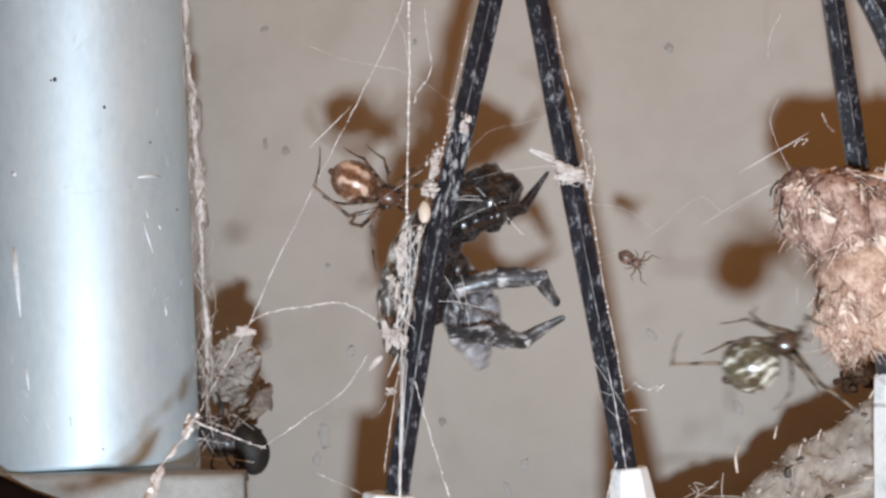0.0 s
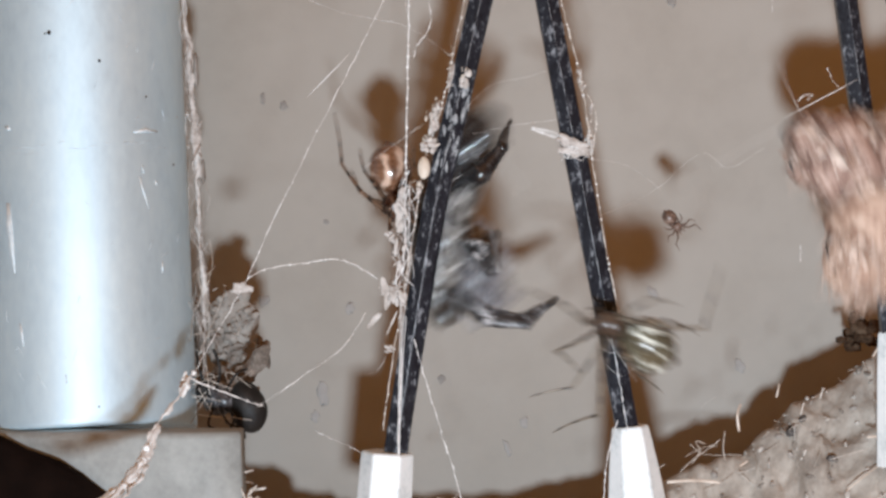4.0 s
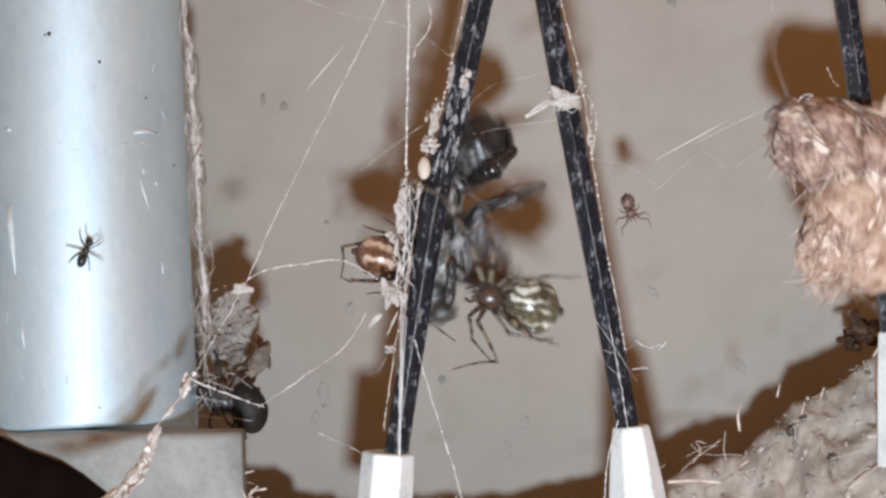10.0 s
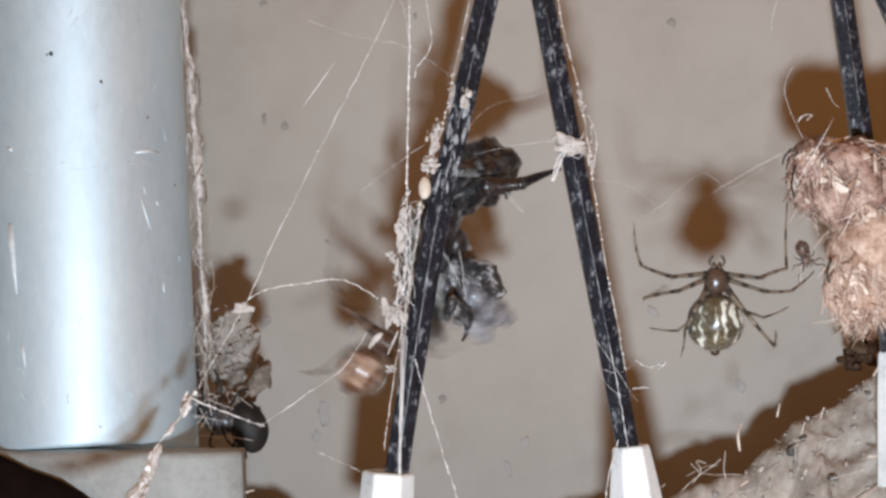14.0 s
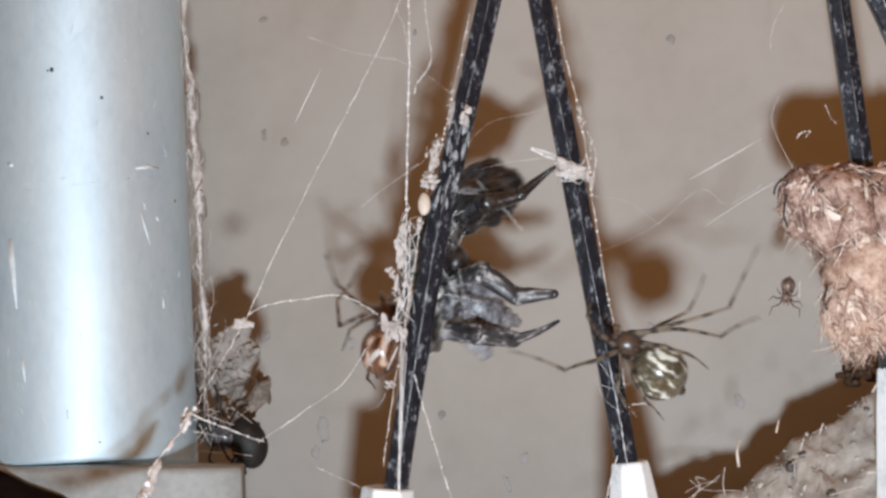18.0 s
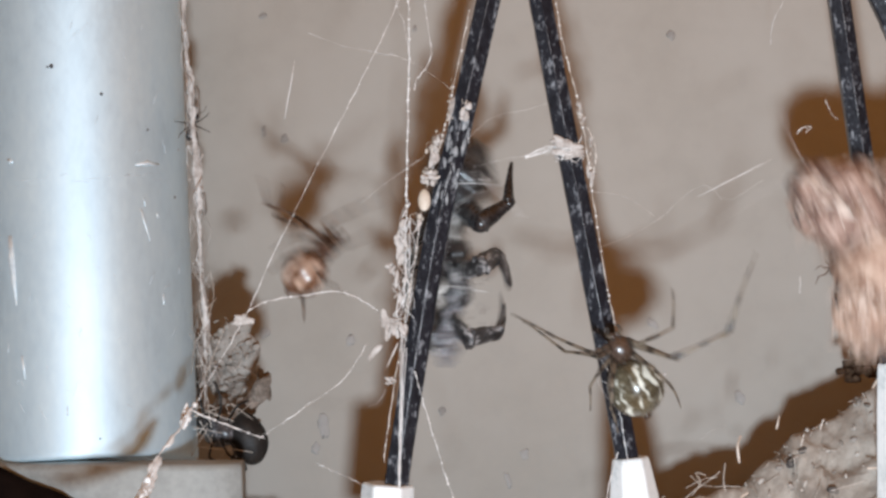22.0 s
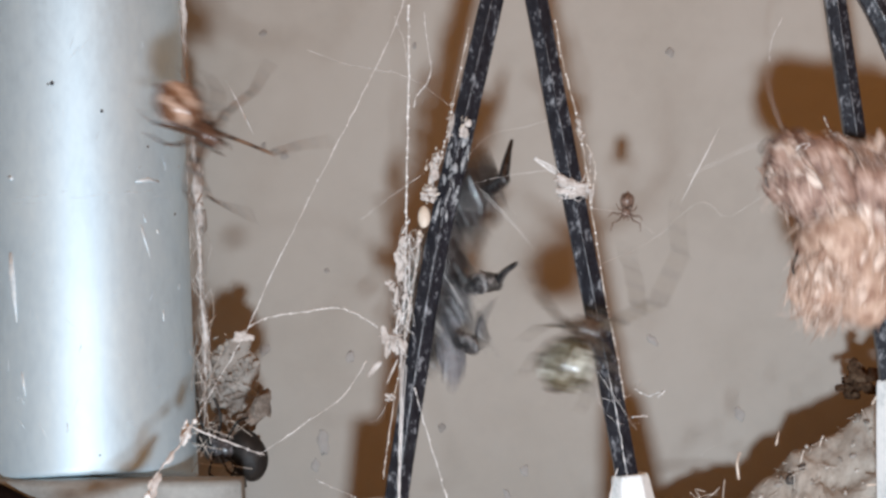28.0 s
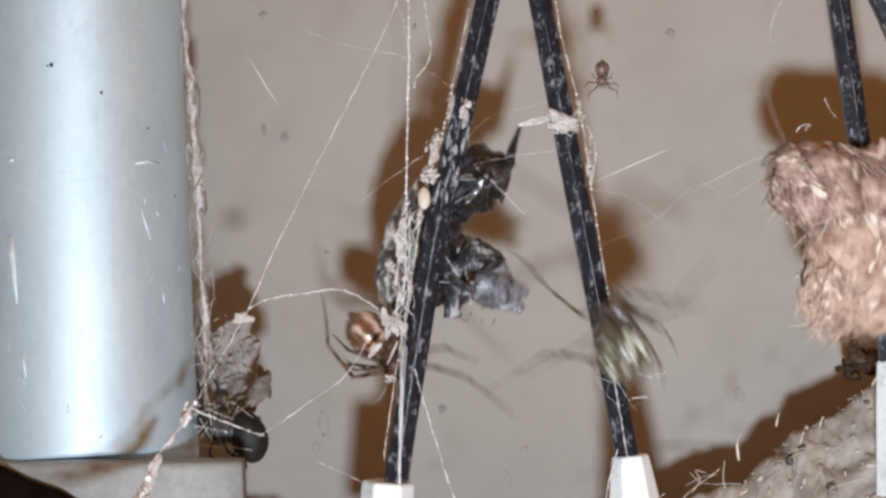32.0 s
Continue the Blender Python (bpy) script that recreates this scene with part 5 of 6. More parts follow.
def motions():
    pale_rows = [
        (0, mm(26.60, -5.5, -8.01, 59)), (0.03333, mm(27.17, -5.5, -7.98, 62)), (0.5, mm(26.72, -5.5, -4.02, 63)), (0.8, mm(28.79, -7.8, -4.21, 41, 35)),
        (1, mm(29.94, -7.0, -2.3, 24, 58)), (1.5, mm(31.52, -7.8, -3.48, 24, 40)), (1.8, mm(31.18, -7.8, -6.73, 6)), (1.967, mm(29.53, -7.8, -6.68, -6)),
        (2, mm(30.71, -7.8, -6.84, 0)), (2.033, mm(31.90, -7.8, -7.05, 6)), (2.3, mm(31.28, -5.5, -7.47, -40)), (2.5, mm(29.51, -4.2, -6.78, -72)),
        (3, mm(26.16, -4.2, -9.59, -73)), (3.5, mm(17.53, -4.2, -6.79, -79)), (3.967, mm(16.25, -4.2, -9.32, -69)), (4, mm(17.61, -4.2, -10.00, -61)),
        (4.033, mm(18.97, -4.2, -10.68, -53)), (4.25, mm(14.45, -4.2, -7.25, -11)), (4.5, mm(10.96, -4.2, -6.11, 49)),
        (5.5, mm(8.63, -4.2, -6.45, -17)), (6.5, mm(6.49, -4.2, -6.74, -73)), (6.967, mm(5.55, -4.2, -8.75, -82)), (7, mm(6.62, -4.2, -9.09, -79)),
        (7.033, mm(7.69, -4.2, -9.31, -76)), (7.5, mm(7.06, -4.2, -8.63, -73)), (7.967, mm(11.13, -4.2, -4.19, -94)), (8, mm(11.62, -4.2, -4.16, -90)),
        (8.033, mm(12.10, -4.2, -4.17, -86)), (8.5, mm(6.10, -4.2, -10.50, -90)), (9, mm(9.32, -4.2, -10.50, -73)), (9.5, mm(8.60, -4.2, -9.04, -58)),
        (9.967, mm(7.28, -4.2, -6.35, -82)), (10, mm(7.57, -4.2, -6.63, -79)), (10.03, mm(7.86, -4.2, -6.94, -76)), (10.5, mm(8.96, -4.2, -6.20, -90)),
        (10.97, mm(7.86, -4.2, -2.18, -145)), (11, mm(9.32, -4.2, -3.39, -135)), (11.03, mm(10.77, -4.2, -4.71, -125)),
        (11.5, mm(10.52, -4.2, -6.36, -84)), (11.97, mm(8.52, -4.2, -8.51, -37)), (12, mm(9.89, -4.2, -10.61, -32)),
        (12.03, mm(11.25, -4.2, -12.95, -27)), (12.5, mm(9.77, -4.2, -10.13, 0)), (12.97, mm(16.35, -4.2, -5.30, 2)), (13, mm(21.70, -4.2, -5.79, 6)),
        (13.03, mm(27.05, -4.2, -6.28, 10)), (13.5, mm(23.41, -4.2, -5.63, 9)), (14, mm(23.45, -4.2, -6.36, 1)), (14.5, mm(20.62, -4.2, -6.02, 0)),
        (16.5, mm(17.20, -4.2, -8.16, -6)), (16.97, mm(17.88, -4.2, -4.97, -27)), (17, mm(18.46, -4.2, -6.66, -22)),
        (17.03, mm(19.05, -4.2, -8.38, -17)), (17.5, mm(18.76, -4.2, -5.94, -22)), (17.97, mm(18.42, -4.2, -9.14, -52)),
        (18, mm(18.66, -4.2, -9.22, -49)), (18.03, mm(18.90, -4.2, -9.30, -46)), (18.5, mm(17.58, -4.2, -7.85, -11)),
        (18.97, mm(15.17, -4.2, -6.44, -4)), (19, mm(16.39, -4.2, -6.55, 0)), (19.03, mm(17.60, -4.2, -6.59, 4)), (19.5, mm(20.62, -4.2, -9.54, -50)),
        (20, mm(20.01, -4.2, -10.58, -32)), (20.5, mm(14.63, -4.2, -7.52, 21)), (20.97, mm(12.34, -4.2, -5.71, -3)), (21, mm(13.02, -4.2, -5.83, 0)),
        (21.03, mm(13.70, -4.2, -5.97, 3)), (21.5, mm(13.85, -4.2, -9.37, 0)), (21.97, mm(16.39, -4.2, -10.70, -25)),
        (22, mm(16.63, -4.2, -10.93, -22)), (22.03, mm(16.88, -4.2, -11.19, -19)), (22.5, mm(14.66, -4.2, -11.30, -6)),
        (23, mm(16.13, -4.2, -13.62, -11)), (23.5, mm(15.83, -4.2, -10.29, 0)), (23.97, mm(12.37, -4.2, -5.76, -9)), (24, mm(12.75, -4.2, -6.31, -6)),
        (24.03, mm(13.14, -4.2, -6.69, -3)), (24.5, mm(17.91, -4.2, -11.98, -45)), (25, mm(14.23, -4.2, -10.20, -9)),
        (25.5, mm(15.45, -4.2, -9.85, 0)), (27.5, mm(14.69, -4.2, -11.38, 0)), (27.97, mm(9.13, -4.2, -7.13, 27)), (28, mm(10.83, -4.2, -7.55, 32)),
        (28.03, mm(12.54, -4.2, -8.03, 37)), (28.5, mm(13.55, -4.2, -9.60, 0)), (28.97, mm(15.77, -4.2, -12.95, -10)),
        (29, mm(16.45, -4.2, -13.38, -6)), (29.03, mm(17.13, -4.2, -13.83, -2)), (29.5, mm(15.18, -4.2, -8.83, -17)),
        (29.97, mm(10.39, -4.2, -8.61, 18)), (30, mm(10.98, -4.2, -9.07, 22)), (30.03, mm(11.56, -4.2, -9.52, 26)), (30.5, mm(14.72, -4.2, -10.26, 0)),
        (30.97, mm(13.75, -4.2, -10.54, -5)), (31, mm(14.97, -4.2, -10.77, 0)), (31.03, mm(16.18, -4.2, -11.06, 5)),
        (31.5, mm(15.73, -4.2, -11.29, 0)), (31.97, mm(14.72, -4.2, -6.69, -11)), (32, mm(15.69, -4.2, -8.20, -6)),
    ]
    red_rows = [
        (0, mm(-8.08, 5.0, 8.28, 114)), (0.5, mm(-8.05, 5.0, 9.14, 112)), (1, mm(-5.35, 5.0, 9.10, 139)), (1.5, mm(-6.82, 5.0, 6.12, 156)),
        (2, mm(-7.09, 5.0, 5.45, 180)), (2.5, mm(-7.99, 5.0, 5.80, 163)), (3, mm(-5.74, 5.0, 6.98, 163)), (3.5, mm(-6.11, 5.0, 5.11, 169)),
        (3.967, mm(-5.17, 5.0, 5.43, 170)), (4, mm(-4.75, 5.0, 5.33, 174)), (4.033, mm(-4.34, 5.0, 5.22, 178)), (4.5, mm(-4.55, 5.0, 4.45, 169)),
        (5.5, mm(-8.36, 5.0, 3.44, 122)), (6.5, mm(-11.65, 5.0, 3.46, 101)), (6.967, mm(-6.87, 5.0, 4.05, 126)), (7, mm(-6.45, 5.0, 3.43, 131)),
        (7.033, mm(-6.04, 5.0, 2.94, 136)), (7.5, mm(-7.07, 5.0, -2.35, 96)), (7.967, mm(-6.82, 5.0, -2.42, 103)), (8, mm(-6.05, 5.0, -2.39, 108)),
        (8.033, mm(-5.28, 5.0, -2.40, 113)), (8.5, mm(-7.55, 5.0, -1.03, 114)), (9, mm(-9.30, 5.0, -3.93, 122)), (9.5, mm(-9.41, 5.0, -2.46, 103)),
        (10, mm(-5.71, 5.0, -2.59, 103)), (10.5, mm(-5.53, 5.0, -1.27, 96)), (11, mm(-4.54, 5.0, -2.58, 90)), (11.5, mm(-2.20, 5.0, -6.25, 66)),
        (11.97, mm(-2.2, 5.0, -5.82, 27)), (12, mm(-1.6, 5.0, -6.09, 32)), (12.03, mm(-1.0, 5.0, -6.60, 37)), (12.5, mm(-0.32, 5.0, -9.81, 11)),
        (13, mm(0.42, 5.0, -11.55, 11)), (13.5, mm(-0.30, 5.0, -12.20, 6)), (13.97, mm(-8.70, 5.0, -10.35, 31)), (14, mm(-7.41, 5.0, -11.12, 37)),
        (14.03, mm(-6.13, 5.0, -11.88, 43)), (14.5, mm(-7.62, 5.0, -7.53, 37)), (16.5, mm(-7.35, 5.0, -9.68, 22)), (17, mm(-8.60, 5.0, -9.14, 9)),
        (17.5, mm(-7.58, 5.0, -6.58, 22)), (17.97, mm(-5.87, 5.0, -7.59, 2)), (18, mm(-5.56, 5.0, -7.88, 6)), (18.03, mm(-5.25, 5.0, -8.18, 10)),
        (18.5, mm(-8.21, 5.0, -5.11, 32)), (18.97, mm(-7.28, 5.0, -3.30, 53)), (19, mm(-6.87, 5.0, -3.43, 58)), (19.03, mm(-6.46, 5.0, -3.47, 63)),
        (19.5, mm(-6.98, 5.0, -7.04, 17)), (20, mm(-7.38, 5.0, -10.33, 0)), (20.5, mm(-5.31, 5.0, -3.85, 11)), (20.97, mm(-7.6, 5.0, 2.4, 37)),
        (21, mm(-6.1, 5.0, 2.1, 45)), (21.03, mm(-4.6, 5.0, 1.8, 53)), (21.5, mm(-12.14, 5.0, -0.78, 45)), (21.97, mm(-13.32, 5.0, -0.14, 35)),
        (22, mm(-12.55, 5.0, -1.16, 41)), (22.03, mm(-11.77, 5.0, -2.20, 47)), (22.5, mm(-13.05, 5.0, 1.90, 45)), (23, mm(-18.98, 5.0, -2.01, 55)),
        (23.5, mm(-15.21, 5.0, 1.08, 17)), (23.97, mm(-16.63, 5.0, 6.36, 3)), (24, mm(-13.54, 5.0, 5.41, 11)), (24.03, mm(-10.46, 5.0, 4.65, 19)),
        (24.5, mm(-13.32, 5.0, -0.55, -6)), (24.97, mm(-14.05, 5.0, 0.74, -66)), (25, mm(-11.47, 5.0, 0.39, -58)), (25.03, mm(-8.90, 5.0, -0.11, -50)),
        (25.5, mm(-15.10, 5.0, 11.73, -71)), (26, mm(-21.35, -9.0, 16.24, -79)), (26.8, mm(-27.50, -9.0, 18.27, -6)),
        (27.5, mm(-30.82, -9.0, 18.39, 79)), (27.97, mm(-24.09, -9.0, 14.93, 130)), (28, mm(-21.97, -9.0, 14.29, 135)),
        (28.03, mm(-21.04, 0.0, 14.41, 140)), (28.5, mm(-18.54, 5.0, 8.60, 135)), (29, mm(-16.78, 5.0, 7.11, 124)), (29.5, mm(-13.78, 5.0, 4.53, 146)),
        (29.75, mm(-12.54, 5.0, 1.87, 96)), (30, mm(-11.09, 5.0, -0.69, 37)), (30.25, mm(-10.21, 5.0, 0.54, 96)), (30.5, mm(-9.75, 5.0, 1.31, 135)),
        (31, mm(-8.30, 5.0, -6.40, 114)), (31.5, mm(-6.81, 5.0, -5.34, 135)), (31.97, mm(-7.18, 5.0, -6.50, 135)), (32, mm(-6.77, 5.0, -6.96, 139)),
    ]
    walk(pale_spider, pale_rows)
    walk(red_spider, red_rows)
    walk(tiny_spider, [
        (0, mm(17.31, 9.0, 1.36, 120)), (0.5, mm(17.83, 9.0, 2.05, 157)), (1, mm(18.89, 9.0, 1.15, 134)), (1.5, mm(17.97, 9.0, 0.93, 171)),
        (2, mm(19.50, 9.0, -1.06, 148)), (2.5, mm(18.41, 9.0, 2.04, 125)), (3, mm(19.12, 9.0, 1.30, 162)), (4, mm(21.22, 9.0, 1.00, 139)),
        (4.5, mm(19.37, 9.0, 2.50, 176)), (6.5, mm(18.65, 9.0, 2.59, 153)), (7, mm(18.35, 9.0, 5.09, 130)), (8, mm(17.73, 9.0, 3.81, 167)),
        (8.5, mm(18.59, 9.0, 2.37, 144)), (9, mm(19.60, 9.0, 1.50, 151)), (9.5, mm(19.89, 9.0, 1.78, 188)), (10, mm(17.30, 9.0, 2.49, 165)),
        (10.5, mm(21.74, 9.0, 2.55, 202)), (11, mm(22.51, 9.0, 1.71, 179)), (11.5, mm(22.98, 9.0, 0.68, 156)), (12, mm(24.67, 9.0, 2.48, 193)),
        (12.5, mm(28.43, 9.0, 2.90, 170)), (13, mm(26.22, 9.0, 2.59, 207)), (13.5, mm(29.39, 9.0, 1.01, 184)), (14, mm(33.61, 9.0, -0.04, 161)),
        (16.5, mm(34.77, 9.0, -0.52, 198)), (17, mm(33.44, 9.0, -1.31, 175)), (17.5, mm(32.03, 9.0, -1.17, 152)), (18, mm(32.39, 9.0, -1.97, 189)),
        (18.5, mm(30.75, 9.0, -1.76, 166)), (19, mm(26.37, 9.0, -1.41, 203)), (19.5, mm(29.89, 9.0, -2.45, 180)), (20, mm(34.67, 9.0, -0.83, 157)),
        (21, mm(36.82, 9.0, 0.24, 194)), (26, mm(34.79, 9.0, 3.37, 171)), (27.5, mm(21.04, 9.0, 5.84, 208)), (28, mm(17.36, 9.0, 7.15, 185)),
        (28.5, mm(16.34, 9.0, 8.49, 162)), (29, mm(16.06, 9.0, 10.99, 199)), (29.5, mm(14.18, 9.0, 11.44, 176)), (30, mm(15.28, 9.0, 11.64, 153)),
        (30.5, mm(14.85, 9.0, 11.73, 190)), (31, mm(15.88, 9.0, 15.58, 167)), (31.5, mm(16.03, 9.0, 16.48, 204)), (32, mm(15.03, 9.0, 17.74, 181)),
    ])
    walk(ant, [
        (0, mm(-47.29, 6.0, 1.66, 90)), (5.5, mm(-46.71, 6.0, -2.27, 90)), (6.5, mm(-31.05, -3.9, -3.83, 22)), (6.967, mm(-30.17, -3.3, -2.11, 22)),
        (7, mm(-29.88, -3.3, -2.60, 27)), (7.033, mm(-29.59, -3.3, -2.96, 32)), (7.5, mm(-29.77, -3.3, -2.72, 17)),
        (7.967, mm(-32.23, -3.8, -2.09, 9)), (8, mm(-30.82, -3.6, -2.26, 17)), (8.033, mm(-29.44, -3.2, -2.47, 25)),
        (8.5, mm(-29.66, -3.1, -1.96, 17)), (8.967, mm(-29.95, -3.8, -4.53, 12)), (9, mm(-29.71, -3.8, -4.79, 17)),
        (9.033, mm(-29.48, -3.7, -5.01, 22)), (9.5, mm(-30.28, -4.0, -5.22, 11)), (10, mm(-30.85, -3.5, -2.09, 22)),
        (10.5, mm(-30.24, -3.2, -1.46, 17)), (11, mm(-29.83, -3.5, -3.19, 6)), (11.5, mm(-30.04, -3.8, -4.25, 11)),
        (11.97, mm(-28.68, -3.2, -4.09, 22)), (12, mm(-28.23, -3.0, -4.34, 27)), (12.03, mm(-27.76, -2.8, -4.83, 32)),
        (12.5, mm(-27.62, -2.7, -4.57, 6)), (12.7, mm(-32.20, -4.7, -6.72, -45)), (12.9, mm(-40.06, -2.4, -8.81, -96)),
        (13.2, mm(-48.45, 6.0, -13.47, -153)), (15, mm(-48.41, 6.0, -20.85, -217)), (17.8, mm(-41.57, -2.1, -25.39, -302)),
        (18.5, mm(-35.15, -6.0, -15.80, -333)), (18.97, mm(-33.52, -4.9, -8.07, -355)), (19, mm(-33.20, -5.1, -8.67, -351)),
        (19.03, mm(-32.88, -5.2, -9.18, -347)), (19.5, mm(-28.22, -2.7, -3.17, -333)), (20, mm(-27.08, -0.8, 1.96, -346)),
        (20.5, mm(-25.09, 2.2, 5.34, -329)), (21, mm(-23.33, 12.0, 12.04, -333)), (21.5, mm(-22.80, 12.0, 11.83, -343)),
        (22, mm(-23.01, 6.0, 12.24, -343)), (22.5, mm(-19.31, 12.0, 18.16, -333)), (23, mm(-19.00, 12.0, 16.03, -343)),
        (23.5, mm(-19.53, 12.0, 18.16, -371)), (24, mm(-20.55, 12.0, 17.71, -395)), (24.5, mm(-21.59, 12.0, 25.15, -387)),
        (32, mm(-23.53, 6.0, 32.15, -360)),
    ])
    walk(ant_two, [
        (0, mm(-48.82, 6.0, -12.46, 90)), (24.3, mm(-48.35, 6.0, -16.17, 90)), (25, mm(-30.43, -5.4, -11.79, 163)),
        (25.5, mm(-41.86, -1.0, -16.75, 207)), (32, mm(-49.01, 6.0, -18.80, 180)),
    ])
    walk(cocoon, [
        (0, mm(35.81, 3, 1.43, -1.0)), (0.9667, mm(36.23, 3, 2.35, -4.1)), (1, mm(36.41, 3, 1.73, -1.1)), (1.033, mm(36.59, 3, 1.12, 1.9)),
        (2, mm(36.22, 3, 2.53, -1.6)), (3, mm(35.12, 3, 2.26, 1.5)), (3.967, mm(35.95, 3, 3.91, -3.9)), (4, mm(36.35, 3, 2.57, -0.9)),
        (4.033, mm(36.75, 3, 1.24, 2.1)), (4.5, mm(34.56, 3, 4.28, -0.2)), (6.5, mm(36.39, 3, 2.47, -3.9)), (7, mm(33.93, 3, 4.62, 4.9)),
        (8, mm(33.87, 3, 3.79, 2.2)), (8.967, mm(35.08, 3, 1.89, -3.8)), (9, mm(35.29, 3, 1.17, -0.8)), (9.033, mm(35.51, 3, 0.45, 2.2)),
        (9.967, mm(34.34, 3, 4.04, 1.7)), (10, mm(34.46, 3, 3.63, 4.7)), (10.03, mm(34.58, 3, 3.22, 7.7)), (10.97, mm(34.99, 3, 2.45, -2.2)),
        (11, mm(35.12, 3, 2.04, 0.8)), (11.03, mm(35.24, 3, 1.63, 3.8)), (11.5, mm(35.20, 3, 2.03, 2.2)), (11.97, mm(36.40, 3, 2.32, -5.0)),
        (12, mm(36.74, 3, 1.19, -2.0)), (12.03, mm(37.08, 3, 0.06, 1.0)), (12.5, mm(36.47, 3, 0.45, -1.0)), (13, mm(36.48, 3, 0.15, -3.4)),
        (13.5, mm(35.77, 3, 1.18, 0.4)), (14, mm(36.48, 3, 1.99, 0.1)), (14.5, mm(35.87, 3, 1.32, -0.4)), (16.5, mm(35.47, 3, 0.64, 1.7)),
        (17, mm(34.80, 3, 2.93, 2.7)), (18, mm(36.08, 3, 1.08, -2.9)), (19, mm(33.27, 3, 4.44, 6.0)), (19.5, mm(35.83, 3, 1.28, -0.0)),
        (20, mm(36.38, 3, 1.44, -2.5)), (20.5, mm(36.17, 3, 1.13, -3.3)), (20.97, mm(35.19, 3, 2.64, -1.2)), (21, mm(35.65, 3, 1.10, 1.8)),
        (21.03, mm(36.11, 3, -0.44, 4.8)), (21.97, mm(36.61, 3, 2.58, -5.8)), (22, mm(37.07, 3, 1.05, -2.8)), (22.03, mm(37.53, 3, -0.49, 0.2)),
        (22.5, mm(36.51, 3, 0.91, -0.4)), (23, mm(36.16, 3, 1.27, 0.9)), (23.97, mm(34.50, 3, 3.19, -0.6)), (24, mm(34.90, 3, 1.86, 2.4)),
        (24.03, mm(35.30, 3, 0.52, 5.4)), (24.5, mm(34.54, 3, 2.83, 4.1)), (25, mm(36.29, 3, 1.91, -1.6)), (25.5, mm(34.72, 3, 0.70, 3.5)),
        (27.5, mm(35.49, 3, 1.16, 0.2)), (27.97, mm(33.76, 3, 5.79, 2.7)), (28, mm(34.01, 3, 4.97, 5.7)), (28.03, mm(34.26, 3, 4.15, 8.7)),
        (29, mm(37.09, 3, -0.52, -0.6)), (29.5, mm(35.54, 3, 1.19, -1.5)), (30, mm(35.71, 3, 1.08, -1.7)), (30.5, mm(36.01, 3, 0.35, -1.9)),
        (31, mm(36.65, 3, -0.09, 0.6)), (31.5, mm(35.50, 3, 0.68, 0.2)), (31.97, mm(34.46, 3, 2.80, -0.1)), (32, mm(34.58, 3, 2.39, 2.9)),
    ])
    stir(prey, prey.matrix_world.copy(), ((0, 0, 0, 0), (32, 0, 0, 0)), 0.15, 2.2, 0.35, 77)
    stir(prey_abdomen, prey_abdomen.matrix_basis.copy(), (
        (0, 0.5, 0, 0), (0.5, 3, 0, 2), (1, 3.3, 0, 4), (1.6, 2.5, 0, 2), (2, 0.2, -0.6, 4), (2.5, 0.2, 0, 2), (2.9, 3.3, 0, 4), (4, 3.9, -0.4, 5), (6, 2, 0, 2), (6.5, 0, 0, 0),
        (6.9, 2.8, 0, 2), (8, 4.2, 0.4, 3), (8.6, 3, 0, 2), (9, -0.7, -1.4, 0), (9.5, 2.8, 0, 3), (12, 3.3, 0, 4), (14, 2.6, 0, 0), (17, 3.2, 0, 4), (19.6, 2.6, 0, 2), (20, 1.8, 0, 0),
        (20.6, 3.4, 0, 3), (22.5, 3, 0, 2), (23, -1.1, -0.3, 0), (23.4, 3.2, 0, 3), (24.2, 3, 0, 2), (24.7, -0.5, 0, 0), (25, -1.2, 0, 0), (25.4, 3, 0, 3), (27.2, 3.4, 0, 4), (28, 2.2, 0, 2),
        (29, 0.8, -0.6, 0), (29.3, 3, 0, 0), (30, -1.2, -0.8, -8), (31, -1.5, 0, 0), (32, 0.3, 0.4, 0)), 0.12, 1.5, 0.2, 78)
    stir(prey_thorax, prey_thorax.matrix_basis.copy(), (
        (0, 0, 0, -14), (1, 0.3, 0, 4), (2, -0.8, 0, -8), (3, 0, 0.4, -12), (4, -0.6, 0.4, -38), (7, 0, 0, -8), (8, 0.7, -0.6, 14), (10, -0.6, 1, -16), (11.5, -0.4, 0.2, -22),
        (13, 0.5, 0.2, -4), (14, -0.2, 0.2, -18), (17, -0.4, 0, -42), (18, 0, 0, -10), (19, 0.2, 0.2, -4), (21, 0.2, 0, 6), (22, -0.8, 0, -50), (23, -0.2, 0, -14),
        (25, 0.1, -0.8, 0), (28, -0.5, 0.2, -44), (30, -0.2, -0.8, -24), (31, 1.2, 0.2, 8), (32, -0.6, 0, -16)), 0.08, 3, 0.3, 79)
    sag = ((0, 0, 0, 0), (1, 0, 0, 36), (2, 0, 0, -6), (3, 0, 0, 44), (4, 0, 0, 2), (7, 0, 0, 26), (8, 0.3, 0.6, -32), (10, 0, 0.6, -8), (11.5, 0, 0, 10), (13, 0, 0, 18), (14, 0, 0, 8), (17, 0, 0, 40),
        (18, 0, 0, 4), (19, 0, 0, 46), (21, 0, 0, 30), (22, 0, 0, 56), (23, 0, 0, 24), (25, 0, 0, -12), (28, 0, 0, 50), (30, 0, 0, 22), (32, 0, 0.5, -18))
    for k, (ob, o) in enumerate(prey_wings):
        stir(ob, Matrix.Translation(o), sag, 0, 9, 0, 200 + k)
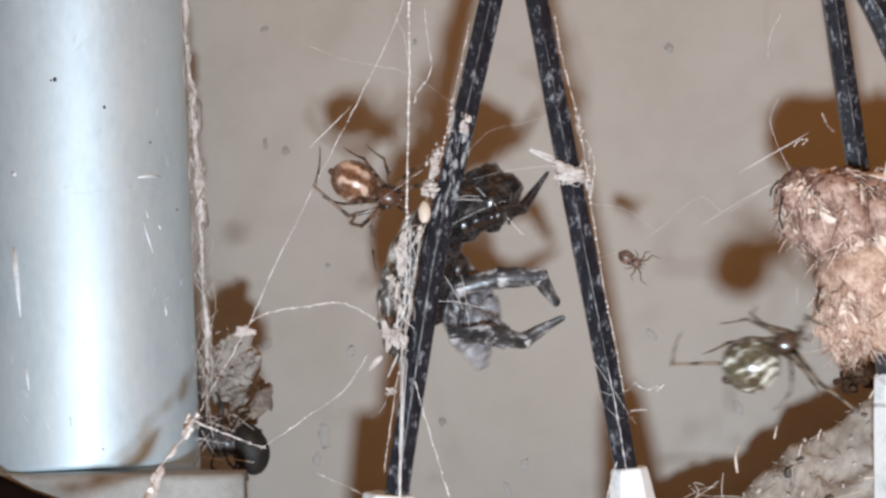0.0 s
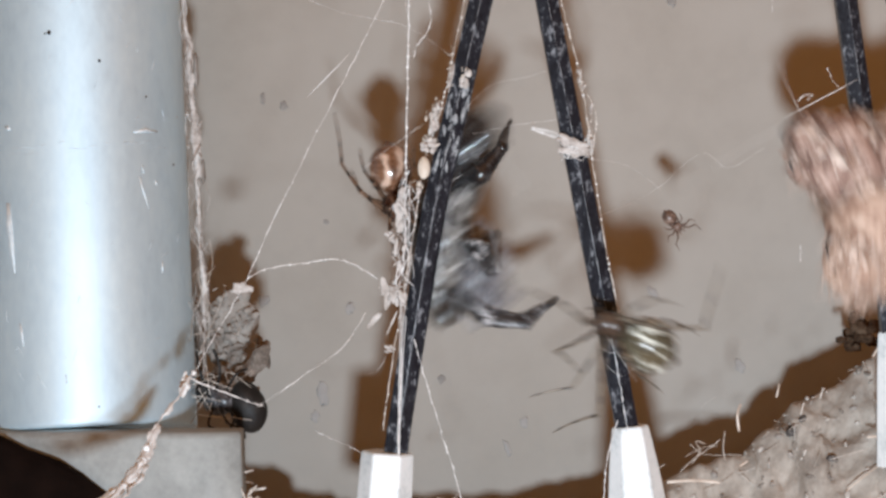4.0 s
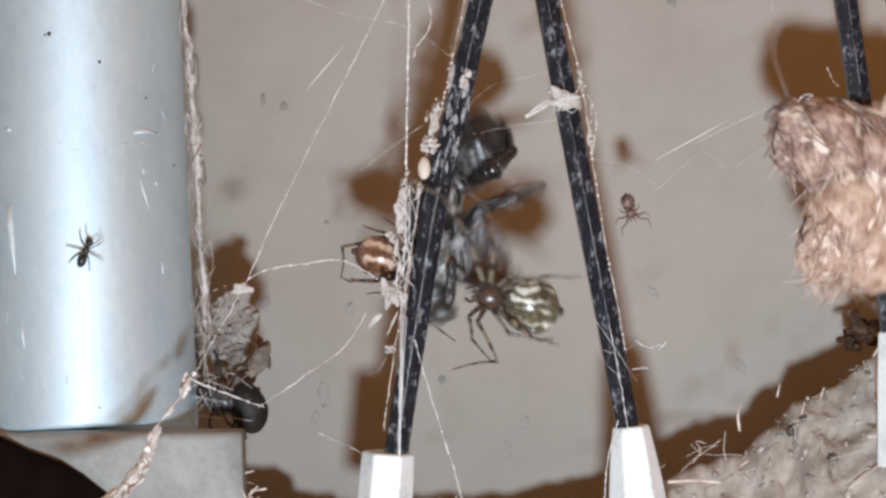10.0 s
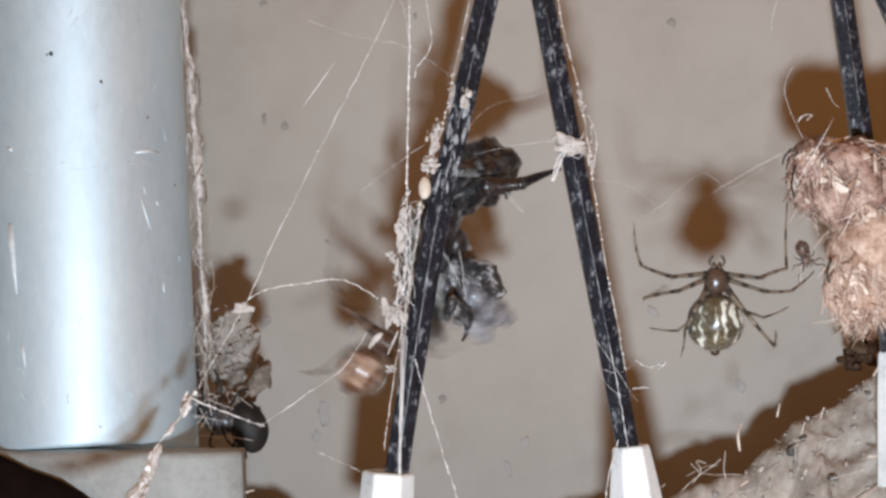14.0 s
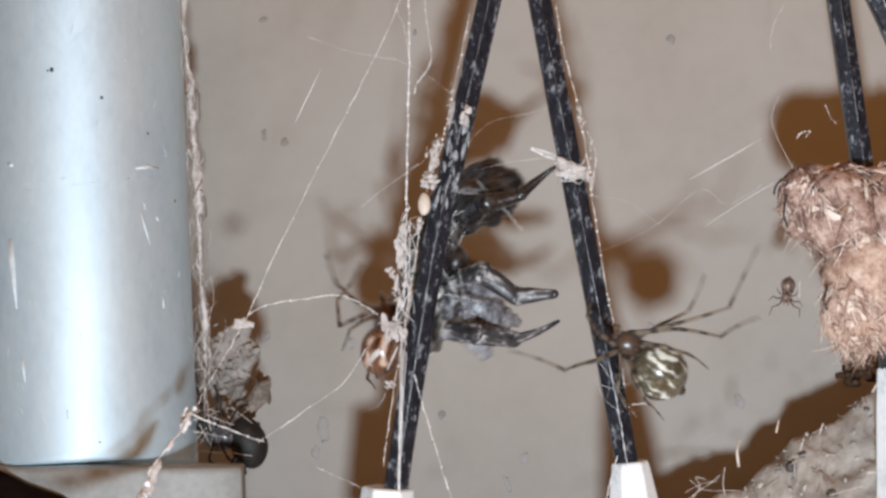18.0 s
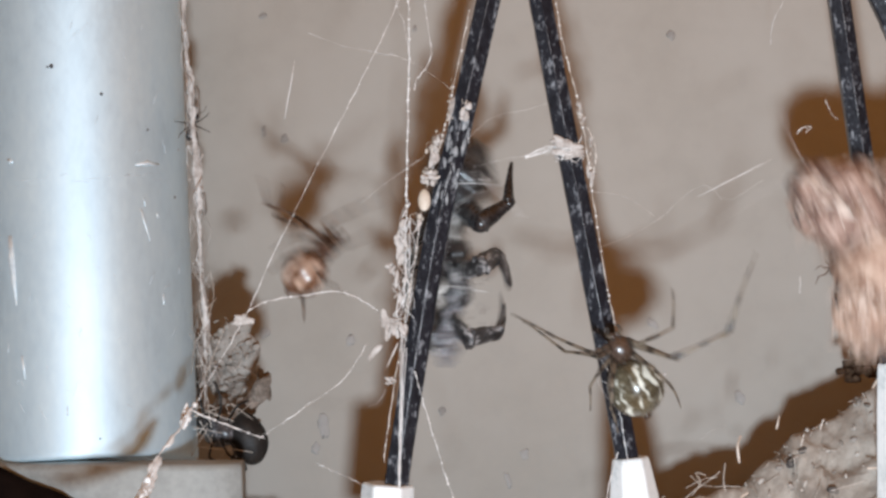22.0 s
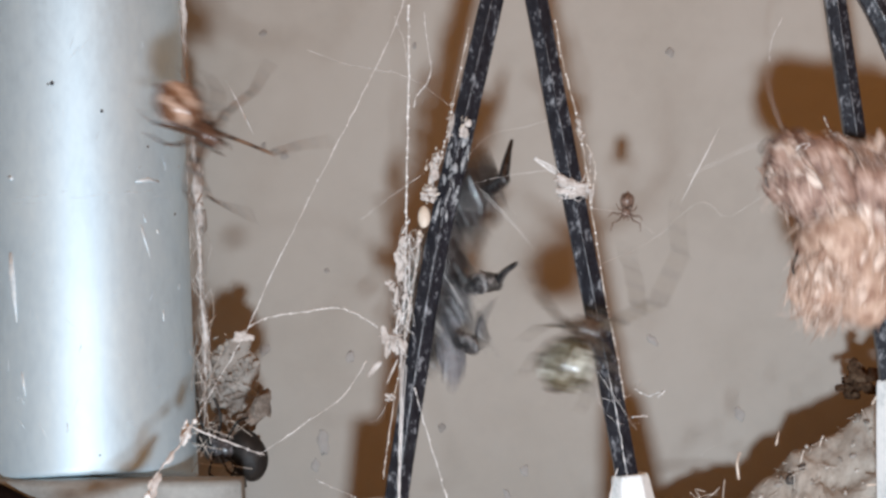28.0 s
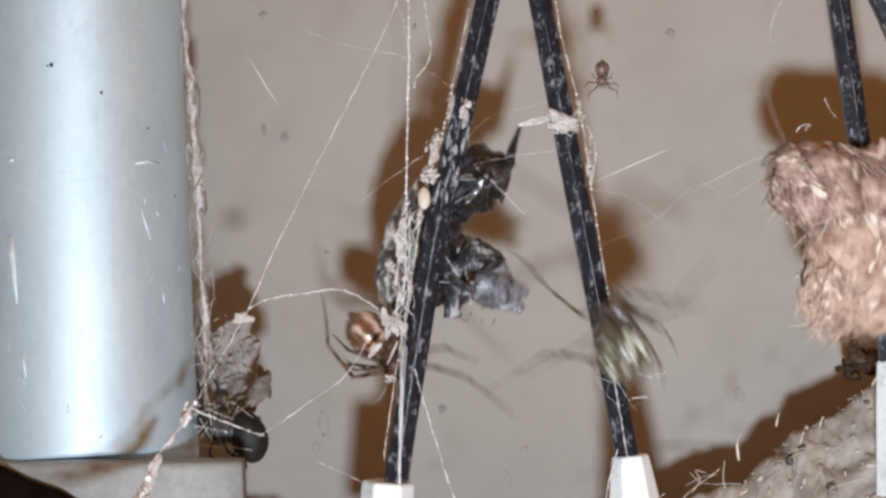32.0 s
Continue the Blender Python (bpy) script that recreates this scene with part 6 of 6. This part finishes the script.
    reach(pale_legs[0], [(0, 1436, 521, 1461, 537, 1489, 499), (1, 1482, 377, 1528, 407, 1563, 448), (2, 1502, 501, 1523, 441, 1503, 381),
        (3, 1209, 586, 1201, 551, 1199, 516), (4, 1046, 612, 1001, 577, 926, 547), (4.5, 1111, 528, 1166, 506, 1212, 427), (6.5,), (8,),
        (9, 876, 592, 856, 577, 831, 567), (10,), (11,), (14, 1345, 494, 1392, 477, 1395, 342), (14.5, 1300, 477, 1340, 427, 1360, 397),
        (17, 1236, 516, 1292, 531, 1362, 516), (18, 1202, 556, 1277, 570, 1347, 535), (19, 1171, 516, 1241, 521, 1331, 476),
        (20, 1240, 586, 1310, 531, 1368, 419), (21, 1121, 517, 1240, 502, 1300, 377), (22, 1196, 616, 1301, 563, 1346, 411),
        (23, 1196, 625, 1271, 583, 1366, 433), (24, 1120, 524, 1200, 501, 1289, 396), (25, 1161, 579, 1282, 534, 1347, 414),
        (25.5, 1197, 589, 1297, 560, 1352, 420), (28, 1167, 486, 1207, 401, 1203, 296), (29, 1192, 636, 1253, 571, 1273, 476),
        (30, 1142, 559, 1227, 549, 1232, 389), (31, 1187, 600, 1277, 557, 1265, 432), (32, 1132, 504, 1202, 520, 1267, 444)])
    reach(pale_legs[1], [(0,), (1, 1512, 478, 1547, 508, 1565, 453), (2,), (3, 1346, 586, 1390, 551, 1470, 466), (4, 1171, 619, 1246, 617, 1278, 507),
        (4.5,), (6.5, 881, 504, 869, 454, 901, 419), (7,), (8, 1061, 488, 1111, 512, 1195, 453), (9, 881, 577, 846, 587, 791, 607), (10,), (11,),
        (14, 1350, 517, 1400, 517, 1440, 482), (14.5, 1290, 542, 1330, 537, 1400, 514), (17, 1241, 521, 1302, 526, 1334, 396),
        (18, 1192, 548, 1292, 518, 1347, 405), (19, 1166, 521, 1236, 506, 1301, 496), (20, 1265, 600, 1352, 556, 1376, 419),
        (21, 1111, 477, 1141, 427, 1151, 387), (22, 1186, 613, 1291, 571, 1339, 431), (23, 1236, 628, 1326, 563, 1371, 413),
        (24, 1110, 521, 1190, 496, 1284, 346), (25, 1151, 574, 1272, 529, 1327, 454), (25.5, 1182, 579, 1267, 580, 1322, 460),
        (28, 1132, 501, 1122, 431, 1112, 381), (29, 1222, 641, 1268, 596, 1308, 561), (30, 1122, 539, 1162, 439, 1222, 409),
        (31, 1132, 589, 1167, 597, 1192, 597), (32, 1152, 545, 1212, 525, 1242, 515)])
    reach(pale_legs[2], [(0,), (1, 1490, 518, 1512, 583, 1562, 581), (2,), (3, 1271, 591, 1281, 586, 1269, 571), (4,), (6.5,),
        (7, 931, 564, 986, 557, 1036, 542), (8,), (9,), (10, 901, 526, 961, 526, 1030, 526), (11,), (14, 1325, 562, 1350, 564, 1395, 545),
        (14.5, 1270, 537, 1285, 557, 1280, 547), (17,), (18, 1171, 548, 1232, 518, 1249, 458), (19,), (20, 1210, 571, 1252, 546, 1283, 469), (21,),
        (22, 1151, 581, 1191, 561, 1191, 491), (23, 1161, 648, 1209, 685, 1249, 633), (24,), (25, 1166, 576, 1197, 504, 1182, 439),
        (25.5, 1182, 579, 1214, 519, 1182, 439), (28,), (29, 1152, 636, 1172, 656, 1187, 606), (30,), (32,)])
    reach(pale_legs[3], [(0, 1414, 602, 1446, 642, 1456, 665), (1, 1430, 518, 1434, 558, 1448, 628), (2,), (3, 1291, 601, 1336, 581, 1326, 551), (4,),
        (11,), (14, 1335, 574, 1370, 614, 1372, 587), (14.5,), (19,), (20, 1150, 646, 1145, 696, 1120, 726), (21,), (32,)])
    reach(pale_legs[4], [(0, 1358, 536, 1335, 516, 1346, 501), (1, 1349, 460, 1342, 439, 1364, 392), (2, 1342, 551, 1332, 506, 1372, 481),
        (3, 1176, 611, 1136, 614, 1119, 559), (4, 1041, 632, 986, 657, 1031, 702), (4.5, 986, 494, 931, 534, 872, 640), (6.5,),
        (7, 821, 599, 791, 584, 771, 599), (8, 906, 537, 931, 587, 986, 599), (9, 879, 667, 851, 704, 784, 632), (10, 831, 596, 836, 636, 871, 676),
        (11, 816, 591, 823, 691, 891, 701), (14, 1190, 492, 1135, 472, 1122, 397), (14.5, 1190, 487, 1145, 467, 1130, 397),
        (17, 1111, 536, 1081, 576, 991, 616), (18, 1061, 563, 1041, 533, 1041, 478), (19, 1031, 526, 986, 496, 936, 436),
        (20, 1095, 576, 1040, 566, 1000, 526), (21, 1001, 487, 961, 457, 919, 422), (22, 1051, 606, 981, 576, 906, 536),
        (23, 1051, 663, 976, 643, 891, 593), (24, 1000, 506, 935, 476, 925, 426), (25, 1006, 606, 995, 574, 1012, 534),
        (25.5, 1031, 609, 991, 579, 987, 519), (28, 1002, 526, 962, 481, 932, 411), (29, 1047, 626, 1017, 596, 1002, 546),
        (30, 1012, 509, 962, 449, 907, 384), (31, 1032, 592, 987, 582, 937, 557), (32, 1032, 544, 961, 484, 906, 429)])
    reach(pale_legs[5], [(0, 1280, 614, 1194, 607, 1211, 549), (1, 1342, 548, 1264, 528, 1219, 437), (2, 1347, 609, 1267, 566, 1247, 491),
        (3, 1244, 666, 1251, 738, 1173, 698), (4, 1066, 697, 1061, 771, 982, 801), (4.5, 961, 584, 952, 663, 877, 723),
        (6.5, 851, 604, 881, 664, 831, 663), (7, 846, 654, 856, 676, 766, 684), (8, 986, 612, 901, 649, 776, 597), (9, 896, 697, 911, 727, 843, 737),
        (10, 846, 606, 881, 676, 801, 691), (11, 851, 601, 881, 646, 1051, 631), (14, 1200, 517, 1140, 530, 1180, 507), (14.5,), (17,),
        (18, 1051, 613, 1001, 629, 901, 594), (19, 1051, 476, 1041, 461, 1001, 461), (20, 1100, 606, 1045, 586, 1000, 551),
        (21, 1021, 447, 991, 417, 976, 337), (22, 1061, 613, 1001, 603, 916, 541), (23, 1056, 633, 1034, 613, 1051, 585), (24,),
        (25, 1041, 594, 981, 634, 852, 598), (25.5, 1061, 629, 1001, 669, 881, 689), (28, 1012, 541, 977, 496, 947, 441),
        (29, 1052, 681, 982, 706, 887, 696), (30,), (31, 1012, 635, 921, 645, 761, 692), (32, 1051, 624, 971, 609, 851, 684)])
    reach(pale_legs[6], [(0,), (2,), (3, 1201, 631, 1176, 681, 1191, 716), (4, 1011, 727, 991, 756, 892, 749), (4.5, 966, 534, 956, 594, 955, 663),
        (6.5,), (7, 881, 644, 871, 659, 851, 674), (8, 986, 607, 961, 677, 901, 732), (9,), (10, 901, 626, 960, 641, 980, 636),
        (11, 931, 601, 949, 661, 946, 726), (14, 1230, 577, 1200, 587, 1150, 582), (14.5,), (18,), (19, 1061, 606, 991, 646, 896, 654),
        (20, 1130, 666, 1075, 711, 965, 754), (21, 1021, 587, 971, 592, 931, 595), (22,), (23,), (24, 1000, 536, 960, 586, 910, 606), (25,), (31,),
        (32, 1011, 624, 931, 644, 861, 694)])
    reach(pale_legs[7], [(0,), (32,)])
    reach(red_legs[0], [(0, 599, 347, 555, 289, 565, 220), (1, 640, 329, 600, 297, 580, 236), (2, 591, 382, 565, 301, 597, 206),
        (3, 622, 361, 597, 327, 582, 237), (4, 642, 378, 607, 328, 594, 238), (6.5,), (7, 652, 385, 642, 355, 662, 335),
        (8, 652, 477, 632, 437, 627, 368), (9, 602, 592, 562, 637, 555, 757), (10, 671, 533, 626, 533, 606, 526), (12,),
        (13, 850, 585, 890, 560, 1005, 512), (14,), (21,), (23, 493, 353, 511, 333, 601, 335), (25,), (25.5, 386, 138, 366, 178, 381, 208),
        (28, 345, 250, 370, 301, 451, 331), (29, 481, 385, 476, 401, 496, 421), (30,), (31,), (32, 626, 652, 581, 594, 571, 504)])
    reach(red_legs[1], [(0, 640, 359, 619, 354, 629, 334), (1, 680, 347, 665, 357, 690, 342), (2, 631, 437, 608, 467, 631, 492),
        (3, 672, 371, 662, 386, 692, 371), (4, 692, 407, 692, 457, 697, 487), (6.5, 622, 474, 597, 514, 577, 564), (7,), (12,),
        (13, 840, 640, 890, 665, 915, 685), (14,), (21,), (23, 521, 398, 551, 385, 598, 365), (25,), (25.5, 371, 128, 401, 118, 431, 108), (28,),
        (29, 511, 365, 516, 406, 536, 436), (30,), (31,), (32, 651, 634, 621, 629, 611, 624)])
    reach(red_legs[2], [(0, 650, 379, 660, 410, 665, 440), (1, 690, 367, 680, 382, 700, 347), (2,), (3, 692, 396, 674, 416, 692, 426), (4,), (8,),
        (9, 612, 602, 577, 632, 567, 627), (10,), (21,), (23, 511, 453, 536, 473, 626, 475), (25, 602, 443, 642, 458, 652, 463), (25.5,), (28,),
        (29, 541, 360, 571, 375, 561, 416), (30,), (32,)])
    reach(red_legs[3], [(0,), (8,), (9, 602, 559, 550, 570, 534, 509), (10,), (21,), (23, 489, 483, 501, 528, 526, 568), (25,), (28,),
        (29, 441, 330, 416, 335, 411, 320), (30,), (31, 601, 567, 571, 567, 549, 487), (32,)])
    reach(red_legs[4], [(0,), (4,), (6.5, 572, 354, 542, 364, 527, 424), (7, 642, 330, 667, 300, 697, 275), (8,), (9,),
        (10, 651, 434, 607, 473, 604, 526), (12, 691, 319, 676, 389, 701, 449), (13,), (14, 620, 552, 585, 492, 610, 292),
        (14.5, 640, 567, 590, 537, 585, 397), (17, 591, 516, 516, 516, 521, 416), (18, 601, 552, 598, 504, 641, 439),
        (19, 621, 485, 571, 495, 506, 410), (20, 561, 518, 533, 436, 564, 272), (21, 641, 387, 611, 397, 576, 427), (23, 416, 371, 367, 333, 426, 188),
        (25, 482, 391, 432, 383, 352, 373), (25.5,), (28, 400, 190, 481, 222, 591, 200), (29, 536, 315, 561, 295, 641, 280),
        (30, 521, 419, 491, 379, 466, 269), (31,), (32,)])
    reach(red_legs[5], [(0,), (14,), (14.5, 640, 577, 610, 597, 600, 567), (17, 581, 581, 541, 584, 553, 626), (18,),
        (19, 621, 465, 591, 475, 576, 440), (20, 576, 516, 561, 481, 616, 409), (21, 621, 347, 561, 345, 526, 343), (23, 426, 378, 386, 343, 401, 243),
        (25,), (25.5,), (28, 400, 150, 450, 110, 480, 60), (29, 531, 315, 546, 290, 551, 280), (30,), (31, 621, 497, 591, 467, 593, 397), (32,)])
    reach(red_legs[6], [(0,), (13,), (14, 630, 562, 590, 532, 585, 482), (14.5,), (17, 601, 546, 581, 536, 561, 506), (18,), (19,),
        (20, 586, 558, 573, 576, 584, 521), (21,), (25,), (25.5, 451, 264, 511, 302, 586, 282), (28,), (29,), (30, 591, 504, 561, 535, 521, 560),
        (31,), (32,)])
    reach(red_legs[7], [(0,), (13,), (14, 620, 622, 560, 672, 535, 662), (14.5,), (17,), (18, 661, 614, 651, 644, 666, 664), (19,), (25,),
        (25.5, 456, 259, 511, 269, 602, 234), (28,), (29, 426, 290, 392, 260, 425, 200), (30, 561, 520, 516, 565, 526, 650), (31,), (32,)])
    reach(prey_limbs[0], [(0, 882, 339, 927, 329, 983, 249), (1, 871, 297, 921, 305, 981, 299), (2, 861, 391, 896, 331, 931, 291),
        (3, 871, 337, 906, 337, 956, 312), (4, 851, 347, 891, 298, 906, 253), (4.5, 871, 295, 911, 314, 931, 225), (6.5, 861, 354, 906, 344, 941, 344),
        (7, 871, 335, 916, 295, 961, 196), (8, 841, 308, 891, 298, 851, 258), (9, 871, 368, 921, 338, 1000, 268), (10, 871, 337, 906, 307, 901, 267),
        (11, 851, 361, 895, 321, 905, 306), (12, 862, 308, 912, 316, 992, 298), (13, 860, 320, 920, 315, 1000, 300),
        (14, 860, 332, 930, 327, 990, 302), (14.5, 870, 337, 940, 347, 1000, 327), (17, 881, 296, 921, 246, 966, 186),
        (18, 861, 333, 931, 318, 991, 263), (19, 871, 306, 916, 246, 911, 156), (20, 881, 357, 921, 327, 980, 282), (21, 871, 347, 941, 342, 881, 287),
        (22, 851, 375, 901, 340, 906, 270), (23, 871, 333, 916, 333, 966, 268), (24, 851, 326, 890, 296, 910, 227),
        (25, 852, 313, 912, 344, 1002, 294), (25.5, 862, 349, 882, 319, 862, 299), (28, 862, 281, 892, 271, 907, 200),
        (29, 852, 335, 932, 330, 992, 295), (30, 872, 319, 927, 299, 992, 249), (31, 872, 337, 947, 317, 992, 267), (32, 862, 294, 902, 274, 922, 209)], lift=-0.001)
    reach(prey_limbs[1], [(0, 882, 452, 957, 450, 987, 496), (1, 851, 417, 901, 412, 941, 402), (2, 851, 481, 881, 532, 901, 552),
        (3, 851, 466, 866, 496, 861, 546), (4, 851, 477, 871, 517, 881, 437), (4.5, 852, 464, 891, 504, 882, 524), (6.5, 851, 404, 876, 464, 891, 554),
        (7, 861, 414, 886, 395, 861, 375), (8, 881, 468, 931, 458, 951, 348), (9, 851, 527, 881, 517, 931, 557), (10, 851, 407, 901, 387, 961, 367),
        (11, 871, 411, 920, 421, 960, 421), (12, 862, 429, 892, 479, 932, 529), (13, 850, 430, 895, 405, 925, 440), (14, 860, 482, 880, 522, 860, 502),
        (14.5, 850, 417, 890, 447, 950, 427), (17, 851, 406, 891, 396, 901, 446), (18, 851, 454, 921, 504, 1001, 493),
        (19, 861, 356, 901, 346, 951, 336), (20, 871, 506, 941, 501, 1005, 486), (21, 851, 367, 891, 397, 901, 387),
        (22, 851, 451, 881, 431, 901, 481), (23, 861, 483, 931, 503, 986, 503), (24, 861, 366, 890, 336, 890, 366), (25, 842, 364, 892, 374, 952, 374),
        (25.5, 852, 459, 902, 479, 982, 504), (28, 852, 451, 882, 451, 912, 421), (29, 842, 466, 882, 516, 922, 546),
        (30, 831, 459, 851, 489, 871, 519), (31, 882, 402, 962, 407, 982, 457), (32, 841, 424, 881, 444, 851, 464)], lift=-0.001)
    reach(prey_limbs[2], [(0, 861, 551, 927, 566, 1003, 521), (1, 851, 547, 896, 548, 851, 497), (2, 861, 592, 921, 582, 1002, 511),
        (3, 826, 586, 851, 606, 871, 586), (4, 872, 607, 941, 607, 986, 567), (4.5, 802, 584, 842, 594, 842, 584), (6.5, 802, 564, 821, 594, 817, 584),
        (7, 811, 544, 851, 564, 861, 514), (8, 851, 517, 881, 497, 921, 468), (9, 811, 572, 881, 562, 961, 537), (10, 801, 516, 851, 536, 881, 526),
        (11, 821, 471, 861, 481, 831, 511), (12, 812, 499, 852, 539, 892, 569), (13, 820, 570, 880, 575, 890, 550), (14, 800, 542, 830, 562, 820, 602),
        (14.5, 820, 547, 870, 557, 890, 527), (17, 811, 506, 851, 526, 831, 476), (18, 841, 564, 911, 574, 1001, 538),
        (19, 811, 485, 861, 526, 871, 476), (20, 861, 551, 911, 581, 1000, 566), (21, 801, 447, 831, 477, 841, 467),
        (22, 831, 581, 881, 571, 891, 521), (23, 851, 558, 921, 573, 981, 543), (24, 801, 476, 831, 496, 851, 466), (25, 832, 549, 882, 529, 957, 469),
        (25.5, 821, 579, 841, 589, 831, 559), (28, 832, 561, 852, 551, 852, 501), (29, 852, 556, 912, 546, 972, 491),
        (30, 801, 539, 841, 559, 861, 519), (31, 841, 552, 932, 532, 982, 502), (32, 801, 464, 831, 494, 841, 504)], lift=-0.001)
    # seconds, place on the plan grid, turn
    band_rows = [(0, 1010, 264, -61), (1, 1014, 285, -113), (2, 1017, 301, -83), (3, 1020, 315, -87), (4, 1016, 296, -69), (4.5, 999, 205, -106),
        (6.5, 1024, 336, -96), (7, 1002, 220, -60), (8, 1024, 338, -65), (9, 1014, 283, -43), (10, 1000, 212, -119), (11, 1024, 339, -75),
        (12, 1016, 293, -102), (13, 1019, 312, -58), (14, 1009, 257, -157), (14.5, 1021, 322, -103), (17, 998, 201, -65), (18, 1012, 273, -64),
        (19, 996, 191, -68), (20, 1015, 292, -74), (21, 1013, 277, -94), (22, 1006, 242, -106), (23, 1016, 293, -63), (24, 1005, 237, -84),
        (25, 1016, 296, -82), (25.5, 1022, 324, -81), (28, 1013, 281, -53), (29, 1020, 317, -52), (30, 1011, 271, -42), (31, 1015, 292, -43),
        (32, 998, 199, -98)]
    walk(wrap, [(t, Matrix.Translation(spot(u + 2, v + 4))) for t, u, v, turn in band_rows])
    walk(tether, [(t, pose(-0.0003, -0.001, 0.0004, 0, turn, 0)) for t, u, v, turn in band_rows])
    drift_rows = [(0, 1377, 229, 60), (1, 1413, 222, 54), (2, 1425, 250, 49), (3, 1462, 299, 39), (4, 1451, 213, 62), (7, 1331, 198, 51),
        (9, 1254, 263, 61), (12, 1197, 313, 61), (13, 1197, 335, 59), (14, 1440, 274, 29), (17, 1282, 356, 51), (19, 1318, 153, 64),
        (21, 1438, 174, 45), (22, 1301, 296, 63), (23, 1282, 402, 93), (25, 1229, 276, 68), (25.5, 1200, 312, 56), (28, 1243, 241, 27),
        (30, 1267, 256, 63), (31, 1127, 307, 120), (32, 1126, 274, 66)]
    walk(drift_one, [(t, Matrix.Translation(spot(u, v, -4)) @ pose(0, 0, 0, 0, turn, 0)) for t, u, v, turn in drift_rows])
    stray_rows = [(0, 584, 182, 45), (27.5, 446, 136, -23), (28, 425, 140, -27), (29, 426, 192, -32), (30, 456, 186, -22), (31, 514, 260, -31),
        (32, 465, 125, -32)]
    walk(drift_two, [(t, Matrix.Translation(spot(u, v, -3)) @ pose(0, 0, 0, 0, turn, 0)) for t, u, v, turn in stray_rows])
    for limb in tiny_legs:
        reach(limb, [(0,), (32,)], lift=-0.0004)


motions()
